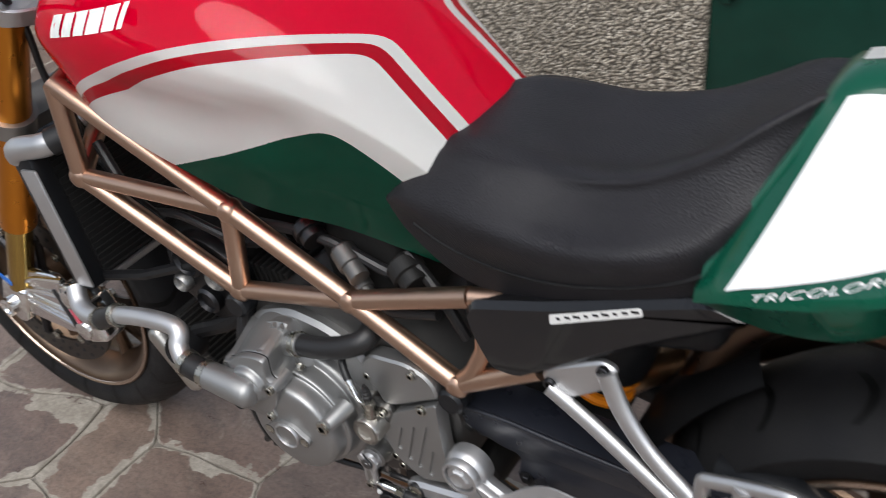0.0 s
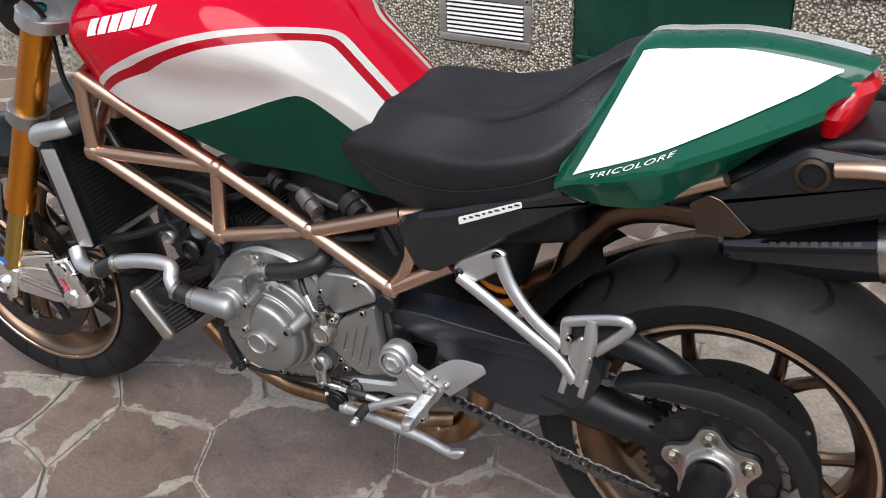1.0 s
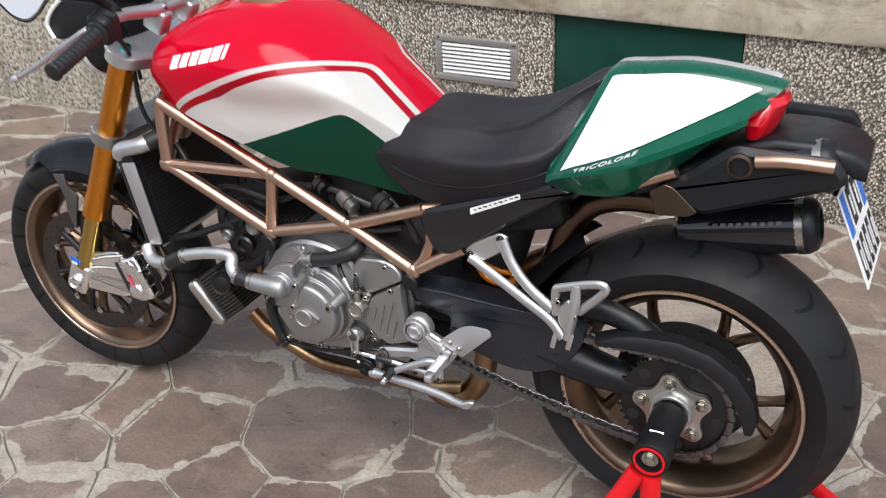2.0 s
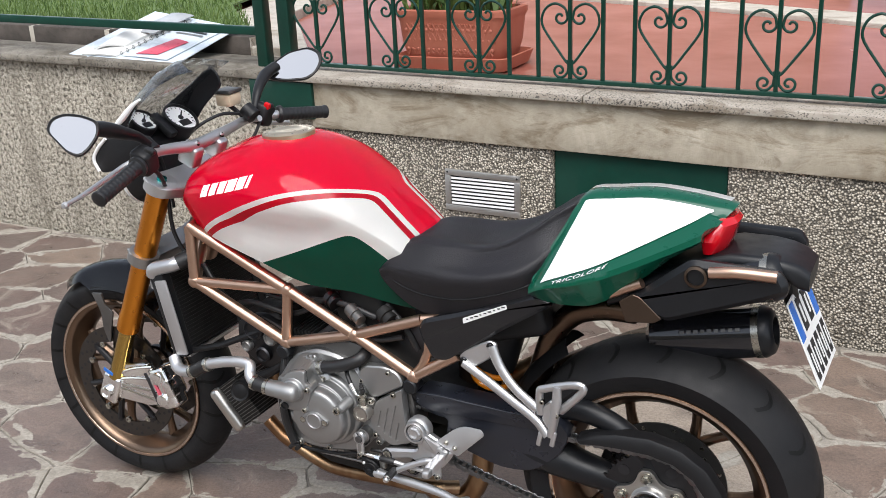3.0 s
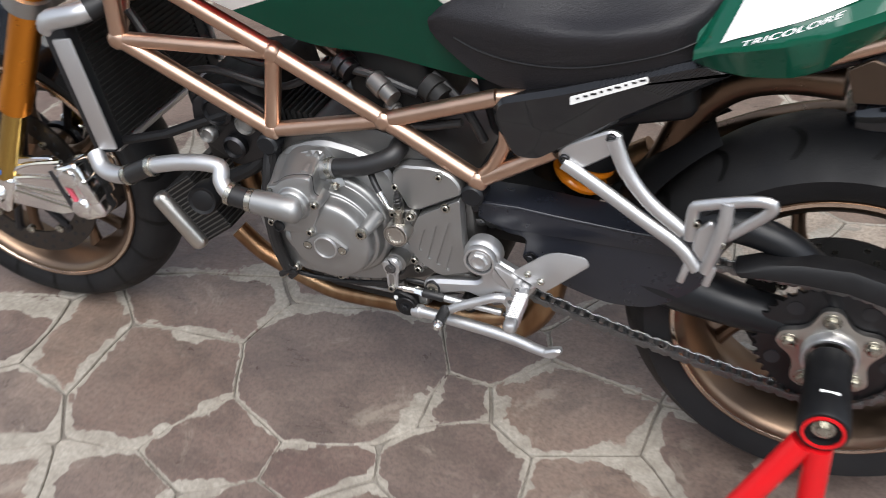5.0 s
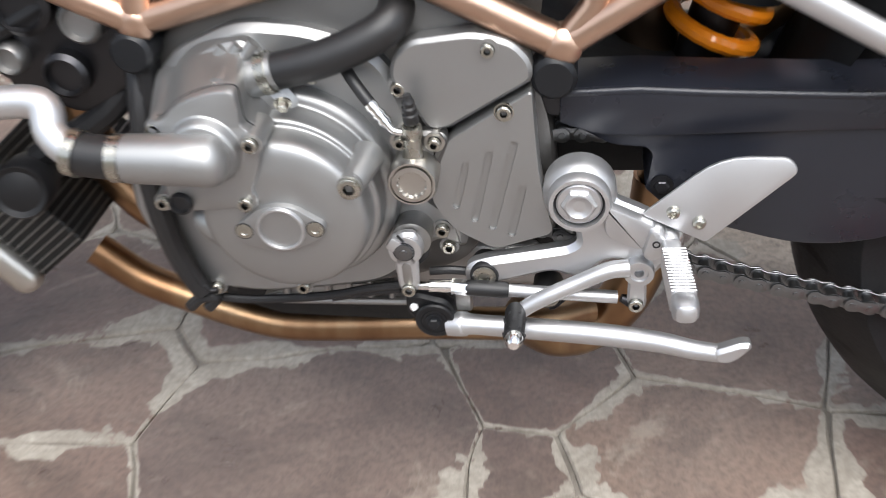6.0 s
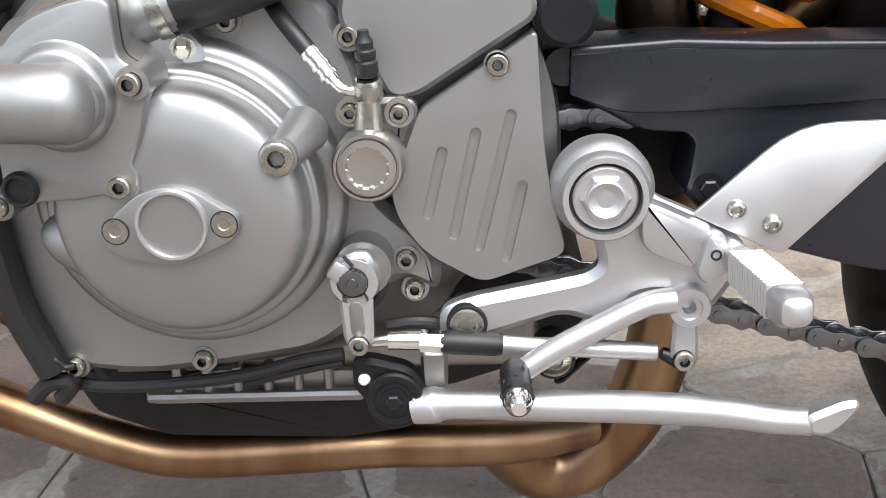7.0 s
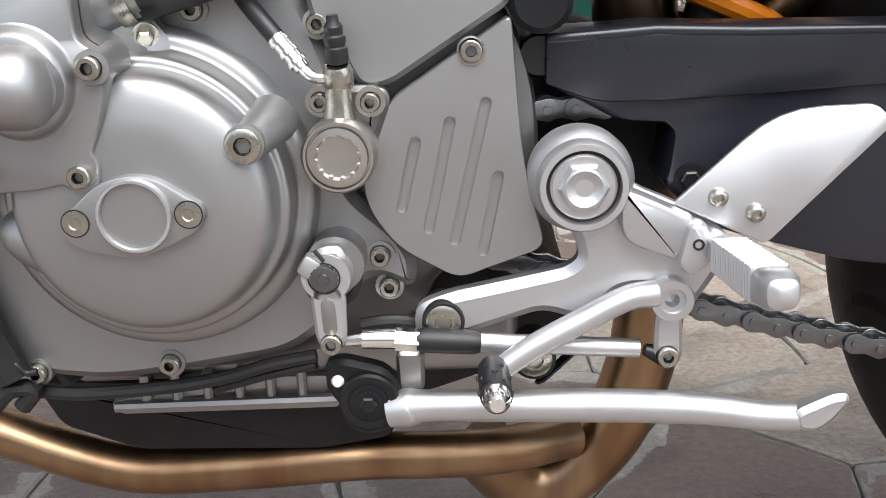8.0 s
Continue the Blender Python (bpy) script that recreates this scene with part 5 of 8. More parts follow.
# white number field on each flank
for s in (-1, 1):
    bm = bmesh.new()
    fld = []
    for i in range(37):
        row = []
        for v in range(9):
            x0 = (0.5080, 0.5125, 0.5175, 0.5231, 0.5300, 0.5385, 0.5454, 0.5520, 0.5580)[v]
            x = x0 + (0.802 - x0) * i / 36
            q = tail_station(x)
            z0, z1 = field_foot(q), q[1] - 0.006
            z = z0 + (z1 - z0) * v / 8
            row.append(Vector((x, s * (tail_side(q, z) + 0.0030), z + 0.0012)))
        fld.append(row)
    skin(bm, fld, close=False)
    part("number_field", bm, M_WHITE, tail, "white painted number field")
bm = bmesh.new()
rings = []
for i in range(17):
    q = tail_station(0.556 + 0.27 * i / 16)
    rings.append([Vector((q[0], 0.013 + 0.015 * u, q[1] + 0.0085 - 0.003 * abs(0.013 + 0.015 * u) / 0.03)) for u in [j / 3 - 1 for j in range(7)]])
skin(bm, rings, close=False)
bmesh.ops.solidify(bm, geom=bm.faces[:], thickness=0.002)
part("top_stripe", bm, M_WHITE, tail)
for s in (-1, 1):
    text = bpy.data.curves.new("lettering", "FONT")
    text.body, text.size, text.extrude = "TRICOLORE", 0.0125, 0.0
    text.space_character = 1.12
    flat = bpy.data.objects.new("lettering", text)
    me = bpy.data.meshes.new_from_object(flat)
    bpy.data.objects.remove(flat)
    me.materials.clear()
    me.materials.append(M_WHITE)
    for v in me.vertices:
        x = 0.530 + (v.co.x + 0.25 * v.co.y) * 1.40 if s < 0 else 0.657 - (v.co.x - 0.25 * v.co.y) * 1.40
        q = tail_station(x)
        z = field_foot(q) - 0.0080 + v.co.y * 0.58
        v.co = (x, s * (tail_side(q, z) + 0.0042), z)
    lettering = new("lettering", me)
    lettering.parent = tail
bm = bmesh.new()
rings = []
for zz, x0, x1, hw in ((0.918, 0.806, 0.838, 0.050), (0.908, 0.798, 0.845, 0.062), (0.880, 0.786, 0.838, 0.074), (0.854, 0.790, 0.826, 0.068)):
    rings.append([Vector((q.x, q.y, zz)) for q in round_poly([(x0, -hw), (x1 - 0.02, -hw), (x1, -hw * 0.4), (x1, hw * 0.4), (x1 - 0.02, hw), (x0, hw)], 0.012, 3)])
skin(bm, rings)
part("rear_lamp", bm, M_LENS_RED, tail, "red rear lamp lens")

# ---- trellis frame ----
trellis = thing("trellis_frame", "bronze painted tubular trellis frame", "")
trellis.parent = bike
NH, NT, NV, NX, NL, NE, NM = (-0.355, 0.150, 0.672), (-0.350, 0.150, 0.805), (-0.128, 0.127, 0.545), (0.058, 0.127, 0.594), (0.200, 0.126, 0.520), (0.225, 0.122, 0.655), (-0.105, 0.135, 0.680)
PB_ = (0.310, 0.126, 0.590)
HD0, HD1 = (-0.42, 0.03, 0.72), (-0.385, 0.03, 0.82)
for s in (-1, 1):
    def at(p):
        return (p[0], p[1] * s, p[2])
    runs = [([HD1, NT, NM, NX, NL], 0.0145), ([NT, NH], 0.0145), ([NH, NV], 0.0145), ([NH, NM], 0.0125), ([NM, NV], 0.0135), ([NV, NX, NE], 0.0135), ([NL, (0.222, 0.125, 0.548), (0.238, 0.124, 0.585), (0.240, 0.123, 0.625), NE], 0.0115), ([NL, PB_], 0.0135), ([HD0, NH], 0.0145), ([NE, (0.30, 0.108, 0.665), (0.42, 0.104, 0.715), (0.62, 0.10, 0.775)], 0.0125)]
    for pts, r in runs:
        bm = bmesh.new()
        tube(bm, [at(p) for p in pts], r * 0.92, 16, 1 if len(pts) < 3 else 0)
        part("frame_tube", bm, M_BRONZE, trellis)
    for p, r in ((NH, 0.0185), (NV, 0.018), (NX, 0.0175), (NL, 0.018), (NM, 0.017)):
        bm = bmesh.new()
        lathe(bm, [(r * 0.30, -0.0145), (r * 0.62, -0.0125), (r * 0.84, -0.008), (r * 0.88, 0.0), (r * 0.84, 0.008), (r * 0.62, 0.0125), (r * 0.30, 0.0145)], at(p), (0, 1, 0), 20)
        part("weld_node", bm, M_BRONZE, trellis)
    for p in (NV, NL):
        bm = bmesh.new()
        c = Vector(at(p)) + Vector((-0.006, 0, -0.022))
        lathe(bm, [(0.0175, -0.018), (0.0175, 0.012), (0.014, 0.016), (0.0001, 0.016)], c, (0, s, 0), 20)
        part("mount_boss", bm, M_BLACK_PAINT, trellis)

# side panel
for s in (-1, 1):
    bm = bmesh.new()
    plate(bm, [Vector(q) for q in [(0.2200, 0.6420), (0.2300, 0.6600), (0.3174, 0.6890), (0.4900, 0.7560), (0.5335, 0.7440), (0.4057, 0.6600), (0.2900, 0.5715), (0.2511, 0.5715), (0.2290, 0.6120)]], s * 0.100, s * 0.138, 0.007, 0.014)
    panel = part("side_panel", bm, M_CARBON, bike, "black carbon side panel")
    bm = bmesh.new()
    plate(bm, [Vector(q) for q in [(0.3281, 0.6813), (0.3289, 0.6689), (0.4276, 0.7165), (0.4254, 0.7259)]], s * 0.1378, s * 0.1388, 0.0003, 0.003)
    lab = part("sticker", bm, M_PLATE, panel, "white sticker with small dark lettering")
    bm = bmesh.new()
    a, b = Vector((0.3387, -0.1310, 0.6809)), Vector((0.4196, -0.1310, 0.7193))
    for k in range(9):
        q = a.lerp(b, k / 8)
        block(bm, (0.004 + 0.002 * (k % 3), 0.0008, 0.0026), Matrix.Translation((q.x, s * 0.1391, q.z)) @ pose(0, 0, 0, 0, -12, 0))
    tagged(part("lettering", bm, M_DARK_STEEL, lab), kind="stuff")

# ---- exhaust ----
exhaust = thing("exhaust", "heat-tinted exhaust pipes with two black silencers", "")
exhaust.parent = bike
for a, b, rad in ((Vector((0.69, -0.05, 0.762)), Vector((0.925, -0.05, 0.822)), 0.044), (Vector((0.675, 0.02, 0.630)), Vector((0.905, 0.02, 0.681)), 0.050)):
    can = thing("silencer", "black carbon silencer with bright end", "")
    can.parent = bike
    d = (b - a).normalized()
    L = (b - a).length
    bm = bmesh.new()
    lathe(bm, [(rad * 0.6, 0.0), (rad * 0.92, 0.012), (rad, 0.03), (rad, L - 0.02), (rad * 0.96, L - 0.004)], a, d, 36)
    part("sleeve", bm, M_GUARD, can)
    bm = bmesh.new()
    lathe(bm, [(rad * 1.01, L - 0.016), (rad * 1.02, L - 0.006), (rad * 0.88, L + 0.008), (rad * 0.66, L + 0.014), (rad * 0.55, L + 0.014), (rad * 0.52, L - 0.05), (0.0001, L - 0.05)], a, d, 36)
    part("end_cap", bm, M_BLACK_PAINT, can)
    bm = bmesh.new()
    ring_lathe(bm, [(rad * 0.985, L - 0.024), (rad * 1.03, L - 0.023), (rad * 1.03, L - 0.010), (rad * 0.985, L - 0.009)], a, d, 36)
    part("end_ring", bm, M_STEEL, can)
    bm = bmesh.new()
    out = (Vector((0, -1, 0.55)) - d * Vector((0, -1, 0.55)).dot(d)).normalized()
    for k in range(9):
        turn = Matrix((d, out.cross(d), out)).transposed().to_4x4()
        block(bm, (0.009, 0.007, 0.0012), Matrix.Translation(a + d * (L * 0.34 + 0.0135 * k) + out * rad) @ turn, 0.0004, 1)
    tagged(part("lettering", bm, M_CASE, can), kind="stuff")
bm = bmesh.new()
tube(bm, [(0.3947, 0.0300, 0.3777), (0.4243, 0.0100, 0.4643), (0.4488, 0.0000, 0.5417), (0.4788, -0.0100, 0.6198), (0.5259, -0.0200, 0.6749), (0.5891, -0.0300, 0.7011), (0.6614, -0.0400, 0.7090)], 0.0255, 18, 6)
part("link_pipe", bm, M_LINK_PIPE, exhaust)
bm = bmesh.new()
tube(bm, [(0.40, 0.09, 0.46), (0.48, 0.115, 0.50), (0.57, 0.115, 0.55), (0.64, 0.07, 0.60), (0.69, 0.025, 0.632)], 0.020, 18, 6)
part("link_pipe", bm, M_LINK_PIPE, exhaust)

# undertail, plate holder and number plate
under = thing("undertail", "black undertail with number plate holder", "")
under.parent = bike
bm = bmesh.new()
rings = []
for x, hw, z0, z1 in ((0.62, 0.10, 0.735, 0.775), (0.72, 0.095, 0.775, 0.812), (0.80, 0.075, 0.828, 0.850), (0.84, 0.075, 0.836, 0.861), (0.90, 0.074, 0.838, 0.861), (0.935, 0.073, 0.830, 0.856), (0.960, 0.068, 0.806, 0.850), (0.980, 0.062, 0.800, 0.836)):
    rings.append([Vector((x, q.x, q.y)) for q in round_poly([(-hw, z0), (hw, z0), (hw * 0.92, z1), (-hw * 0.92, z1)], 0.015, 4)])
skin(bm, rings)
part("tray", bm, M_BLACK_PAINT, under)
for s in (-1, 1):
    bm = bmesh.new()
    outline = [(0.6600, 0.7703), (0.6971, 0.7938), (0.7828, 0.8625), (0.9382, 0.8597), (0.9540, 0.8348), (0.9515, 0.8177), (0.8997, 0.7951), (0.7433, 0.7342), (0.6960, 0.7507)]
    plate(bm, [Vector(q) for q in outline], s * 0.104, s * 0.132, 0.010, 0.012)
    shield = part("heat_shield", bm, M_BLACK_PAINT, bike, "black heat shield with a round bronze-lined opening")
    bm = bmesh.new()
    c = (0.7953, 0.8337)
    ring_lathe(bm, [(0.016, 0), (0.021, 0.002), (0.021, 0.008), (0.016, 0.010)], (c[0], s * 0.128, c[1]), (0, s, 0), 24)
    part("grommet", bm, M_COPPER_DARK, shield)
    if s < 0:
        bm = bmesh.new()
        tube(bm, [(0.8197, -0.1350, 0.8456), (0.8687, -0.1370, 0.8529), (0.9344, -0.1320, 0.8516)], 0.011, 12, 4)
        part("grab_tube", bm, M_BRONZE, shield)
    bm = bmesh.new()
    tube(bm, [(p[0], p[1] * -s, p[2]) for p in [(0.6293, -0.1200, 0.7711), (0.6953, -0.1250, 0.8051)]], 0.010, 12)
    part("subframe_tube", bm, M_BRONZE, shield)
    bm = bmesh.new()
    plate(bm, [Vector(q) for q in [(0.6534, 0.7659), (0.6790, 0.7833), (0.6941, 0.7788), (0.7354, 0.7410), (0.7209, 0.7308), (0.6672, 0.7256)]], s * 0.126, s * 0.1335, 0.001, 0.004)
    part("bracket", bm, M_COPPER_DARK, shield)
bm = bmesh.new()
tube(bm, [(0.925, 0.05, 0.81), (0.938, 0.055, 0.735)], 0.014, 10, 0, True, 1.6)
for dy in (-0.02, 0.02):
    hex_bolt(bm, (0.945, dy + 0.055, 0.745), (1, 0, 0.2), 0.004, 0.004)
part("plate_arm", bm, M_BLACK, under)
PU, PV = Vector((0.031, 0.999, 0.019)).normalized(), Vector((-0.41, -0.031, 0.912)).normalized()
PN = PU.cross(PV).normalized()
PV = PN.cross(PU)
plate_m = Matrix(((PN.x, PU.x, PV.x, 0.9776), (PN.y, PU.y, PV.y, 0.067), (PN.z, PU.z, PV.z, 0.6776), (0, 0, 0, 1)))
bm = bmesh.new()
block(bm, (0.003, 0.177, 0.177), plate_m, 0.0012, 1)
number_plate = part("number_plate", bm, M_PLATE, bike, "white number plate with a blue top corner")
for sx in (-1, 1):
    for dy in (-0.070, 0.070):
        bm = bmesh.new()
        block(bm, (0.0012, 0.030, 0.078), plate_m @ Matrix.Translation((0.002 * sx, dy, 0.045)), 0.0003, 1)
        part("blue_band", bm, M_BLUE, number_plate)
for sx in (-1, 1):
    for count, wide, gap, dz, tall in ((2, 0.030, 0.050, 0.045, 0.066), (5, 0.020, 0.033, -0.042, 0.070)):
        for k in range(count):
            bm = bmesh.new()
            block(bm, (0.0012, wide, tall), plate_m @ Matrix.Translation((0.0022 * sx, (k - (count - 1) / 2) * gap, dz)), 0.0003, 1)
            part("plate_bar", bm, M_INK_SHADE, number_plate)
            bm = bmesh.new()
            block(bm, (0.0012, wide * 0.35, tall * 0.55), plate_m @ Matrix.Translation((0.0027 * sx, (k - (count - 1) / 2) * gap, dz)), 0.0003, 1)
            part("plate_bar", bm, M_PLATE, number_plate)

# ---- radiator and its hoses ----
radiator = thing("radiator", "aluminium radiator with black core and fins", "")
radiator.parent = bike
RM = Matrix.Translation((-0.440, 0, 0.575)) @ pose(0, 0, 0, 0, -12, 0)
bm = bmesh.new()
block(bm, (0.034, 0.275, 0.20), RM, 0.003, 1)
part("core", bm, M_ENGINE_DARK, radiator)
fin_bm = bmesh.new()
block(fin_bm, (0.040, 0.27, 0.0022), None, 0.0)
fin = part("fin", fin_bm, M_ENGINE_DARK, radiator, smooth=False)
for i in range(22):
    m = RM @ Matrix.Translation((0, 0, -0.094 + 0.188 * i / 21))
    if i == 0:
        fin.matrix_basis = m
    else:
        again(fin, radiator, m)
for s in (-1, 1):
    bm = bmesh.new()
    block(bm, (0.042, 0.030, 0.215), RM @ Matrix.Translation((0, s * 0.152, 0)), 0.006, 2)
    side_tank = part("side_tank", bm, M_BLACK_PAINT, radiator)
    bm = bmesh.new()
    block(bm, (0.036, 0.006, 0.190), RM @ Matrix.Translation((0.012, s * 0.168, -0.004)), 0.004, 2)
    part("tank_plate", bm, M_ALU, side_tank, "bright aluminium tank plate")
    bm = bmesh.new()
    tube(bm, [RM @ Vector((0.062, s * 0.147, 0.123)), RM @ Vector((0.085, s * 0.125, 0.128))], 0.0195, 16)
    part("hose_end", bm, M_RUBBER, side_tank)
    bm = bmesh.new()
    tube(bm, [RM @ Vector((-0.015, s * 0.155, 0.105)), RM @ Vector((0.0, s * 0.160, 0.118)), RM @ Vector((0.05, s * 0.155, 0.122)), RM @ Vector((0.07, s * 0.14, 0.125))], 0.017, 14, 4)
    part("filler_neck", bm, M_ALU, radiator)
for dz in (-0.108, 0.108):
    bm = bmesh.new()
    block(bm, (0.03, 0.30, 0.012), RM @ Matrix.Translation((0.0, 0, dz)), 0.003, 1)
    part("header", bm, M_ALU, radiator)
bm = bmesh.new()
tube(bm, [(-0.44, -0.14, 0.47), (-0.32, -0.13, 0.505), (-0.20, -0.12, 0.56)], 0.008, 8)
part("stay", bm, M_BLACK, radiator)

cooler = thing("oil_cooler", "aluminium oil cooler with black core", "")
cooler.parent = bike
OM = Matrix.Translation((-0.328, 0, 0.328)) @ pose(0, 0, 0, 0, -38, 0)
bm = bmesh.new()
block(bm, (0.076, 0.19, 0.115), OM @ Matrix.Translation((0.012, 0, 0)), 0.002, 1)
part("core", bm, M_ENGINE_DARK, cooler)
fin_bm = bmesh.new()
block(fin_bm, (0.082, 0.196, 0.002), Matrix.Translation((0.012, 0, 0)), 0.0)
fin = part("fin", fin_bm, M_CASE, cooler, smooth=False)
for i in range(14):
    m = OM @ Matrix.Translation((0, 0, -0.052 + 0.104 * i / 13))
    if i == 0:
        fin.matrix_basis = m
    else:
        again(fin, cooler, m)
for s in (-1, 1):
    bm = bmesh.new()
    block(bm, (0.034, 0.030, 0.124), OM @ Matrix.Translation((-0.030, s * 0.098, 0)), 0.0145, 4)
    part("end_tank", bm, M_SLAVE, cooler)
bm = bmesh.new()
lathe(bm, [(0.024, -0.03), (0.026, 0.006), (0.023, 0.011), (0.018, 0.009), (0.010, 0.012), (0.0001, 0.012)], (-0.258, -0.150, 0.406), (0.2, -1, 0.2), 22)
tube(bm, [(-0.254, -0.12, 0.420), (-0.18, -0.11, 0.46), (-0.15, -0.09, 0.50)], 0.012, 10, 4)
part("horn", bm, M_BLACK, cooler)

hose = thing("coolant_pipe", "aluminium coolant pipe with black hose joints", "")
hose.parent = bike
pts = [(-0.4345, -0.1700, 0.4713), (-0.4110, -0.1850, 0.4525), (-0.3641, -0.1950, 0.4569), (-0.3045, -0.2000, 0.4893), (-0.2364, -0.2000, 0.5089), (-0.1852, -0.2000, 0.5112), (-0.1760, -0.2120, 0.4940), (-0.1600, -0.2200, 0.4820), (-0.1320, -0.2220, 0.4778), (-0.1020, -0.2220, 0.4762)]
line = curve_pts(pts, 6)
n = len(line)
bm = bmesh.new()
tube(bm, line[:int(n * 0.25)], 0.0140, 18)
part("outlet", bm, M_ALU, hose)
bm = bmesh.new()
tube(bm, line[int(n * 0.23):int(n * 0.36)], 0.0150, 18)
part("hose_joint", bm, M_RUBBER, hose)
bm = bmesh.new()
tube(bm, line[int(n * 0.34):int(n * 0.80)], 0.0128, 18)
part("pipe", bm, M_ALU, hose)
bm = bmesh.new()
tube(bm, line[int(n * 0.77):int(n * 0.965)], 0.0165, 18)
part("hose_joint", bm, M_RUBBER, hose)
for k, r in ((0.25, 0.0150), (0.34, 0.0150), (0.785, 0.0165), (0.92, 0.0165)):
    i = int(n * k)
    bm = bmesh.new()
    ring_lathe(bm, [(r * 0.9, -0.0045), (r + 0.0018, -0.0045), (r + 0.0018, 0.0045), (r * 0.9, 0.0045)], line[i], line[i + 1] - line[i], 20)
    part("hose_clip", bm, M_STEEL, hose)

# ---- rear stand: a thing of its own ----
stand = thing("paddock_stand", "red single-sided paddock stand with black spool in the rear axle", "stand")
bm = bmesh.new()
lathe(bm, [(0.028, 0.0), (0.032, 0.004), (0.032, 0.030), (0.0305, 0.036), (0.0335, 0.095), (0.0345, 0.135), (0.032, 0.140), (0.025, 0.140), (0.023, 0.132), (0.0001, 0.132)], (0.72, -0.135, 0.327), (0, -1, 0), 32)
part("spool", bm, M_BLACK, stand)
bm = bmesh.new()
ring_lathe(bm, [(0.024, 0), (0.028, 0), (0.028, 0.003), (0.024, 0.003)], (0.72, -0.2745, 0.327), (0, -1, 0), 28)
part("red_ring", bm, M_STAND_RED, stand)
bm = bmesh.new()
hex_bolt(bm, (0.72, -0.268, 0.327), (0, -1, 0), 0.010, 0.008)
part("bolt", bm, M_STEEL, stand)
bm = bmesh.new()
block(bm, (0.026, 0.004, 0.004), Matrix.Translation((0.72, -0.232, 0.3595)), 0.001, 1)
part("stripe", bm, M_WHITE, stand)
for p, q in (((0.700, -0.262, 0.290), (0.570, -0.315, 0.03)), ((0.722, -0.262, 0.290), (0.738, -0.278, 0.03)), ((0.640, -0.287, 0.165), (0.700, -0.285, 0.03))):
    bm = bmesh.new()
    tube(bm, [p, q], 0.0185, 14)
    part("strut", bm, M_STAND_RED, stand)
bm = bmesh.new()
tube(bm, [(0.50, -0.36, 0.03), (0.74, -0.30, 0.03), (1.00, -0.24, 0.03), (1.12, -0.10, 0.03), (1.09, 0.03, 0.03), (0.96, 0.155, 0.03)], 0.016, 12, 6)
part("base_tube", bm, M_STAND_RED, stand)
for q in ((0.50, -0.36, 0.022), (1.115, -0.06, 0.022)):
    bm = bmesh.new()
    ring_lathe(bm, [(0.010, -0.014), (0.022, -0.014), (0.022, 0.014), (0.010, 0.014)], q, (0.3, 1, 0), 24)
    part("castor", bm, M_RUBBER, stand)
# ---- engine block ----
engine = thing("engine", "grey cast engine with satin covers", "")
engine.parent = bike


def plate_with_slots(bm, outline, slots, y0, y1, depth=0.003, r=0.0):
    """A plate in x-z whose outer face (at y0) has sunken slots."""
    o = round_poly(outline, r, 4)
    sgn = 1 if y1 > y0 else -1
    loops = [o] + slots
    front, edges = [], []
    for lp in loops:
        vs = [bm.verts.new((q[0], y0, q[1])) for q in lp]
        front.append(vs)
        for a, b in zip(vs, vs[1:] + vs[:1]):
            edges.append(bm.edges.new((a, b)))
    bmesh.ops.triangle_fill(bm, use_beauty=True, use_dissolve=False, edges=edges)
    for lp, vs in zip(loops[1:], front[1:]):
        low = [bm.verts.new((q[0], y0 + sgn * depth, q[1])) for q in lp]
        for i in range(len(lp)):
            j = (i + 1) % len(lp)
            bm.faces.new((vs[i], vs[j], low[j], low[i]))
        bm.faces.new(low)
    ring = [bm.verts.new((q[0], y1, q[1])) for q in o]
    mid = [bm.verts.new((q[0], y0 + sgn * 0.0012, q[1])) for q in o]
    c = sum((Vector(q) for q in o), Vector((0, 0))) / len(o)
    for v in front[0]:
        v.co.x += (c.x - v.co.x) * 0.012
        v.co.z += (c.y - v.co.z) * 0.012
    for a, b in ((front[0], mid), (mid, ring)):
        for i in range(len(o)):
            j = (i + 1) % len(o)
            bm.faces.new((a[i], a[j], b[j], b[i]))
    return bm


def capsule(a, b, r, n=6):
    """The outline of a slot between two points."""
    a, b = Vector(a), Vector(b)
    d = (b - a).normalized()
    ang = math.atan2(d.y, d.x)
    return [b + Vector((r * math.cos(ang + math.pi * (i / n - 0.5)), r * math.sin(ang + math.pi * (i / n - 0.5)))) for i in range(n + 1)] + \
           [a + Vector((r * math.cos(ang + math.pi * (i / n + 0.5)), r * math.sin(ang + math.pi * (i / n + 0.5)))) for i in range(n + 1)]


def dome(bm, c, rows, squash=1.0, seg=64):
    """A turned cover on the left side: rows of (radius, y, dx, dz)."""
    rings = []
    cols = [[v.x for v in curve_pts([(c_, 0, 0) for c_ in col], 4)] for col in zip(*rows)]
    for r, y, dx, dz in zip(*cols):
        rings.append([Vector((c[0] + dx + r * math.cos(2 * math.pi * k / seg), y, c[1] + dz + r * squash * math.sin(2 * math.pi * k / seg))) for k in range(seg)])
    skin(bm, rings)
    return bm


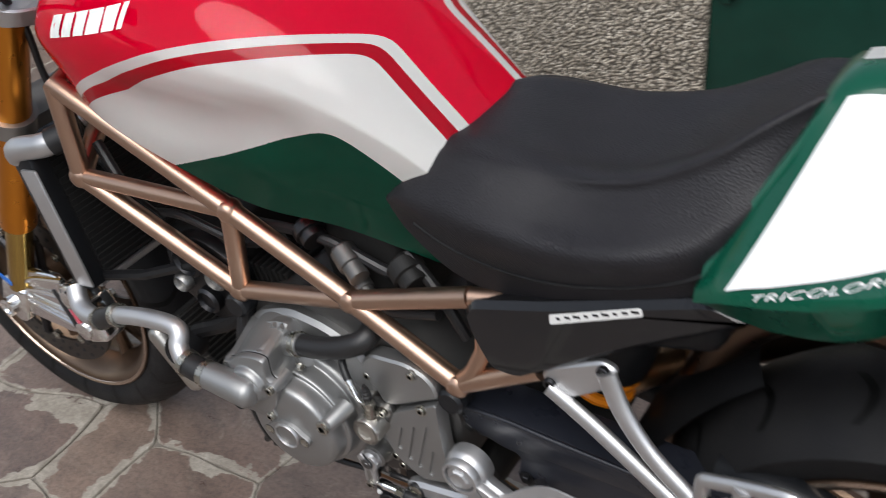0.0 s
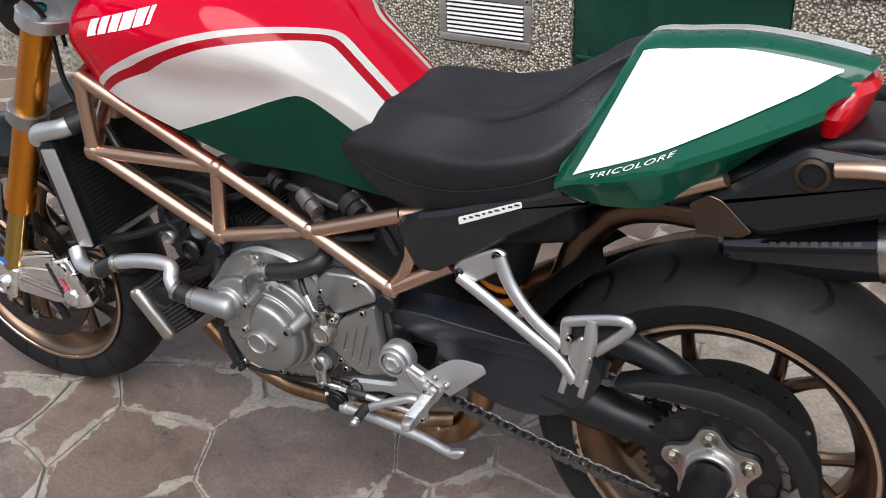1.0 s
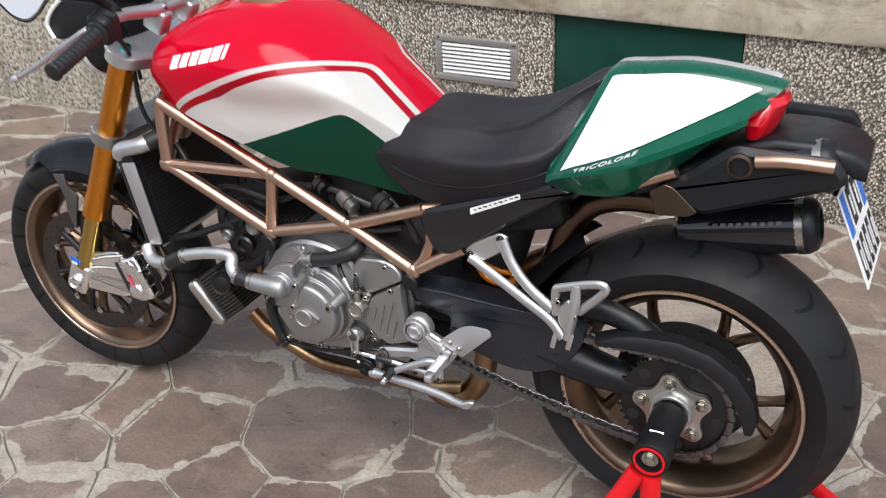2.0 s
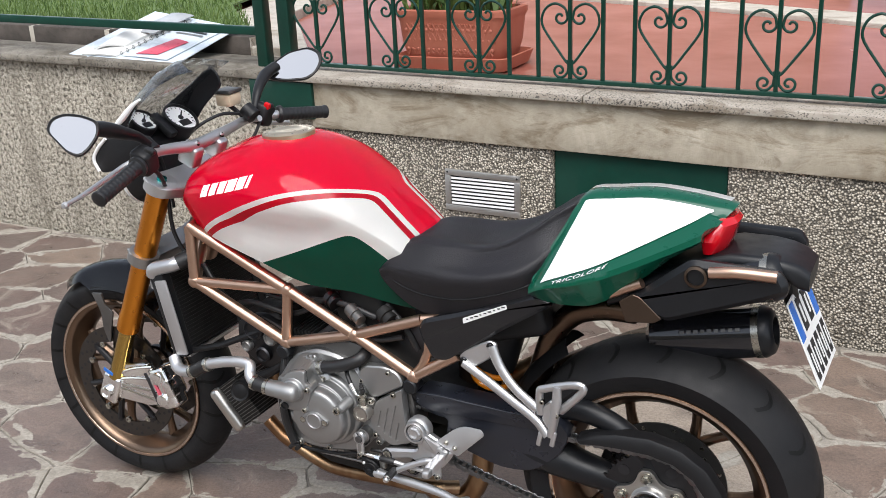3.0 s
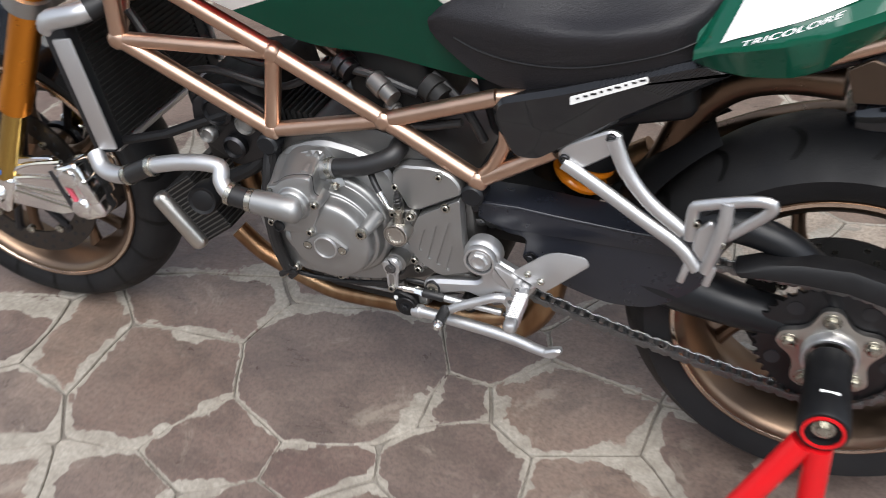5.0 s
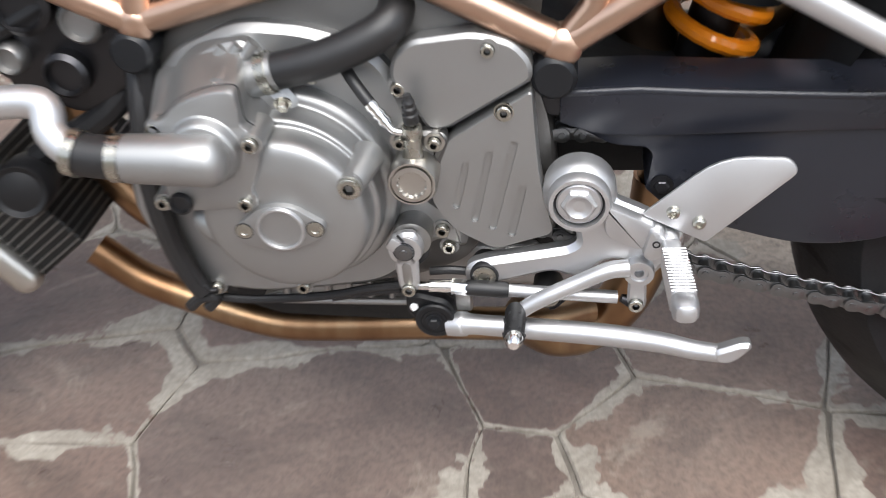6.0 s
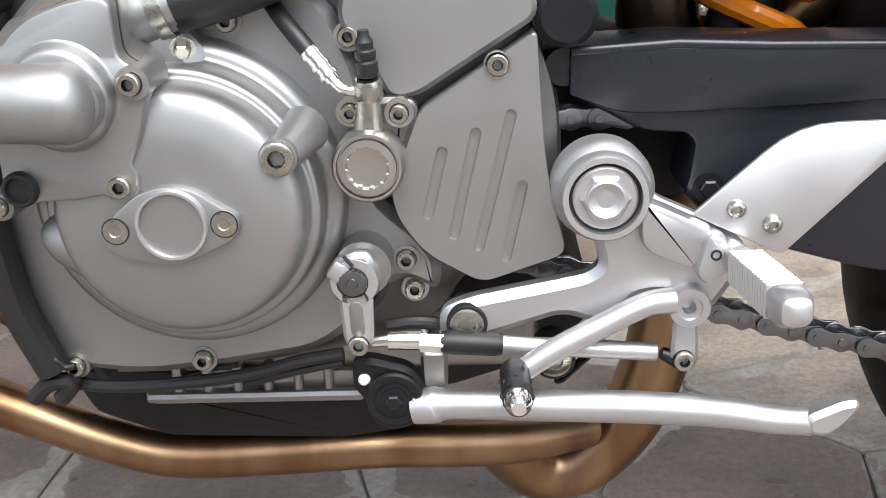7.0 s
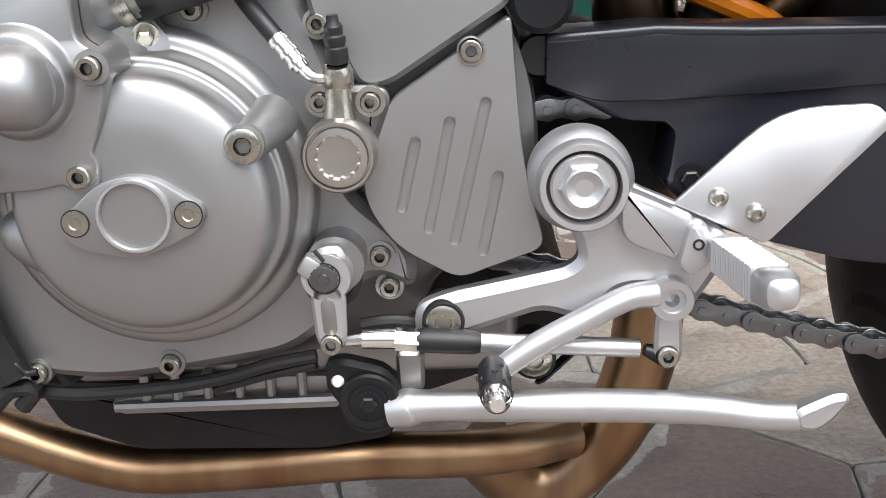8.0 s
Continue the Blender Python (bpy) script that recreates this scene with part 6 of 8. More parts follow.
# crankcase: its dark metal paints in the shade between the covers
bm = bmesh.new()
plate(bm, [(-0.1776, 0.4176), (-0.1762, 0.3584), (-0.1541, 0.3099), (-0.1225, 0.2879), (-0.0737, 0.2811), (0.0043, 0.2832), (0.0683, 0.2940), (0.1179, 0.3143), (0.1330, 0.3426), (0.1937, 0.3577), (0.1922, 0.4508), (0.1776, 0.4948), (0.1362, 0.5353), (0.0950, 0.5574), (0.0357, 0.5717), (-0.0564, 0.5676), (-0.1192, 0.5296)], -0.118, 0.118, 0.008, 0.02)
part("crankcase", bm, M_CASE, engine)
bm = bmesh.new()
plate(bm, [(-0.1731, 0.3762), (-0.1534, 0.3203), (-0.1295, 0.2991), (-0.1068, 0.2893), (-0.0691, 0.2849), (-0.0234, 0.2896), (0.0429, 0.2994), (0.0719, 0.3208), (0.0923, 0.3482), (0.1180, 0.3350), (0.1209, 0.3575), (0.1088, 0.3751), (0.0813, 0.3996), (0.0831, 0.4636), (0.0628, 0.5157), (0.0105, 0.5384), (-0.0495, 0.5442), (-0.1095, 0.5178), (-0.1640, 0.4362)], -0.112, -0.134, 0.006, 0.02)
part("cover_flange", bm, M_COVER, engine)
# sump with ribs
bm = bmesh.new()
block(bm, (0.30, 0.17, 0.05), Matrix.Translation((0.03, 0.0, 0.285)), 0.012, 3)
part("sump", bm, M_CAST, engine)
rib_a, rib_b = (-0.0842, -0.0950, 0.2500), (0.0621, -0.0950, 0.2508)
bm = bmesh.new()
tube(bm, [rib_a, rib_b], 0.004, 8)
part("sump_rail", bm, M_CAST, engine)
for i in range(7):
    t = 0.14 + 0.14 * i
    q = Vector(rib_a).lerp(Vector(rib_b), t)
    bm = bmesh.new()
    block(bm, (0.006, 0.014, 0.022), Matrix.Translation(q + Vector((0, 0.006, 0.011))), 0.0015, 1)
    part("rib", bm, M_CAST, engine)
bm = bmesh.new()
plate(bm, [(-0.0897, 0.2498), (-0.0833, 0.2414), (0.0608, 0.2415), (0.0626, 0.2645), (-0.0369, 0.2669)], -0.090, -0.08, 0.002, 0.003)
part("sump_side", bm, M_CAST, engine)

# alternator cover: stepped dome
AC = (-0.0251, 0.4029)
bm = bmesh.new()
dome(bm, AC, [(0.0927, -0.1280, 0.0, 0.0), (0.0920, -0.1390, 0.0012, 0.0009), (0.0900, -0.1450, 0.0016, 0.0012), (0.0862, -0.1482, 0.0019, 0.0014), (0.0812, -0.1496, 0.0026, 0.0018), (0.0790, -0.1530, 0.0034, 0.0022), (0.0778, -0.1620, 0.0046, 0.0028), (0.0768, -0.1700, 0.0058, 0.0032), (0.0748, -0.1728, 0.0064, 0.0035), (0.0712, -0.1738, 0.0072, 0.0039), (0.0694, -0.1775, 0.0080, 0.0044), (0.0680, -0.1880, 0.0094, 0.0053), (0.0656, -0.1950, 0.0104, 0.0060), (0.0610, -0.1990, 0.0109, 0.0063), (0.0500, -0.2022, 0.0112, 0.0065), (0.0359, -0.2042, 0.0113, 0.0066), (0.0030, -0.2050, 0.0113, 0.0066)], seg=96)
tube(bm, [(-0.0200, -0.1740, 0.3790), (-0.0550, -0.1750, 0.3860), (-0.0790, -0.1740, 0.3910), (-0.0910, -0.1720, 0.3940), (-0.0980, -0.1690, 0.3960)], [0.030, 0.0245, 0.0185, 0.0125, 0.004], 28, 5)
part("alternator_cover", bm, M_COVER, engine, "satin grey stepped alternator cover")
# boss with its bolt
bm = bmesh.new()
tube(bm, [(0.0500, -0.1600, 0.4450), (0.0480, -0.1760, 0.4430), (0.0455, -0.1880, 0.4408), (0.0433, -0.1940, 0.4396)], [0.0135, 0.0116, 0.0105, 0.0101], 24, 4)
tube(bm, [(0.0428, -0.1900, 0.4396), (0.0427, -0.1945, 0.4397), (0.0427, -0.2010, 0.4397)], [0.0103, 0.0103, 0.0101], 24)
part("boss", bm, M_COVER, engine)
bm = bmesh.new()
socket_bolt(bm, (0.0427, -0.2008, 0.4397), (0, -1, 0), 0.0088, 0.0042)
part("bolt", bm, M_STEEL, engine)
# inspection cap
bm = bmesh.new()
plate(bm, [(-0.0517, 0.4062, 0.0040), (-0.0498, 0.3964, 0.0040), (-0.0420, 0.3910, 0.0060), (-0.0267, 0.3874, 0.0200), (-0.0140, 0.3854, 0.0200), (0.0012, 0.3911, 0.0200), (0.0170, 0.3987, 0.0040), (0.0218, 0.4053, 0.0040), (0.0214, 0.4120, 0.0040), (0.0130, 0.4172, 0.0100), (-0.0012, 0.4273, 0.0200), (-0.0164, 0.4291, 0.0200), (-0.0311, 0.4248, 0.0200), (-0.0449, 0.4130, 0.0060)], -0.2105, -0.2015, 0.0015, 0.004)
cap = part("inspection_cap", bm, M_COVER, engine)
c = (-0.0129, 0.4087)
bm = bmesh.new()
ring_lathe(bm, [(0.0168, 0), (0.0190, 0), (0.0190, 0.0035), (0.0184, 0.0045), (0.0170, 0.0045), (0.0165, 0.003)], (c[0], -0.2095, c[1]), (0, -1, 0), 40)
part("cap_ring", bm, M_ALU, engine)
bm = bmesh.new()
lathe(bm, [(0.0165, 0), (0.0165, 0.0012), (0.0001, 0.0014)], (c[0], -0.2102, c[1]), (0, -1, 0), 32)
part("cap_disc", bm, M_COVER, engine)
for q in ((-0.0433, -0.2105, 0.4057), (0.0139, -0.2105, 0.4080)):
    bm = bmesh.new()
    lathe(bm, [(0.0066, 0), (0.0066, 0.0006), (0.0032, 0.0012), (0.0026, 0.0007), (0.0001, 0.0007)], q, (0, -1, 0), 20)
    part("countersunk_screw", bm, M_STEEL, engine)
    # black ring painting the shade in the screw's recess
    bm = bmesh.new()
    ring_lathe(bm, [(0.0064, 0), (0.0073, 0), (0.0073, 0.0004), (0.0064, 0.0004)], q, (0, -1, 0), 24)
    part("screw_recess", bm, M_INK_SHADE, engine)

# pump cover and elbow
PUMP = [(-0.0404, 0.5255, 0.010), (-0.0295, 0.5245, 0.006), (-0.0298, 0.5052, 0.010), (-0.0292, 0.4955, 0.006), (-0.0190, 0.4885, 0.008), (-0.0140, 0.4797, 0.008), (-0.0185, 0.4728, 0.005), (-0.0201, 0.4640, 0.010), (-0.0242, 0.4512, 0.015), (-0.0305, 0.4385, 0.004), (-0.0265, 0.4320, 0.006), (-0.0300, 0.4215, 0.008), (-0.0407, 0.4180, 0.008), (-0.0478, 0.4232, 0.004), (-0.0599, 0.4205, 0.015), (-0.0751, 0.4200, 0.012), (-0.0838, 0.4195, 0.006), (-0.0940, 0.4175, 0.008), (-0.1015, 0.4260, 0.008), (-0.1010, 0.4444, 0.020), (-0.1040, 0.4700, 0.020), (-0.1090, 0.4880, 0.008), (-0.1030, 0.4985, 0.008), (-0.0896, 0.5018, 0.008), (-0.0815, 0.5107, 0.015), (-0.0709, 0.5172, 0.015), (-0.0544, 0.5231, 0.015)]


def drafted(bm, outline, rows, r=0.006):
    """A casting whose outline grows and drifts with depth: rows of (y, scale, dx, dz)."""
    o = round_poly(outline, r, 4)
    c = sum(o, Vector((0, 0))) / len(o)
    skin(bm, [[Vector((c.x + (q.x - c.x) * k + dx, y, c.y + (q.y - c.y) * k + dz)) for q in o] for y, k, dx, dz in rows])
    return bm


bm = bmesh.new()
drafted(bm, PUMP, [(-0.2075, 0.925, 0, 0), (-0.2068, 0.950, 0, 0), (-0.2045, 0.970, 0, 0), (-0.2010, 0.978, 0, 0), (-0.1975, 0.980, 0, 0)])
part("pump_cover", bm, M_COVER, engine, "lobed satin grey water pump cover")
bm = bmesh.new()
drafted(bm, PUMP, [(-0.1980, 0.9845, 0, 0), (-0.1962, 0.9845, 0, 0)])
part("gasket", bm, M_INK_SHADE, engine)
bm = bmesh.new()
drafted(bm, PUMP, [(-0.1968, 0.970, 0, 0), (-0.1960, 0.985, 0, 0), (-0.1930, 0.995, -0.0005, 0), (-0.1750, 1.00, -0.005, 0.001), (-0.1500, 1.03, -0.010, 0.004), (-0.1300, 1.06, -0.013, 0.006)])
part("pump_housing", bm, M_COVER, engine)
bm = bmesh.new()
dome(bm, (-0.0605, 0.4757), [(0.0300, -0.2055, 0, 0), (0.0288, -0.2072, 0, 0), (0.0272, -0.2088, 0, 0), (0.0262, -0.2125, 0, 0), (0.0245, -0.2160, 0, 0), (0.0205, -0.2178, 0, 0), (0.0030, -0.2182, 0, 0)])
part("pump_pad", bm, M_COVER, engine)
bm = bmesh.new()
e0, e1 = Vector((-0.1165, -0.222, 0.4768)), Vector((-0.0520, -0.222, 0.4750))
d = (e1 - e0)
tube(bm, [e0, e0 + d * 0.3, e0 + d * 0.7, e1, e1 + d * 0.10, e1 + d * 0.17, e1 + d * 0.20], [0.0185, 0.0190, 0.0195, 0.0200, 0.0178, 0.0120, 0.003], 28)
tube(bm, [e1 - d * 0.05 + Vector((0, 0.034, 0)), e1 - d * 0.05 + Vector((0, 0.02, 0)), e1 - d * 0.05], [0.027, 0.0225, 0.018], 28)
part("pump_elbow", bm, M_COVER, engine, "smooth grey water pump elbow")
# seam bosses along the pump cover
for at_, r in (((-0.0240, -0.2070, 0.4815), 0.0086), ((-0.0375, -0.2040, 0.4287), 0.0086), ((-0.0977, -0.2000, 0.4911), 0.0080), ((-0.0471, -0.1880, 0.5181), 0.0080), ((-0.1190, -0.1750, 0.4110), 0.0080)):
    bm = bmesh.new()
    lathe(bm, [(r * 1.15, -0.030), (r * 1.05, 0.001), (r * 0.98, 0.003), (0.0001, 0.003)], at_, (0.05, -1, 0), 24)
    part("bolt_boss", bm, M_COVER, engine)
    bm = bmesh.new()
    socket_bolt(bm, (at_[0] - 0.0008, at_[1] - 0.003, at_[2]), (0, -1, 0), 0.0058, 0.0045)
    part("bolt", bm, M_STEEL, engine)
bm = bmesh.new()
lathe(bm, [(0.0098, -0.02), (0.0095, 0.004), (0.0084, 0.006), (0.0070, 0.006), (0.0062, 0.003), (0.0001, 0.003)], (-0.0900, -0.2060, 0.4292), (0, -1, 0), 24)
part("drain_plug", bm, M_RUBBER, engine)
# upper casting left of the hose
bm = bmesh.new()
plate(bm, [(-0.1336, 0.4518), (-0.1128, 0.4920), (-0.0854, 0.5204), (-0.0578, 0.5339), (-0.0372, 0.5372), (-0.0282, 0.5265), (-0.0126, 0.5007), (0.0023, 0.4813), (-0.0199, 0.4566), (-0.0592, 0.4465), (-0.1020, 0.4465)], -0.128, -0.158, 0.010, 0.012)
part("upper_casting", bm, M_COVER, engine)
for i in range(3):
    a, b = Vector((-0.1095, -0.1580, 0.4638)), Vector((-0.0530, -0.1520, 0.5324))
    off = Vector((0.012 * i, 0, 0.002 * i))
    bm = bmesh.new()
    tube(bm, [a + off, b + off], 0.0045, 8)
    part("casting_rib", bm, M_COVER, engine)
for at_ in ((0.0076, -0.1360, 0.5018), (0.0747, -0.1380, 0.4915), (-0.1117, -0.1350, 0.2936), (-0.0304, -0.1350, 0.2965), (0.0995, -0.1360, 0.3596), (0.1032, -0.1300, 0.3387)):
    bm = bmesh.new()
    lathe(bm, [(0.0085, -0.008), (0.0085, 0.0), (0.0001, 0.0)], at_, (0, -1, 0), 18)
    part("bolt_seat", bm, M_COVER, engine)
    bm = bmesh.new()
    socket_bolt(bm, at_, (0, -1, 0), 0.0058, 0.0055)
    part("bolt", bm, M_STEEL, engine)
for at_ in ((0.1456, -0.1440, 0.5240),):
    bm = bmesh.new()
    lathe(bm, [(0.0085, -0.008), (0.0085, 0.0), (0.0001, 0.0)], at_, (0, -1, 0), 18)
    part("bolt_seat", bm, M_COVER, engine)
    bm = bmesh.new()
    socket_bolt(bm, at_, (0, -1, 0), 0.0052, 0.004)
    part("bolt", bm, M_STEEL, engine)
# upper gear cover above the sprocket cover
bm = bmesh.new()
plate(bm, [(0.0690, 0.5000), (0.0720, 0.5180), (0.0860, 0.5310), (0.1366, 0.5370), (0.1640, 0.5290), (0.1770, 0.5140), (0.1790, 0.4985), (0.1113, 0.4573), (0.0953, 0.4560), (0.0860, 0.4760)], -0.120, -0.143, 0.003, 0.012)
part("upper_cover", bm, M_COVER, engine)
bm = bmesh.new()
tube(bm, [(-0.0198, -0.1500, 0.5112), (0.0169, -0.1500, 0.5199), (0.0522, -0.1450, 0.5322), (0.0730, -0.1350, 0.5432), (0.0760, -0.1100, 0.5509)], 0.0145, 18, 5)
part("breather_hose", bm, M_RUBBER, engine, "black rubber hose")
bm = bmesh.new()
a, b = Vector((-0.0278, -0.1510, 0.5098)), Vector((-0.0147, -0.1510, 0.5134))
ring_lathe(bm, [(0.0140, -0.004), (0.0168, -0.004), (0.0168, 0.004), (0.0140, 0.004)], a.lerp(b, 0.4), b - a, 22)
hex_bolt(bm, (-0.0100, -0.1650, 0.4929), (0.2, -1, -0.5), 0.0046, 0.006)
part("hose_clip", bm, M_STEEL, engine)
bm = bmesh.new()
tube(bm, [a + (a - b) * 1.2, b], [0.017, 0.0145], 18)
part("hose_spigot", bm, M_COVER, engine)

# clutch slave cylinder
SC = (0.0847, -0.1600, 0.4255)
bm = bmesh.new()
r0 = 0.0199
lathe(bm, [(r0 * 0.96, -0.045), (r0 * 0.98, -0.01), (r0, 0.0), (r0, 0.010), (r0 * 0.93, 0.013), (r0 * 0.86, 0.013), (r0 * 0.84, 0.0105), (r0 * 0.80, 0.0105), (r0 * 0.78, 0.0135), (r0 * 0.60, 0.0140), (r0 * 0.56, 0.0110), (r0 * 0.45, 0.0106), (0.0001, 0.0108)], SC, (0, -1, 0), 44, cap=False)
m = axis_m(SC, (0, -1, 0))
for k in range(12):
    a = k * math.pi / 6 + 0.13
    lathe(bm, [(r0 * 0.075, 0.0100), (r0 * 0.075, 0.0136), (r0 * 0.05, 0.0139), (0.0001, 0.0139)], m @ Vector((r0 * 0.585 * math.cos(a), r0 * 0.585 * math.sin(a), 0)), (0, -1, 0), 10)
part("slave_cylinder", bm, M_SLAVE, engine, "bright clutch slave cylinder with twelve-point recess")
bm = bmesh.new()
tube(bm, [(0.0854, -0.1600, 0.4392), (0.0858, -0.1600, 0.4512), (0.0860, -0.1600, 0.4616)], [0.0095, 0.0072, 0.0068], 18)
lathe(bm, [(0.0062, -0.0075), (0.0082, -0.004), (0.0082, 0.003), (0.0064, 0.0065)], (0.0863, -0.1600, 0.4657), (0, -0.3, 1), 20)
part("banjo_neck", bm, M_STEEL, engine)
bm = bmesh.new()
lathe(bm, [(0.0055, 0.0), (0.0062, 0.002), (0.0062, 0.008), (0.0050, 0.009), (0.0058, 0.011), (0.0058, 0.014), (0.0046, 0.015), (0.0050, 0.019), (0.0032, 0.022), (0.0030, 0.025)], (0.0866, -0.1600, 0.4727), (-0.03, -0.1, 1), 18)
part("bleed_cap", bm, M_RUBBER, engine, "black rubber bleed nipple cap")
for q in ((0.0745, -0.1520, 0.4516), (0.1014, -0.1520, 0.4504)):
    bm = bmesh.new()
    lathe(bm, [(0.0082, -0.02), (0.0082, -0.001), (0.0001, -0.001)], q, (0, -1, 0), 18)
    part("slave_lug", bm, M_SLAVE, engine)
    bm = bmesh.new()
    socket_bolt(bm, q, (0, -1, 0), 0.0052, 0.005)
    part("bolt", bm, M_STEEL, engine)
bm = bmesh.new()
plate(bm, [(0.0679, 0.4561), (0.0971, 0.4593), (0.1105, 0.4563), (0.1115, 0.4481), (0.1023, 0.4253), (0.0984, 0.4129), (0.0838, 0.4447), (0.0685, 0.4454)], -0.136, -0.150, 0.003, 0.006)
part("slave_flange", bm, M_CASE, engine)
bm = bmesh.new()
tube(bm, [(0.0231, -0.1200, 0.5230), (0.0365, -0.1400, 0.5072), (0.0470, -0.1500, 0.4958), (0.0553, -0.1550, 0.4863)], 0.0050, 14, 5)
part("clutch_line", bm, M_RUBBER, engine)
bm = bmesh.new()
tube(bm, [(0.0548, -0.1550, 0.4869), (0.0638, -0.1580, 0.4761), (0.0683, -0.1600, 0.4706)], [0.0050, 0.0047, 0.0042], 16)
tube(bm, [(0.0678, -0.1600, 0.4712), (0.0730, -0.1620, 0.4665), (0.0789, -0.1620, 0.4657), (0.0839, -0.1600, 0.4658)], 0.0030, 12, 4)
for q in (0.15, 0.5, 0.8):
    g = Vector((0.0548, -0.1550, 0.4869)).lerp(Vector((0.0683, -0.1600, 0.4706)), q)
    ring_lathe(bm, [(0.004, -0.0012), (0.0056, -0.0012), (0.0056, 0.0012), (0.004, 0.0012)], g, Vector((0.0683, -0.1600, 0.4706)) - Vector((0.0548, -0.1550, 0.4869)), 16)
part("line_fitting", bm, M_POLISHED, engine)

# sprocket cover with four slots
outline = [(0.1115, 0.4501, 0.0060), (0.1779, 0.4922, 0.0050), (0.1795, 0.4615, 0.0200), (0.1822, 0.4123, 0.0200), (0.1937, 0.3640, 0.0080), (0.1442, 0.3472, 0.0080), (0.1110, 0.3667, 0.0200), (0.0966, 0.3886, 0.0200), (0.0932, 0.4065, 0.0200), (0.1006, 0.4236, 0.0200)]
slots = [capsule(a, b, 0.0032) for a, b in (((0.1239, 0.4267), (0.1144, 0.3902)), ((0.1432, 0.4370), (0.1288, 0.3775)), ((0.1630, 0.4466), (0.1430, 0.3700)), ((0.1684, 0.4059), (0.1585, 0.3634)))]
bm = bmesh.new()
plate_with_slots(bm, outline, slots, -0.147, -0.125, 0.0028)
part("sprocket_cover", bm, M_COVER, engine, "satin grey sprocket cover with four slots", sharp=25)
bm = bmesh.new()
socket_bolt(bm, (0.1562, -0.1470, 0.4745), (0, -1, 0), 0.0058, 0.004)
lathe(bm, [(0.0078, -0.002), (0.0078, 0.0006), (0.0068, 0.0008)], (0.1562, -0.1470, 0.4745), (0, -1, 0), 20, cap=False)
part("bolt", bm, M_STEEL, engine)

# upper parts: heads, belt covers and throttle bodies under the tank
# black filler blocks that stop light showing through below tank and seat
bm = bmesh.new()
block(bm, (0.46, 0.17, 0.16), Matrix.Translation((-0.10, 0, 0.765)) @ pose(0, 0, 0, 0, 14, 0), 0.03, 3)
part("airbox", bm, M_BLACK, bike)
bm = bmesh.new()
block(bm, (0.30, 0.16, 0.12), Matrix.Translation((0.33, 0, 0.655)) @ pose(0, 0, 0, 0, -16, 0), 0.02, 3)
part("battery_box", bm, M_BLACK, bike)
head = thing("cylinder_head", "", "")
head.parent = bike
bm = bmesh.new()
block(bm, (0.14, 0.20, 0.13), Matrix.Translation((-0.215, 0, 0.525)) @ pose(0, 0, 0, 0, -14, 0), 0.015, 3)
part("front_head", bm, M_ENGINE_DARK, head)
bm = bmesh.new()
block(bm, (0.13, 0.18, 0.20), Matrix.Translation((0.045, 0, 0.655)) @ pose(0, 0, 0, 0, -12, 0), 0.015, 3)
part("rear_head", bm, M_ENGINE_DARK, head)
bm = bmesh.new()
plate(bm, [(-0.275, 0.50, 0.02), (-0.20, 0.455, 0.02), (-0.13, 0.50, 0.02), (-0.135, 0.57, 0.02), (-0.21, 0.60, 0.03), (-0.275, 0.57, 0.02)], -0.118, -0.09, 0.006, 0.02)
part("belt_cover", bm, M_DARK_STEEL, head)
for cx, cz, r in ((-0.222, 0.560, 0.026), (-0.175, 0.545, 0.018), (-0.20, 0.50, 0.020), (-0.245, 0.515, 0.014)):
    bm = bmesh.new()
    lathe(bm, [(r, 0), (r, 0.014), (r * 0.8, 0.018), (r * 0.7, 0.012), (0.0001, 0.012)], (cx, -0.115, cz), (0, -1, 0), 24)
    part("belt_pulley", bm, M_DARK_STEEL if r > 0.019 else M_CAST, head)
for k in range(7):
    bm = bmesh.new()
    block(bm, (0.006, 0.19, 0.12), Matrix.Translation((-0.125 + 0.010 * k, 0, 0.505)) @ pose(0, 0, 0, 0, -14, 0), 0.001, 1)
    part("cooling_fin", bm, M_ENGINE_DARK, head)
rng = random.Random(3)
for k, pts in enumerate(([(-0.30, -0.10, 0.60), (-0.22, -0.115, 0.625), (-0.12, -0.11, 0.61), (-0.05, -0.10, 0.64)], [(-0.25, -0.09, 0.66), (-0.15, -0.10, 0.64), (0.0, -0.105, 0.655), (0.10, -0.10, 0.63)],
                         [(-0.03, -0.11, 0.57), (0.03, -0.12, 0.60), (0.10, -0.115, 0.585), (0.17, -0.11, 0.60)], [(0.12, -0.09, 0.66), (0.17, -0.10, 0.62), (0.20, -0.10, 0.57)], [(-0.36, -0.11, 0.70), (-0.31, -0.12, 0.64), (-0.27, -0.11, 0.60)],
                         [(-0.40, -0.08, 0.80), (-0.41, -0.10, 0.74), (-0.40, -0.09, 0.66), (-0.34, -0.10, 0.63)], [(-0.13, -0.118, 0.53), (-0.135, -0.125, 0.47), (-0.145, -0.12, 0.40), (-0.12, -0.12, 0.33), (-0.10, -0.11, 0.28)])):
    bm = bmesh.new()
    tube(bm, pts, 0.0055 + 0.003 * rng.random() if k < 6 else 0.010, 10, 5)
    part("cable", bm, M_RUBBER, bike)
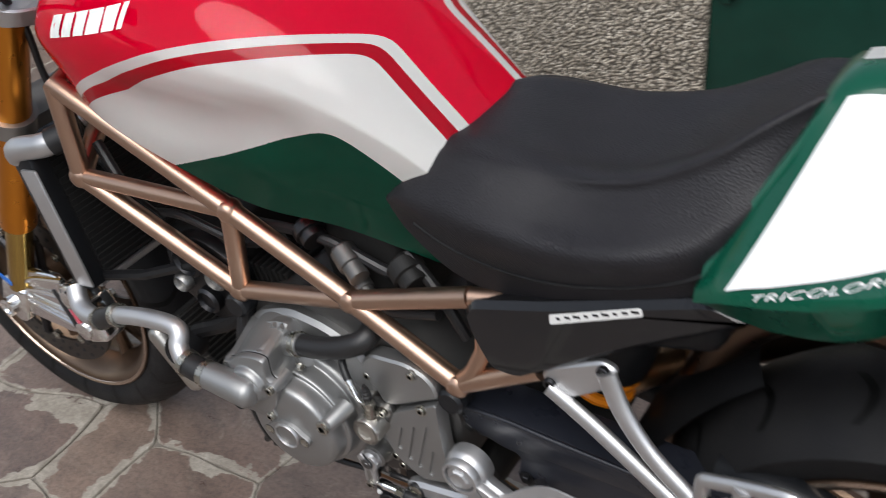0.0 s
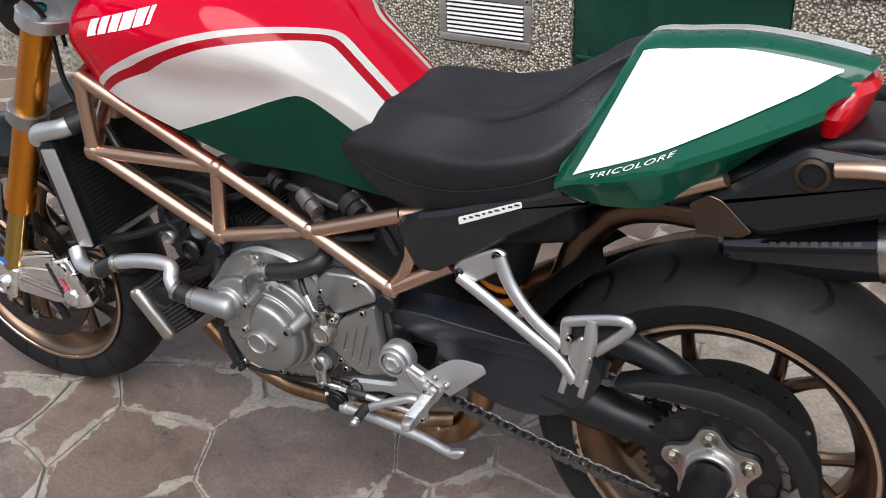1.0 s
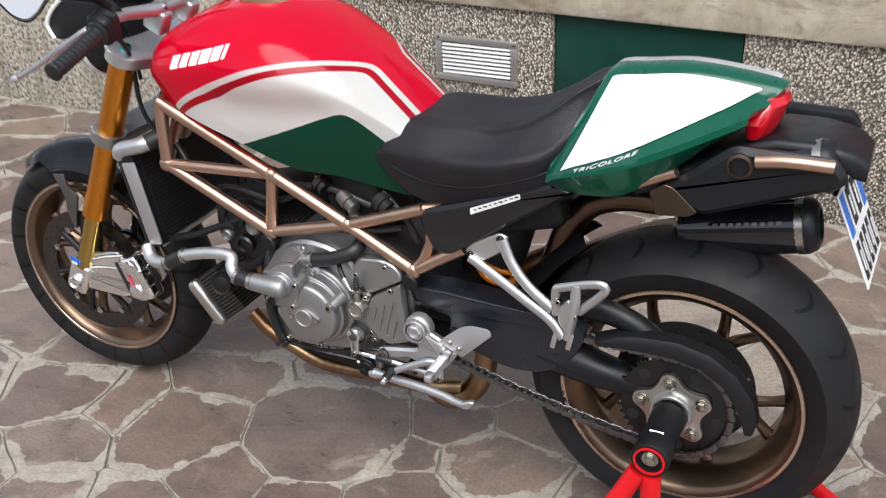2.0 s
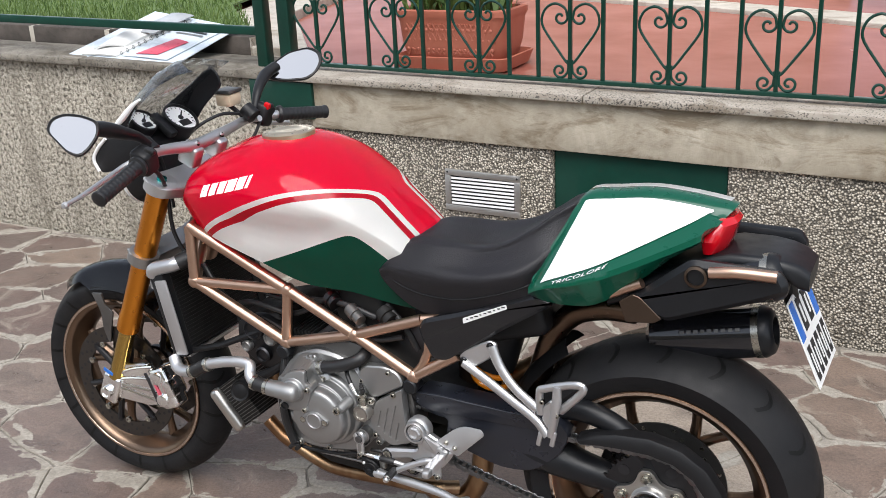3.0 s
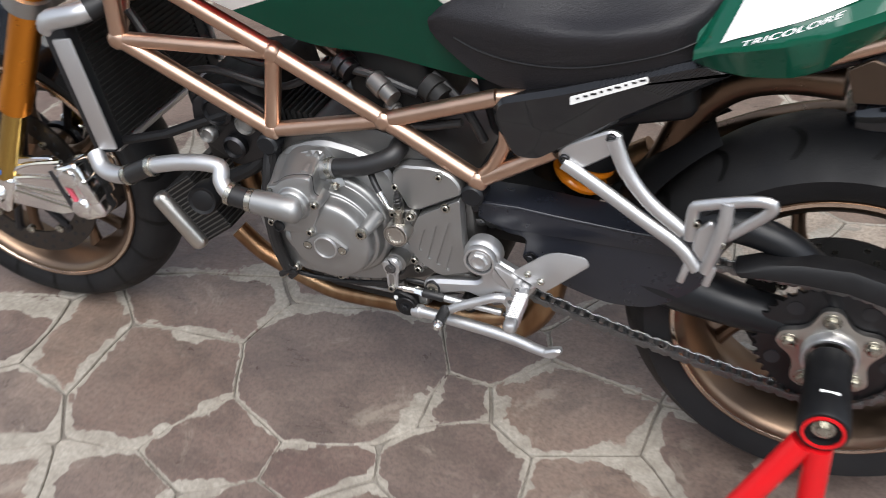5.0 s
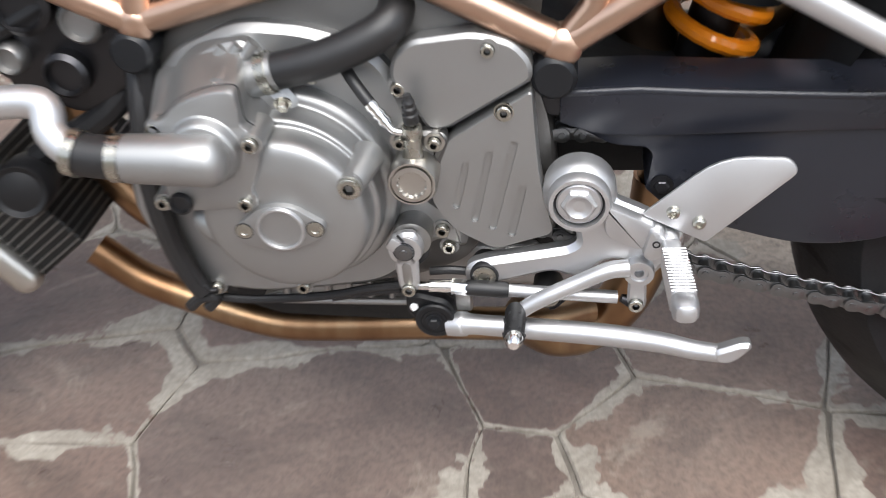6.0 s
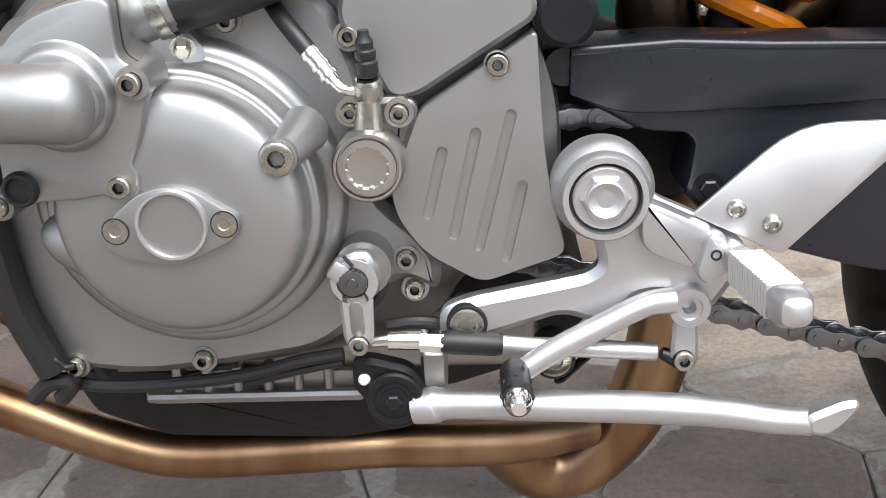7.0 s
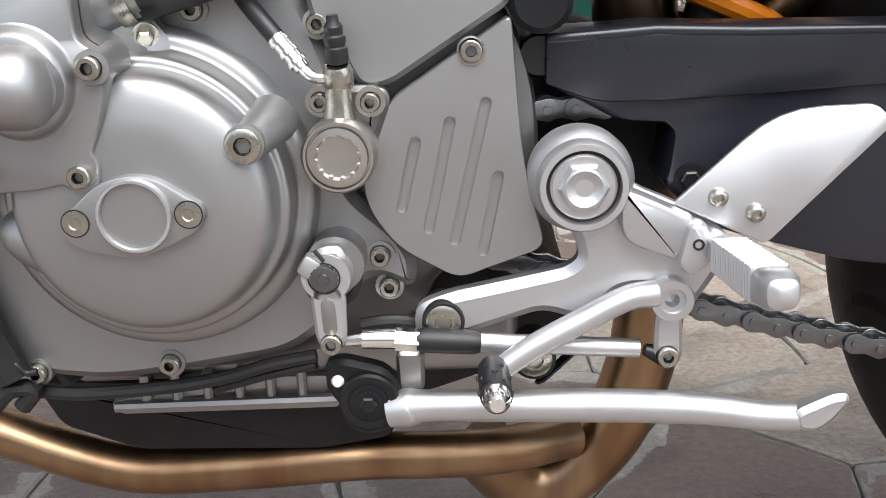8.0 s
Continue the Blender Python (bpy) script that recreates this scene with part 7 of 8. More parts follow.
for q, r, h, mat in (((0.03, -0.10, 0.645), 0.016, 0.05, M_CASE), ((0.055, -0.105, 0.610), 0.012, 0.03, M_CASE), ((-0.02, -0.10, 0.665), 0.020, 0.03, M_DARK_STEEL), ((0.11, -0.09, 0.645), 0.022, 0.04, M_ENGINE_DARK)):
    bm = bmesh.new()
    lathe(bm, [(r * 0.7, 0), (r, 0.006), (r, h * 0.6), (r * 0.8, h * 0.62), (r * 0.8, h)], q, (0.8, -0.4, -0.35), 18)
    part("throttle_fitting", bm, mat, head)

# ---- exhaust under the engine ----
bm = bmesh.new()
tube(bm, [(-0.2830, -0.0300, 0.2608), (-0.2408, -0.0300, 0.2236), (-0.1907, -0.0300, 0.1999), (-0.1436, -0.0300, 0.1798), (-0.0948, -0.0300, 0.1669), (-0.0275, -0.0300, 0.1674), (0.0647, -0.0300, 0.1726), (0.1554, -0.0200, 0.1677), (0.2215, 0.0200, 0.1582)], 0.0173, 28, 6)
part("header_pipe", bm, M_PIPE, exhaust, "bronze heat-tinted header pipe")
bm = bmesh.new()
tube(bm, [(0.2892, 0.0350, 0.3112), (0.2837, 0.0350, 0.2577), (0.2757, 0.0350, 0.2067), (0.2540, 0.0350, 0.1541), (0.2180, 0.0350, 0.1171), (0.1815, 0.0300, 0.1151), (0.1512, 0.0100, 0.1563)], 0.0262, 28, 6)
part("collector_bend", bm, M_PIPE, exhaust, "bronze heat-tinted pipe bend")
bm = bmesh.new()
tube(bm, [(-0.17, -0.02, 0.27), (-0.24, -0.01, 0.32), (-0.27, 0, 0.40), (-0.26, 0, 0.47)], 0.020, 20, 6)
part("front_pipe", bm, M_PIPE, exhaust)
bm = bmesh.new()
tube(bm, [(0.2893, 0.0350, 0.3068), (0.32, 0.04, 0.42), (0.36, 0.045, 0.47), (0.42, 0.05, 0.51)], 0.0235, 20, 6)
part("riser_pipe", bm, M_PIPE, exhaust)

# ---- swingarm, shock and rear hub ----
swing = thing("swingarm", "", "")
swing.parent = bike
bm = bmesh.new()
plate(bm, [(0.1980, 0.4777, 0.0030), (0.2585, 0.4799, 0.0030), (0.3113, 0.4769, 0.0200), (0.4251, 0.4735, 0.0300), (0.5217, 0.4758, 0.0500), (0.5500, 0.4440, 0.0300), (0.5300, 0.3950, 0.0400), (0.4700, 0.3400, 0.0400), (0.3962, 0.3319, 0.0300), (0.3271, 0.3514, 0.0200), (0.2898, 0.3633, 0.0200), (0.2647, 0.3883, 0.0200), (0.2678, 0.3982, 0.0100), (0.2706, 0.4195, 0.0200), (0.2657, 0.4253, 0.0200), (0.2385, 0.4274, 0.0200), (0.2209, 0.4379, 0.0200), (0.1972, 0.4501, 0.0030)], -0.115, -0.055, 0.003, 0.006)
part("main_plate", bm, M_SWINGARM, swing)
bm = bmesh.new()
plate(bm, [(0.1977, 0.4781, 0.0020), (0.2578, 0.4803, 0.0030), (0.3102, 0.4773, 0.0200), (0.4232, 0.4740, 0.0300), (0.5192, 0.4762, 0.0300), (0.5239, 0.4456, 0.0200), (0.3857, 0.4424), (0.2710, 0.4386), (0.2268, 0.4392, 0.0100), (0.1969, 0.4507, 0.0020)], -0.1195, -0.113, 0.002, 0.004)
part("upper_flange", bm, M_SWINGARM, swing)
bm = bmesh.new()
tube(bm, [(0.1984, -0.1170, 0.4754), (0.2582, -0.1170, 0.4779), (0.3108, -0.1170, 0.4749), (0.4244, -0.1170, 0.4716), (0.5149, -0.1170, 0.4732)], 0.0034, 12)
part("rolled_edge", bm, M_SWINGARM, swing)
bm = bmesh.new()
hex_bolt(bm, (0.2791, -0.1160, 0.3923), (0, -1, 0), 0.0062, 0.005)
part("bolt", bm, M_DARK_STEEL, swing)
bm = bmesh.new()
tube(bm, [(0.50, -0.07, 0.48), (0.57, -0.085, 0.492), (0.64, -0.09, 0.475), (0.70, -0.085, 0.425), (0.73, -0.08, 0.37)], [0.024, 0.024, 0.022, 0.022, 0.026], 18, 6)
part("upper_arm", bm, M_BLACK_PAINT, swing)
bm = bmesh.new()
tube(bm, [(0.36, -0.06, 0.40), (0.48, -0.072, 0.372), (0.58, -0.076, 0.350), (0.72, -0.076, 0.335)], [0.050, 0.044, 0.034, 0.028], 20, 6)
part("lower_arm", bm, M_BLACK_PAINT, swing)
bm = bmesh.new()
tube(bm, [(0.215, 0.10, 0.41), (0.36, 0.09, 0.42), (0.46, 0.06, 0.40), (0.50, 0.0, 0.38), (0.50, -0.07, 0.37)], 0.036, 16, 5)
part("cross_arm", bm, M_BLACK_PAINT, swing)
bm = bmesh.new()
lathe(bm, [(0.060, -0.05), (0.066, -0.03), (0.066, 0.02), (0.058, 0.028)], (0.72, -0.075, 0.327), (0, -1, 0), 36)
part("hub_carrier", bm, M_BLACK_PAINT, swing)
# black filler added for the shade behind the swingarm pivot
bm = bmesh.new()
plate(bm, [(0.15, 0.50, 0.02), (0.225, 0.475, 0.02), (0.30, 0.455, 0.02), (0.36, 0.43, 0.02), (0.30, 0.37, 0.02), (0.16, 0.37, 0.02)], -0.06, 0.08, 0.006, 0.01)
part("pivot_casting", bm, M_ENGINE_DARK, swing)
# inner mudguard between the shock absorber and the tyre
rings = []
for i in range(11):
    a = radians(126 + 40 * i / 10)
    ring = []
    for j in range(9):
        u = j / 4 - 1
        r = 0.362 - 0.030 * abs(u) ** 3
        ring.append(Vector((REAR[0] + r * math.cos(a), 0.072 * u * min(1.0, 0.7 + 0.06 * i), REAR[2] + r * math.sin(a))))
    rings.append(ring)
bm = bmesh.new()
skin(bm, rings, close=False)
bmesh.ops.solidify(bm, geom=bm.faces[:], thickness=0.004)
part("inner_mudguard", bm, M_BLACK, swing)
# black filler blocks added for the shade behind pedals and under the sump
bm = bmesh.new()
plate(bm, [(0.0801, 0.3323), (0.1967, 0.3391), (0.2144, 0.3154), (0.2105, 0.2882), (0.1652, 0.2577), (0.1193, 0.2429), (0.0811, 0.2401)], -0.075, 0.06, 0.005, 0.008)
part("lower_casting", bm, M_ENGINE_DARK, engine)
bm = bmesh.new()
plate(bm, [(-0.1612, 0.2484), (0.0956, 0.2391), (0.0903, 0.1960), (0.0388, 0.1880), (-0.0911, 0.1920), (-0.1443, 0.2130)], -0.048, 0.07, 0.005, 0.008)
part("belly_casting", bm, M_ENGINE_DARK, engine)
bm = bmesh.new()
lathe(bm, [(0.013, 0), (0.013, 0.022), (0.011, 0.025), (0.0001, 0.025)], (0.1943, -0.0900, 0.4664), (0, -1, 0), 24)
part("pivot_bush", bm, M_DARK_STEEL, swing)
# chain guard
bm = bmesh.new()
rings = []
for x, z, h in ((0.575, 0.449, 0.007), (0.61, 0.459, 0.012), (0.66, 0.466, 0.015), (0.72, 0.468, 0.0165), (0.775, 0.456, 0.0165), (0.82, 0.427, 0.0165), (0.850, 0.385, 0.0165), (0.862, 0.345, 0.013), (0.862, 0.325, 0.007)):
    nx, nz = (x - 0.72), (z - 0.327)
    l = math.hypot(nx, nz)
    nx, nz = nx / l, nz / l
    pts = [(-0.137, -h), (-0.137, h * 0.3), (-0.131, h * 0.9), (-0.115, h), (-0.100, h * 0.9), (-0.102, h * 0.9 - 0.004), (-0.115, h - 0.004), (-0.127, h * 0.9 - 0.004), (-0.133, h * 0.3), (-0.133, -h)]
    rings.append([Vector((x + nx * a, y, z + nz * a)) for y, a in pts])
skin(bm, rings)
part("chain_guard", bm, M_BLACK, swing, sharp=45)
# sprocket and its carrier
spr = thing("rear_sprocket", "", "")
spr.parent = bike
bm = bmesh.new()
N_T = 42
o = []
for k in range(N_T):
    for f, rr in ((0.0, 0.1010), (0.25, 0.1015), (0.45, 0.1085), (0.55, 0.1085), (0.75, 0.1015)):
        a = 2 * math.pi * (k + f) / N_T
        o.append((0.72 + rr * math.cos(a), 0.327 + rr * math.sin(a)))
plate(bm, o, -0.104, -0.098, 0.0008)
part("sprocket", bm, M_DARK_STEEL, spr)
o = []
for k in range(5):
    a = radians(98 + 72 * k)
    for da, rr in ((-36, 0.054), (-24, 0.058), (-13, 0.071), (-6, 0.0765), (6, 0.0765), (13, 0.071), (24, 0.058)):
        o.append((0.72 + rr * math.cos(a + radians(da)), 0.327 + rr * math.sin(a + radians(da))))
bm = bmesh.new()
plate(bm, o, -0.117, -0.105, 0.002, 0.01)
part("carrier_flange", bm, M_SLAVE, spr, "bright five-bolt sprocket carrier")
for k in range(5):
    a = radians(98 + 72 * k)
    q = (0.72 + 0.0585 * math.cos(a), -0.117, 0.327 + 0.0585 * math.sin(a))
    bm = bmesh.new()
    lathe(bm, [(0.0125, 0), (0.0125, 0.0025), (0.0095, 0.003)], q, (0, -1, 0), 20, cap=False)
    hex_bolt(bm, (q[0], q[1] - 0.001, q[2]), (0, -1, 0), 0.0088, 0.009)
    part("flange_nut", bm, M_STEEL, spr)
# lightening holes drawn as black discs, their shade put into the colour
for k in range(5):
    a = radians(62 + 72 * k)
    bm = bmesh.new()
    lathe(bm, [(0.012, 0), (0.012, 0.001), (0.0001, 0.001)], (0.72 + 0.083 * math.cos(a), -0.1042, 0.327 + 0.083 * math.sin(a)), (0, -1, 0), 16)
    part("lightening_hole", bm, M_INK_SHADE, spr)
bm = bmesh.new()
ring_lathe(bm, [(0.034, 0), (0.0405, 0), (0.0405, 0.012), (0.038, 0.016), (0.034, 0.016)], (0.72, -0.117, 0.327), (0, -1, 0), 32)
part("axle_nut", bm, M_ALU, spr)

# chain: links in two kinds along the run
chain = thing("drive_chain", "", "")
chain.parent = bike
CF, CR, RF, RR_ = Vector((0.150, 0.394)), Vector((0.72, 0.327)), 0.041, 0.106
dirv = (CR - CF)
dist = dirv.length
tilt = math.atan2(dirv.y, dirv.x)
beta = math.asin((RR_ - RF) / dist)
path_2d = []
up_a = tilt + math.pi / 2 + beta
lo_a = tilt - math.pi / 2 - beta
for i in range(41):
    p = (CF + RF * Vector((math.cos(up_a), math.sin(up_a)))).lerp(CR + RR_ * Vector((math.cos(up_a), math.sin(up_a))), i / 40)
    path_2d.append(p)
for i in range(1, 40):
    a = up_a + (lo_a - up_a) * i / 40
    path_2d.append(CR + RR_ * Vector((math.cos(a), math.sin(a))))
for i in range(41):
    p = (CR + RR_ * Vector((math.cos(lo_a), math.sin(lo_a)))).lerp(CF + RF * Vector((math.cos(lo_a), math.sin(lo_a))), i / 40)
    s = i / 40
    path_2d.append(p + Vector((0, -0.014 * math.sin(math.pi * s))))
for i in range(1, 20):
    a = lo_a - (2 * math.pi - (up_a - lo_a)) * i / 20
    path_2d.append(CF + RF * Vector((math.cos(a), math.sin(a))))


def link_mesh(name, half_w, plate_t):
    bm = bmesh.new()
    p = 0.015875
    o = []
    for i in range(9):
        a = radians(-90 + 180 * i / 8)
        o.append((p / 2 + 0.0068 * math.cos(a), 0.0068 * math.sin(a)))
    o.append((0, 0.0050))
    for i in range(9):
        a = radians(90 + 180 * i / 8)
        o.append((-p / 2 + 0.0068 * math.cos(a), 0.0068 * math.sin(a)))
    o.append((0, -0.0050))
    for s in (-1, 1):
        plate(bm, o, s * half_w, s * (half_w - plate_t), 0.0004)
    if plate_t > 0.0021:
        for sx in (-1, 1):
            lathe(bm, [(0.0026, -half_w - 0.001), (0.0028, -half_w - 0.0004), (0.0028, half_w + 0.0004), (0.0026, half_w + 0.001)], (sx * p / 2, 0, 0), (0, 1, 0), 10)
    else:
        for sx in (-1, 1):
            lathe(bm, [(0.0048, -half_w), (0.0048, half_w)], (sx * p / 2, 0, 0), (0, 1, 0), 12)
    return part(name, bm, M_CHAIN, chain)


link_a, link_b = link_mesh("outer_link", 0.0105, 0.0022), link_mesh("inner_link", 0.0078, 0.0020)
lens = [0.0]
closed = path_2d + [path_2d[0]]
for a, b in zip(closed, closed[1:]):
    lens.append(lens[-1] + (b - a).length)
n_link = int(lens[-1] / 0.015875 / 2) * 2


def along(s):
    s = s % lens[-1]
    j = max(k for k in range(len(lens)) if lens[k] <= s)
    j = min(j, len(closed) - 2)
    t = (s - lens[j]) / max(1e-9, lens[j + 1] - lens[j])
    return closed[j].lerp(closed[j + 1], t)


for k in range(n_link):
    step = lens[-1] / n_link
    a, b = along(k * step), along((k + 1) * step)
    ang = math.degrees(math.atan2(b.y - a.y, b.x - a.x))
    mtx = Matrix.Translation(((a.x + b.x) / 2, -0.101, (a.y + b.y) / 2)) @ pose(0, 0, 0, 0, -ang, 0)
    src = link_a if k % 2 == 0 else link_b
    if k < 2:
        src.matrix_basis = mtx
    else:
        again(src, chain, mtx)

# shock absorber
shock = thing("shock_absorber", "", "")
shock.parent = bike
s0, s1 = Vector((0.315, 0.0, 0.46)), Vector((0.375, 0.0, 0.66))
coil = []
ax = (s1 - s0).normalized()
u = ax.cross(Vector((0, 1, 0))).normalized()
for i in range(121):
    a = 2 * math.pi * 7 * i / 120
    coil.append(s0.lerp(s1, i / 120) + (u * math.cos(a) + Vector((0, 1, 0)) * math.sin(a)) * 0.038)
bm = bmesh.new()
tube(bm, coil, 0.0078, 10)
part("spring", bm, M_SPRING, shock, "orange enamelled coil spring")
bm = bmesh.new()
tube(bm, [s0 - ax * 0.04, s1 + ax * 0.05], 0.022, 18)
part("damper", bm, M_DARK_STEEL, shock)
# black sleeve added to keep the upper coils dark and out of sight
bm = bmesh.new()
lathe(bm, [(0.040, 0.060), (0.0485, 0.062), (0.0490, 0.075), (0.0490, 0.205), (0.044, 0.212), (0.020, 0.214)], s0, ax, 28)
part("shroud", bm, M_BLACK, shock, "added black sleeve that hides the upper coils")
bm = bmesh.new()
tube(bm, [(0.2687, 0.0200, 0.4451), (0.2679, 0.0200, 0.4763), (0.2669, 0.0200, 0.5103), (0.2693, 0.0200, 0.5466)], 0.029, 24, 4)
part("exhaust_riser", bm, M_LINK_PIPE, exhaust)

# ---- foot controls ----
controls = thing("foot_controls", "", "")
controls.parent = bike
SP = (0.2135, -0.1500, 0.4016)
bm = bmesh.new()
lathe(bm, [(0.0289, -0.020), (0.0296, -0.005), (0.0283, 0.0), (0.0252, 0.004), (0.0252, 0.012), (0.0235, 0.015), (0.0204, 0.015), (0.0198, 0.009), (0.0192, 0.004)], SP, (0, -1, 0), 48)
part("pivot_boss", bm, M_ALU, controls, "bright footrest bracket boss")
# black ring for the shade in the gap round the pivot bolt
bm = bmesh.new()
ring_lathe(bm, [(0.0180, 0.0), (0.0195, 0.0), (0.0195, 0.010), (0.0180, 0.010)], SP, (0, -1, 0), 44)
part("seal_gap", bm, M_INK_SHADE, controls)
bm = bmesh.new()
lathe(bm, [(0.0180, 0.004), (0.0180, 0.0115), (0.0167, 0.0125), (0.0149, 0.0125)], SP, (0, -1, 0), 40, cap=True)
lathe(bm, [(0.0142, 0.0125), (0.0142, 0.0145), (0.0124, 0.0165), (0.0099, 0.0168)], SP, (0, -1, 0), 6, cap=False)
lathe(bm, [(0.0115, 0.0150), (0.0111, 0.0170), (0.0099, 0.0174), (0.0074, 0.0158), (0.0037, 0.0146), (0.0001, 0.0143)], SP, (0, -1, 0), 28)
part("pivot_bolt", bm, M_ALU, controls, "large hexagon pivot bolt", sharp=25)
# bracket plate
bm = bmesh.new()
plate(bm, [(0.1929, 0.4242, 0.0200), (0.2144, 0.4310, 0.0200), (0.2357, 0.4161, 0.0200), (0.2404, 0.3985, 0.0100), (0.2637, 0.3880, 0.0100), (0.2883, 0.3740, 0.0100), (0.2986, 0.3621, 0.0100), (0.2913, 0.3491, 0.0100), (0.2807, 0.3327, 0.0100), (0.2699, 0.3194, 0.0120), (0.2554, 0.3199, 0.0100), (0.2520, 0.3406, 0.0200), (0.2313, 0.3380, 0.0200), (0.2233, 0.3229, 0.0100), (0.2072, 0.3218, 0.0100), (0.1912, 0.3276, 0.0100), (0.1454, 0.3137, 0.0200), (0.1318, 0.3036, 0.0200), (0.1176, 0.3147, 0.0200), (0.1186, 0.3321, 0.0200), (0.1368, 0.3390, 0.0150), (0.1820, 0.3474, 0.0200), (0.2043, 0.3519, 0.0200), (0.2123, 0.3573, 0.0150), (0.2093, 0.3740, 0.0200), (0.1922, 0.3828, 0.0200)], -0.134, -0.152, 0.005, 0.008)
part("bracket", bm, M_ALU, controls, "cast bright aluminium footrest bracket")
bm = bmesh.new()
plate(bm, [(0.2330, 0.4010, 0.0060), (0.2440, 0.3970, 0.0060), (0.2715, 0.3835, 0.0060), (0.2738, 0.3790, 0.0060), (0.2637, 0.3585, 0.0050), (0.2560, 0.3610, 0.0100), (0.2330, 0.3706, 0.0120)], -0.1640, -0.150, 0.004, 0.006, n=6)
part("bracket_rib", bm, M_ALU, controls)
for q, r in (((0.1345, -0.1500, 0.3240), 0.0122), ((0.1863, -0.1350, 0.2925), 0.0130)):
    bm = bmesh.new()
    ring_lathe(bm, [(r * 0.82, -0.02), (r, -0.02), (r, 0.003), (r * 0.95, 0.004), (r * 0.82, 0.004)], q, (0, -1, 0), 28)
    part("bush", bm, M_RUBBER, controls)
    bm = bmesh.new()
    lathe(bm, [(r * 0.82, -0.02), (r * 0.82, 0.0045), (r * 0.62, 0.0055), (r * 0.42, 0.0055), (r * 0.38, 0.0025), (0.0001, 0.0025)], q, (0, -1, 0), 24)
    part("bush_bolt", bm, M_STEEL, controls)
bm = bmesh.new()
plate(bm, [(0.2690, 0.3815, 0.0060), (0.2790, 0.3800, 0.0070), (0.2840, 0.3660, 0.0100), (0.2790, 0.3540, 0.0080), (0.2690, 0.3505, 0.0060), (0.2630, 0.3570, 0.0060)], -0.1685, -0.150, 0.004, 0.006, n=6)
part("peg_clamp", bm, M_ALU, controls)
# groove round the pin drawn as a black ring of shade
bm = bmesh.new()
ring_lathe(bm, [(0.0020, 0), (0.0032, 0), (0.0032, 0.0006), (0.0020, 0.0006)], (0.2738, -0.1685, 0.3690), (0, -1, 0), 18)
part("pin_groove", bm, M_INK_SHADE, controls)
# heel guard
bm = bmesh.new()
hg = [(0.2616, 0.3889, 0.0040), (0.3178, 0.4371, 0.0250), (0.3692, 0.4384, 0.0120), (0.3769, 0.4279, 0.0120), (0.3126, 0.3638, 0.0040)]
plate(bm, hg, -0.157, -0.1535, 0.0012, 0.01, lift=lambda x, z: 0.9 * max(0, z - 0.375) ** 2 * 2 - 0.6 * max(0, x - 0.29) ** 2)
part("heel_guard", bm, M_ALU, controls, "bright aluminium heel guard")
for q in ((0.2862, -0.1568, 0.3916), (0.3065, -0.1572, 0.3823)):
    bm = bmesh.new()
    lathe(bm, [(0.0054, -0.002), (0.0054, 0.0008), (0.0048, 0.0025), (0.0034, 0.0038), (0.0022, 0.0040), (0.0020, 0.002), (0.0001, 0.002)], q, (0, -1, 0), 24)
    part("button_bolt", bm, M_STEEL, controls)
# footrest
f0, f1 = Vector((0.2850, -0.1640, 0.3660)), Vector((0.2905, -0.2660, 0.3750))
fd = (f1 - f0)
m = fd.to_track_quat("Z", "Y").to_matrix().to_4x4()
bm = bmesh.new()
rings = []
for k, w, h in ((0, 0.0060, 0.0060), (0.04, 0.0076, 0.0074), (0.14, 0.0080, 0.0078), (0.80, 0.0082, 0.0080), (0.83, 0.0098, 0.0094), (0.93, 0.0096, 0.0092), (0.98, 0.0072, 0.0070), (1.0, 0.0036, 0.0034)):
    ring = []
    for a in range(24):
        ca, sa = math.cos(2 * math.pi * a / 24), math.sin(2 * math.pi * a / 24)
        ring.append(f0 + fd * k + m.to_3x3() @ Vector((w * math.copysign(abs(ca) ** 0.6, ca), h * math.copysign(abs(sa) ** 0.6, sa), 0)))
    rings.append(ring)
skin(bm, rings)
part("footrest", bm, M_ALU, controls, "ribbed bright footrest")
bm = bmesh.new()
for k in range(15):
    block(bm, (0.0190, 0.0182, 0.0021), Matrix.Translation(f0 + fd * (0.20 + 0.042 * k)) @ m, 0.0008, 1)
part("footrest_ribs", bm, M_ALU, controls)
bm = bmesh.new()
block(bm, (0.014, 0.016, 0.018), Matrix.Translation(f0 + Vector((-0.002, 0.006, 0.0))) @ pose(0, 0, 0, 0, 30, 0), 0.004, 2)
part("footrest_hinge", bm, M_ALU, controls)
# gear lever
sp = Vector((0.2621, -0.1600, 0.3345))
bm = bmesh.new()
lathe(bm, [(0.0125, -0.016), (0.0125, 0.0), (0.0116, 0.002), (0.0075, 0.002), (0.0069, 0.0), (0.0041, 0.0), (0.0037, -0.013), (0.0001, -0.013)], sp, (0, -1, 0), 32)
part("lever_pivot", bm, M_ALU, controls)
bm = bmesh.new()
tube(bm, [(0.2533, -0.1570, 0.3377), (0.2372, -0.1600, 0.3368), (0.2119, -0.1630, 0.3255), (0.1896, -0.1660, 0.3151), (0.1719, -0.1680, 0.3047), (0.1638, -0.1700, 0.2990)], [0.0078, 0.0072, 0.0070, 0.0070, 0.0068, 0.0065], 16, 5)
part("gear_lever", bm, M_ALU, controls, "bright bent gear lever")
t0, t1 = Vector((0.1614, -0.1680, 0.3016)), Vector((0.1627, -0.2120, 0.3015))
bm = bmesh.new()
tube(bm, [t0, t0.lerp(t1, 0.1), t0.lerp(t1, 0.85)], [0.0075, 0.0088, 0.0088], 16)
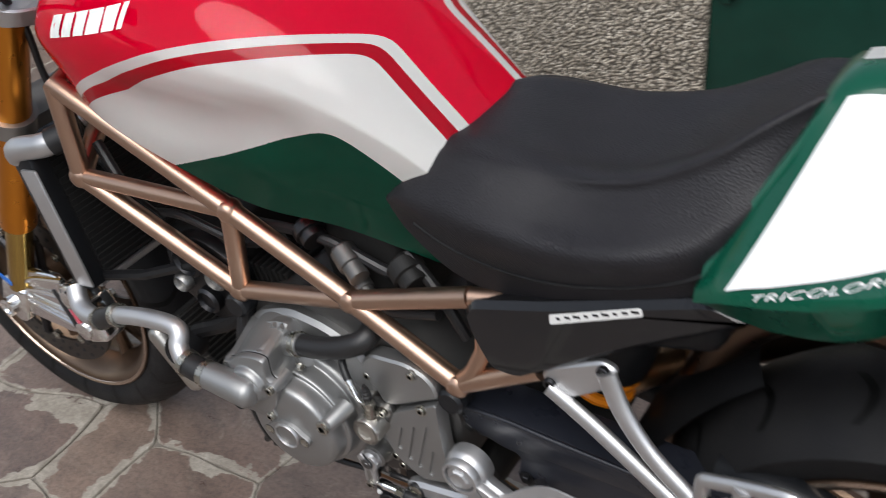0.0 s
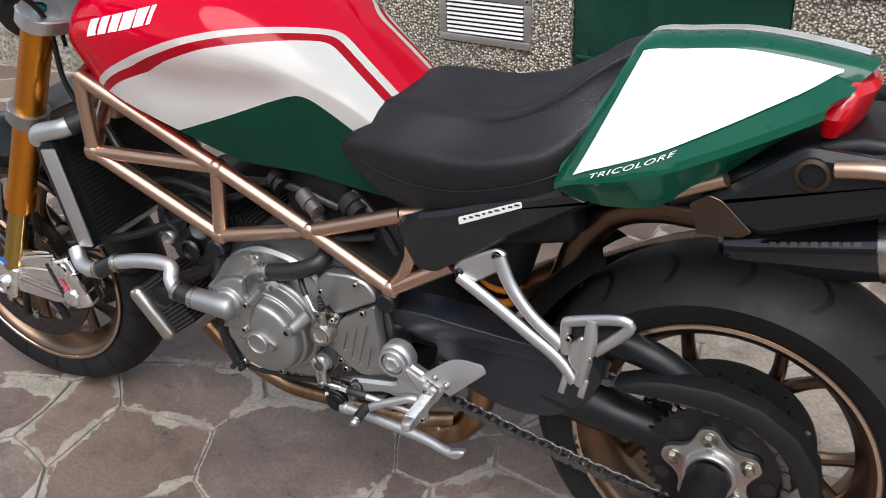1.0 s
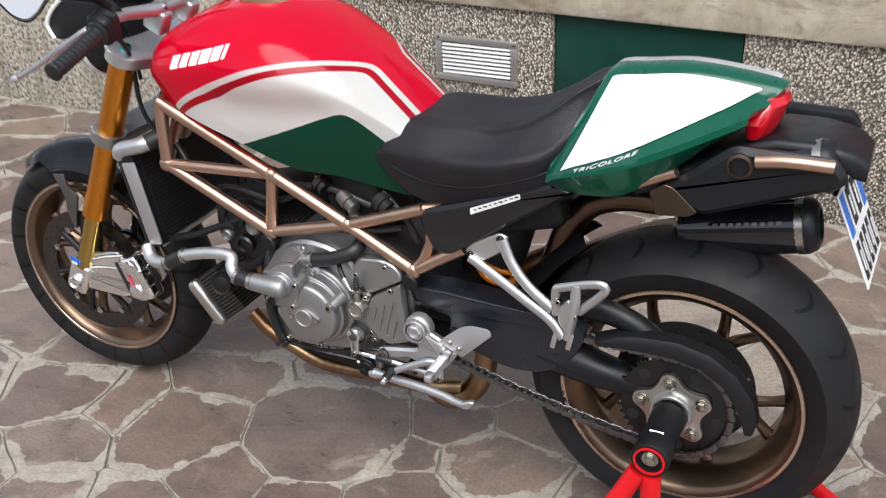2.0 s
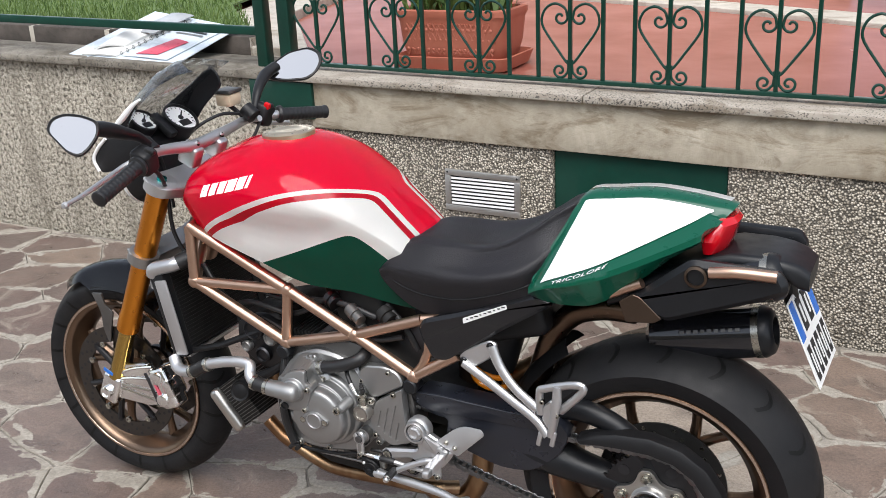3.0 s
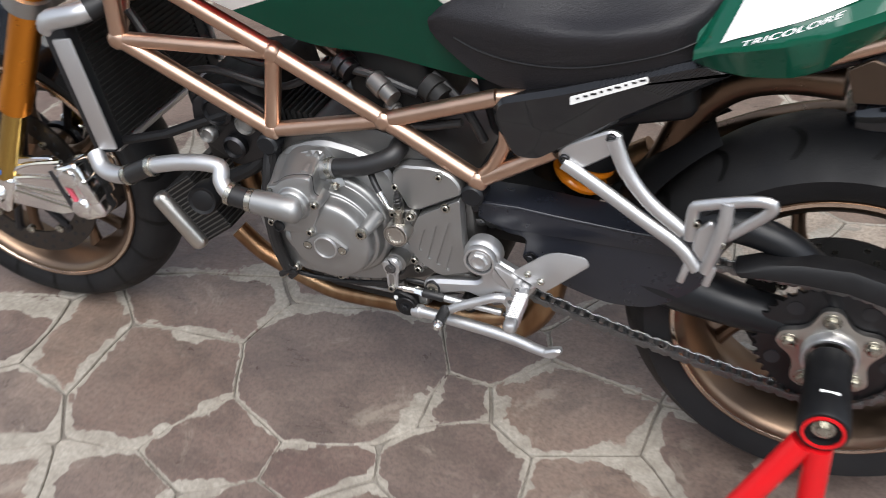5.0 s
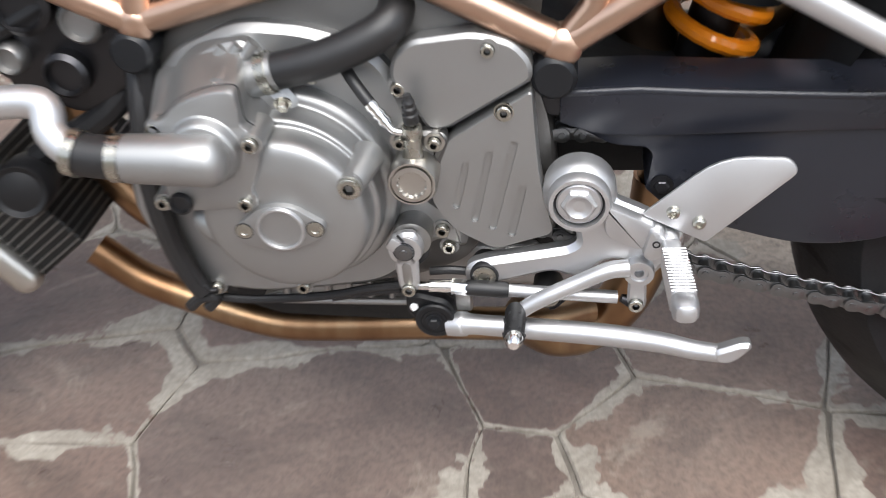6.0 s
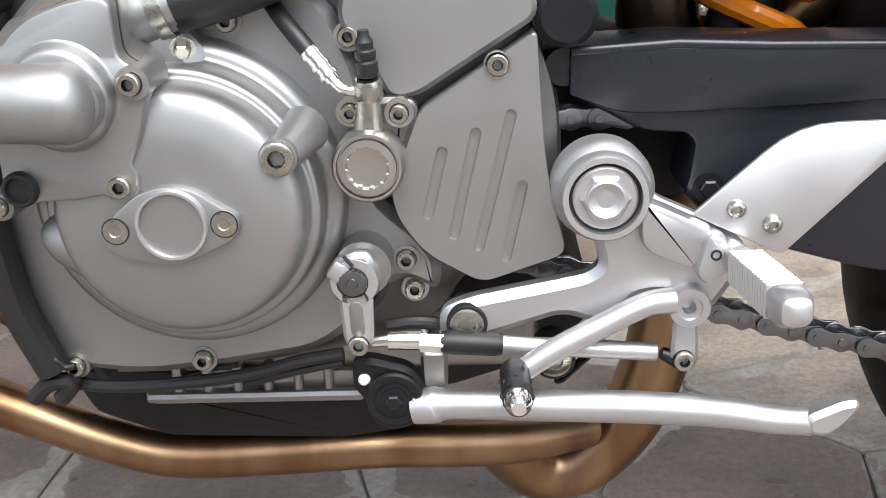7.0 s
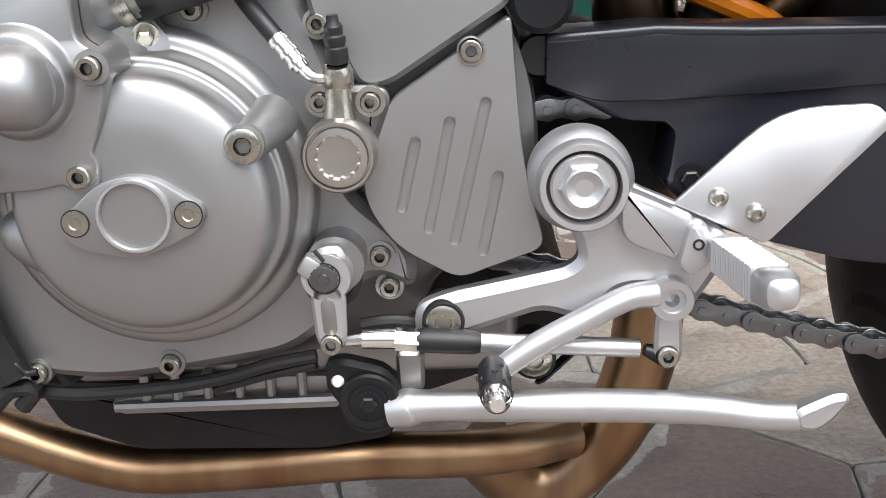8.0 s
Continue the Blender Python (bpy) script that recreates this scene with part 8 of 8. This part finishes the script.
for k in range(3):
    for a in range(6):
        ang = a * math.pi / 3 + k * 0.5
        q = t0.lerp(t1, 0.25 + 0.22 * k)
        lathe(bm, [(0.0016, 0), (0.0014, 0.0008), (0.0001, 0.001)], q + Vector((0.0086 * math.cos(ang), -0.004, 0.0086 * math.sin(ang))), (math.cos(ang), -0.3, math.sin(ang)), 6)
part("toe_rubber", bm, M_RUBBER, controls)
bm = bmesh.new()
tube(bm, [t0.lerp(t1, 0.85), t0.lerp(t1, 1.0), t0.lerp(t1, 1.1)], [0.0080, 0.0072, 0.004], 14)
part("toe_tip", bm, M_POLISHED, controls)
bm = bmesh.new()
plate(bm, [Vector(q) for q in [(0.2543, 0.3274, 0.0100), (0.2686, 0.3252, 0.0100), (0.2695, 0.2968, 0.0200), (0.2613, 0.2890, 0.0200), (0.2531, 0.2974, 0.0200)]], -0.148, -0.156, 0.002, 0.006)
part("lever_tab", bm, M_ALU, controls)
bm = bmesh.new()
socket_bolt(bm, (0.2607, -0.1560, 0.2996), (0, -1, 0), 0.0060, 0.004)
part("bolt", bm, M_STEEL, controls)
rod = [(0.2453, -0.1500, 0.3024), (0.1550, -0.1560, 0.3119)]
bm = bmesh.new()
tube(bm, rod, 0.0056, 14)
part("link_rod", bm, M_ALU, controls)
bm = bmesh.new()
tube(bm, [(0.2599, -0.1500, 0.2970), (0.2486, -0.1500, 0.3016)], [0.0065, 0.0035], 12)
part("rod_end", bm, M_DARK_STEEL, controls)
bm = bmesh.new()
tube(bm, [(0.1550, -0.1560, 0.3119), (0.1511, -0.1560, 0.3123), (0.1231, -0.1580, 0.3153), (0.1192, -0.1580, 0.3154)], [0.0062, 0.0072, 0.0072, 0.0062], 16)
part("rod_boot", bm, M_RUBBER, controls)
bm = bmesh.new()
tube(bm, [(0.1205, -0.1580, 0.3154), (0.1071, -0.1580, 0.3166)], 0.0068, 6)
tube(bm, [(0.1071, -0.1580, 0.3166), (0.0881, -0.1600, 0.3181)], [0.0058, 0.0056], 16)
tube(bm, [(0.0888, -0.1600, 0.3181), (0.0791, -0.1600, 0.3171)], [0.0035, 0.003], 10)
part("rod_joint", bm, M_POLISHED, controls)
c0, c1 = (0.0718, 0.3570), (0.0718, 0.3181)
bm = bmesh.new()
lathe(bm, [(0.0142, -0.012), (0.0146, 0.0), (0.0136, 0.003), (0.0093, 0.003)], (c0[0], -0.163, c0[1]), (0, -1, 0), 30)
plate(bm, [Vector(q) for q in [(0.0616, 0.3547, 0.0100), (0.0819, 0.3539, 0.0100), (0.0804, 0.3184, 0.0180), (0.0711, 0.3092, 0.0180), (0.0633, 0.3191, 0.0180)]], -0.158, -0.166, 0.002, 0.008)
block(bm, (0.010, 0.010, 0.012), Matrix.Translation((0.0630, -0.1630, 0.3638)) @ pose(0, 0, 0, 0, 35, 0), 0.002, 2)
part("shift_arm", bm, M_ALU, controls, "bright splined gear shift arm")
bm = bmesh.new()
plate(bm, [Vector(q) for q in capsule((0.0716, 0.3414), (0.0720, 0.3270), 0.0040)], -0.1665, -0.1655, 0.0003)
part("arm_recess", bm, M_CAST, controls)
bm = bmesh.new()
o = []
for k in range(36):
    a = 2 * math.pi * k / 36
    rr = 0.0082 if k % 2 else 0.0073
    o.append((c0[0] - 0.001 + rr * math.cos(a), c0[1] + rr * math.sin(a)))
plate(bm, o, -0.1685, -0.158, 0.0005)
lathe(bm, [(0.0034, 0), (0.0030, 0.001), (0.0001, 0.001)], (c0[0] - 0.001, -0.1685, c0[1]), (0, -1, 0), 12)
part("splined_shaft", bm, M_CHAIN, controls)
# black ring painting the shade in the gap round the splines
bm = bmesh.new()
ring_lathe(bm, [(0.0084, 0), (0.0091, 0), (0.0091, 0.0006), (0.0084, 0.0006)], (c0[0] - 0.001, -0.1662, c0[1]), (0, -1, 0), 30)
part("spline_gap", bm, M_INK_SHADE, controls)
# thin black tube laid on as the shaded slit of the clamp
bm = bmesh.new()
a, b = Vector((0.0716, -0.1665, 0.3669)), Vector((0.0669, -0.1665, 0.3733))
tube(bm, [a, a.lerp(b, 0.5), b], 0.0011, 8)
part("clamp_slit", bm, M_INK_SHADE, controls)
bm = bmesh.new()
plate(bm, [Vector(q) for q in [(0.0562, 0.3628, 0.0050), (0.0594, 0.3669, 0.0050), (0.0709, 0.3742, 0.0100), (0.0802, 0.3742, 0.0100), (0.0835, 0.3682, 0.0120), (0.0826, 0.3568, 0.0120), (0.0614, 0.3544, 0.0100)]], -0.156, -0.1655, 0.003, 0.008)
part("clamp_ear", bm, M_ALU, controls)
bm = bmesh.new()
ring_lathe(bm, [(0.0126, 0), (0.0167, 0), (0.0167, 0.006), (0.0126, 0.006)], (0.0733, -0.1480, 0.3517), (0, -1, 0), 30)
part("shaft_seal", bm, M_RUBBER, controls)
bm = bmesh.new()
socket_bolt(bm, (c1[0], -0.166, c1[1]), (0, -1, 0), 0.0058, 0.0035)
part("bolt", bm, M_STEEL, controls)
bm = bmesh.new()
tube(bm, [(c0[0] + 0.004, -0.155, c0[1] + 0.004), (c0[0] + 0.004, -0.13, c0[1] + 0.004)], 0.0165, 20)
part("shift_seal", bm, M_CAST, controls)

# ---- side stand ----
leg = thing("side_stand", "", "")
leg.parent = bike
sv = (0.0892, 0.2768)
bm = bmesh.new()
plate(bm, [Vector(q) for q in [(0.0642, 0.2999, 0.0100), (0.0743, 0.3023, 0.0100), (0.1018, 0.2949, 0.0200), (0.1090, 0.2766, 0.0200), (0.1027, 0.2565, 0.0200), (0.0856, 0.2523, 0.0100), (0.0732, 0.2587, 0.0100), (0.0719, 0.2724, 0.0100), (0.0643, 0.2818, 0.0100)]], -0.138, -0.152, 0.003, 0.008)
part("stand_switch", bm, M_BLACK, leg, "black plastic side stand switch")
bm = bmesh.new()
lathe(bm, [(0.0175, 0), (0.0175, 0.0035), (0.0162, 0.005), (0.0125, 0.005), (0.0122, 0.0042), (0.0112, 0.0042), (0.0109, 0.005), (0.0001, 0.005)], (sv[0], -0.152, sv[1]), (0, -1, 0), 36)
part("switch_cap", bm, M_BLACK, leg)
bm = bmesh.new()
hex_bolt(bm, (sv[0], -0.157, sv[1]), (0, -1, 0), 0.0055, 0.004)
part("bolt", bm, M_BLACK_PAINT, leg)
bm = bmesh.new()
lathe(bm, [(0.0038, -0.003), (0.0038, 0.001), (0.0025, 0.003), (0.0001, 0.0035)], (0.0714, -0.1520, 0.2889), (0, -1, 0), 16)
part("white_rivet", bm, M_PLATE, leg)
bm = bmesh.new()
tube(bm, [(0.1003, -0.1500, 0.2687), (0.1139, -0.1520, 0.2710), (0.1239, -0.1540, 0.2724), (0.1698, -0.1580, 0.2727), (0.2335, -0.1660, 0.2744), (0.2794, -0.1740, 0.2746), (0.3059, -0.1800, 0.2728), (0.3274, -0.1850, 0.2735)], [0.0105, 0.0112, 0.0092, 0.0095, 0.0096, 0.0090, 0.0082, 0.0078], 18, 5)
part("leg", bm, M_ALU, leg, "bright aluminium side stand leg")
bm = bmesh.new()
plate(bm, [Vector(q) for q in [(0.3222, 0.2797, 0.0100), (0.3428, 0.2890, 0.0080), (0.3506, 0.2894, 0.0080), (0.3522, 0.2846, 0.0080), (0.3439, 0.2735, 0.0120), (0.3351, 0.2669, 0.0120), (0.3234, 0.2687, 0.0100)]], -0.180, -0.193, 0.003, 0.006)
part("foot", bm, M_ALU, leg)
bm = bmesh.new()
plate(bm, [Vector(q) for q in [(0.1049, 0.3013), (0.1216, 0.3007), (0.1209, 0.2760), (0.1051, 0.2766)]], -0.130, -0.142, 0.002, 0.004)
part("stand_bracket", bm, M_CAST, leg)
bm = bmesh.new()
coil = []
a, b = Vector((0.1913, -0.1300, 0.2761)), Vector((0.2094, -0.1200, 0.2877))
for i in range(100):
    t = i / 99
    an = 2 * math.pi * 12 * t
    coil.append(a.lerp(b, t) + Vector((0.0045 * math.cos(an), 0.0045 * math.sin(an), 0.003 * math.cos(an))))
tube(bm, coil, 0.0011, 6)
part("return_spring", bm, M_DARK_STEEL, leg)
for pts, r in (([(-0.1259, -0.1300, 0.2802), (-0.0879, -0.1300, 0.2762), (-0.0358, -0.1280, 0.2779), (-0.0004, -0.1280, 0.2830), (0.0285, -0.1300, 0.2914), (0.0563, -0.1300, 0.2959)], 0.0042), ([(-0.0106, -0.1200, 0.2713), (0.0231, -0.1250, 0.2819), (0.0558, -0.1300, 0.2904)], 0.003), ([(-0.1400, -0.1400, 0.2742), (-0.1267, -0.1420, 0.2859), (-0.1140, -0.1400, 0.2845), (-0.1228, -0.1400, 0.2736)], 0.0055), ([(-0.1428, -0.1100, 0.5129), (-0.1433, -0.1300, 0.4671), (-0.1444, -0.1420, 0.4040), (-0.1376, -0.1450, 0.3422), (-0.1225, -0.1430, 0.2945)], 0.0105), ([(-0.1293, -0.1450, 0.3021), (-0.1190, -0.1480, 0.3049), (-0.1137, -0.1470, 0.2988), (-0.1073, -0.1460, 0.2988)], 0.0022), ([(0.0862, -0.1400, 0.3188), (0.1061, -0.1400, 0.3205), (0.1320, -0.1350, 0.3140)], 0.004)):
    bm = bmesh.new()
    tube(bm, pts, r, 10, 5)
    part("cable", bm, M_RUBBER, leg)

# ---- passenger footrest hanger ----
hanger = thing("footrest_hanger", "", "")
hanger.parent = bike
for s in (-1,):
    def flip(pts):
        return [(p[0], p[1] * -s, p[2]) for p in pts]
    bm = bmesh.new()
    plate(bm, [Vector(q) for q in [(0.3129, 0.5871, 0.0100), (0.3254, 0.6074, 0.0100), (0.3850, 0.6393, 0.0100), (0.4023, 0.6334, 0.0100), (0.3927, 0.6040, 0.0100), (0.3418, 0.5665, 0.0100)]], s * 0.126, s * 0.136, 0.003, 0.006)
    part("hanger_plate", bm, M_ALU, hanger)
    for q in ((0.3258, -0.1360, 0.5856), (0.3872, -0.1360, 0.6283)):
        bm = bmesh.new()
        socket_bolt(bm, (q[0], s * 0.136, q[2]), (0, s, 0), 0.0070, 0.005)
        part("bolt", bm, M_DARK_STEEL, hanger)
    bm = bmesh.new()
    tube(bm, flip([(0.3252, -0.1380, 0.5799), (0.3749, -0.1420, 0.5549), (0.4412, -0.1520, 0.5212), (0.4949, -0.1640, 0.4975), (0.5243, -0.1720, 0.4697)]), [0.0095, 0.0105, 0.0105, 0.0105, 0.010], 14, 4, True, 0.75)
    part("hanger_arm", bm, M_ALU, hanger)
    bm = bmesh.new()
    tube(bm, flip([(0.3906, -0.1380, 0.6298), (0.4112, -0.1420, 0.5873), (0.4472, -0.1500, 0.5496), (0.5004, -0.1620, 0.5193)]), [0.0115, 0.0110, 0.0105, 0.0105], 14, 4, True, 0.75)
    part("hanger_arm", bm, M_ALU, hanger)
    bm = bmesh.new()
    tube(bm, flip([(0.5079, -0.1660, 0.5140), (0.5085, -0.1720, 0.5637), (0.5217, -0.1750, 0.5764), (0.5880, -0.1850, 0.6016), (0.6016, -0.1850, 0.5898), (0.5531, -0.1750, 0.5331)]), 0.0085, 12, 4, True, 0.8)
    part("foot_loop", bm, M_ALU, hanger)
    bm = bmesh.new()
    plate(bm, [Vector(q) for q in [(0.5153, 0.5338), (0.5321, 0.5522), (0.5484, 0.5331), (0.5448, 0.5047), (0.5268, 0.4818), (0.5126, 0.5029)]], s * 0.164, s * 0.174, 0.003, 0.006)
    part("hanger_foot", bm, M_ALU, hanger)
    bm = bmesh.new()
    tube(bm, flip([(0.5494, -0.1830, 0.5894), (0.5480, -0.1860, 0.5476), (0.5354, -0.1820, 0.4776)]), [0.0085, 0.0100, 0.0085], 14, 3)
    part("folded_footrest", bm, M_ALU, hanger)
    for q in ((0.5146, -0.1760, 0.5457), (0.5506, -0.1900, 0.5304)):
        bm = bmesh.new()
        socket_bolt(bm, (q[0], s * -q[1], q[2]), (0, s, 0), 0.005, 0.004)
        part("bolt", bm, M_STEEL, hanger)
    bm = bmesh.new()
    for q in flip([(0.5073, -0.1720, 0.4607), (0.5416, -0.1860, 0.4735)]):
        block(bm, (0.010, 0.006, 0.034), Matrix.Translation(q) @ pose(0, 0, 0, 0, 12, 0), 0.002, 2)
    part("peg_fork", bm, M_ALU, hanger)
# ---- paving: irregular porphyry slabs in mortar, last in the file ----
pavement = part("pavement", slab_box(-400, 400, -400, WALL_Y + 0.1, -0.30, -0.006, 0.0), M_MORTAR)
tagged(pavement, "crazy paving of brown porphyry slabs set in pale mortar", "paving", kind="structure")
# middle and reach of the slabs that lie in view
SEEDS = [(-0.08, -0.05, 0.19), (-0.40, -0.19, 0.14), (-0.60, -0.17, 0.09), (-0.80, -0.20, 0.12), (-0.43, 0.03, 0.11), (-0.50, 0.20, 0.12), (-0.64, -0.35, 0.11), (-0.235, -0.29, 0.10), (-0.04, -0.285, 0.07),
         (0.20, -0.23, 0.12), (0.18, 0.09, 0.09), (0.14, -0.07, 0.075), (0.33, -0.03, 0.13), (0.38, 0.18, 0.12), (-0.54, -0.53, 0.12), (-0.34, -0.47, 0.12), (-0.13, -0.47, 0.12), (0.07, -0.42, 0.10), (0.42, -0.22, 0.12),
         (-0.14, 0.25, 0.13), (-0.84, 0.05, 0.11), (-2.26, 0.99, 0.16), (-1.90, 0.63, 0.16), (-1.48, 0.24, 0.15), (-1.18, 0.06, 0.12), (-1.25, -0.16, 0.12), (1.0, 1.28, 0.12), (0.97, 1.01, 0.13), (1.22, 1.08, 0.13), (0.80, 0.90, 0.13)]
rng = random.Random(11)
seeds = [(Vector((x, y)), r) for x, y, r in SEEDS]
tries = 0
while tries < 14000:
    tries += 1
    p = Vector((rng.uniform(-7, 5), rng.uniform(-4.5, 1.7)))
    r = 0.085 + 0.10 * rng.random() ** 1.3
    if all((p - q).length > 0.90 * (r + e) for q, e in seeds):
        seeds.append((p, r))


def cell(i):
    """The outline of the slab round one seed, by cutting with its neighbours."""
    c, size = seeds[i]
    poly = [c + Vector(d) for d in ((-0.6, -0.6), (0.6, -0.6), (0.6, 0.6), (-0.6, 0.6))]
    for j, (q, other) in enumerate(seeds):
        if j == i or (q - c).length > 1.2:
            continue
        gap = 0.0008 + 0.0018 * ((i * 7 + j * 7 + i * j) % 7) / 6
        n = (q - c).normalized()
        d = (q - c).length / 2 + (size * size - other * other) / (2 * (q - c).length) - gap
        res = []
        for a, b in zip(poly, poly[1:] + poly[:1]):
            da, db = (a - c).dot(n) - d, (b - c).dot(n) - d
            if da <= 0:
                res.append(a)
            if da * db < 0:
                res.append(a + (b - a) * (da / (da - db)))
        poly = res
        if len(poly) < 3:
            return []
    lim = WALL_Y - 0.012
    res = []
    for a, b in zip(poly, poly[1:] + poly[:1]):
        if a.y <= lim:
            res.append(a)
        if (a.y - lim) * (b.y - lim) < 0:
            res.append(a + (b - a) * ((a.y - lim) / (a.y - b.y)))
    return res if len(res) > 2 else []


def slab_mesh(poly, k):
    """A slab with broken edges and a slightly uneven top; also each point's distance from the rim."""
    o = round_poly([(p.x, p.y, 0.003 + 0.03 * abs(noise.noise((p.x * 9, p.y * 9, 7.0)))) for p in poly], 0.01, 2)
    fine = []
    for a, b in zip(o, o[1:] + o[:1]):
        n = max(1, int((b - a).length / 0.028))
        for t in range(n):
            q = a + (b - a) * t / n
            w = noise.noise_vector((q.x * 14, q.y * 14, k * 0.37))
            v = noise.noise_vector((q.x * 7, q.y * 7, 3.1))
            u = noise.noise_vector((q.x * 2.0, q.y * 2.0, 9.3))
            fine.append(q + Vector((w.x, w.y)) * 0.003 + Vector((v.x, v.y)) * 0.014 + Vector((u.x, u.y)) * 0.040)
    c = sum(fine, Vector((0, 0))) / len(fine)
    tilt = Vector((noise.noise((c.x, c.y, 1.0)), noise.noise((c.x, c.y, 2.0)))) * 0.006
    lift = 0.0015 * noise.noise((c.x * 3, c.y * 3, 4.0))
    n = len(fine)
    walls = [(a, (b - a).normalized()) for a, b in zip(fine, fine[1:] + fine[:1]) if (b - a).length > 1e-6]
    vs, rim = [], []
    for s, z in ((1.0, -0.03), (1.0, -0.0030), (0.985, 0.0), (0.86, 0.0), (0.68, 0.0), (0.42, 0.0)):
        for q in fine:
            d = q - c
            p = c + d * s
            vs.append((p.x, p.y, z + lift + tilt.dot(d) * s * (z > -0.02)))
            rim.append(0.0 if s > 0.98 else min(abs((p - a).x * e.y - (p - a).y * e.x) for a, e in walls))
    fs = [(r * n + i, r * n + (i + 1) % n, (r + 1) * n + (i + 1) % n, (r + 1) * n + i) for r in range(5) for i in range(n)]
    fs.append(tuple(range(5 * n, 6 * n)))
    return vs, fs, rim


near, rest_v, rest_f, rest_rim = 0, [], [], []
order = sorted(range(len(seeds)), key=lambda i: (seeds[i][0] - Vector((-0.4, 0.0))).length)
for i in order:
    poly = cell(i)
    if not poly:
        continue
    vs, fs, rim = slab_mesh(poly, i)
    if near < 290:
        near += 1
        me = bpy.data.meshes.new("slab")
        me.from_pydata(vs, [], fs)
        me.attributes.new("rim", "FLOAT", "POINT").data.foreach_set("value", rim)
        me.materials.append(M_PALE_SLAB if 0.36 < seeds[i][0].x < 1.0 and 0.24 < seeds[i][0].y < 0.88 else M_SLAB)
        o = bpy.data.objects.new("slab", me)
        scene.collection.objects.link(o)
        o.parent = pavement
    else:
        base = len(rest_v)
        rest_v += vs
        rest_rim += rim
        rest_f += [tuple(base + k for k in f) for f in fs]
me = bpy.data.meshes.new("far_slabs")
me.from_pydata(rest_v, [], rest_f)
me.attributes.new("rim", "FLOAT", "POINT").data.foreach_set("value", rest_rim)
me.materials.append(M_SLAB)
o = new("far_slabs", me)
o.parent = pavement
tagged(o, kind="stuff")
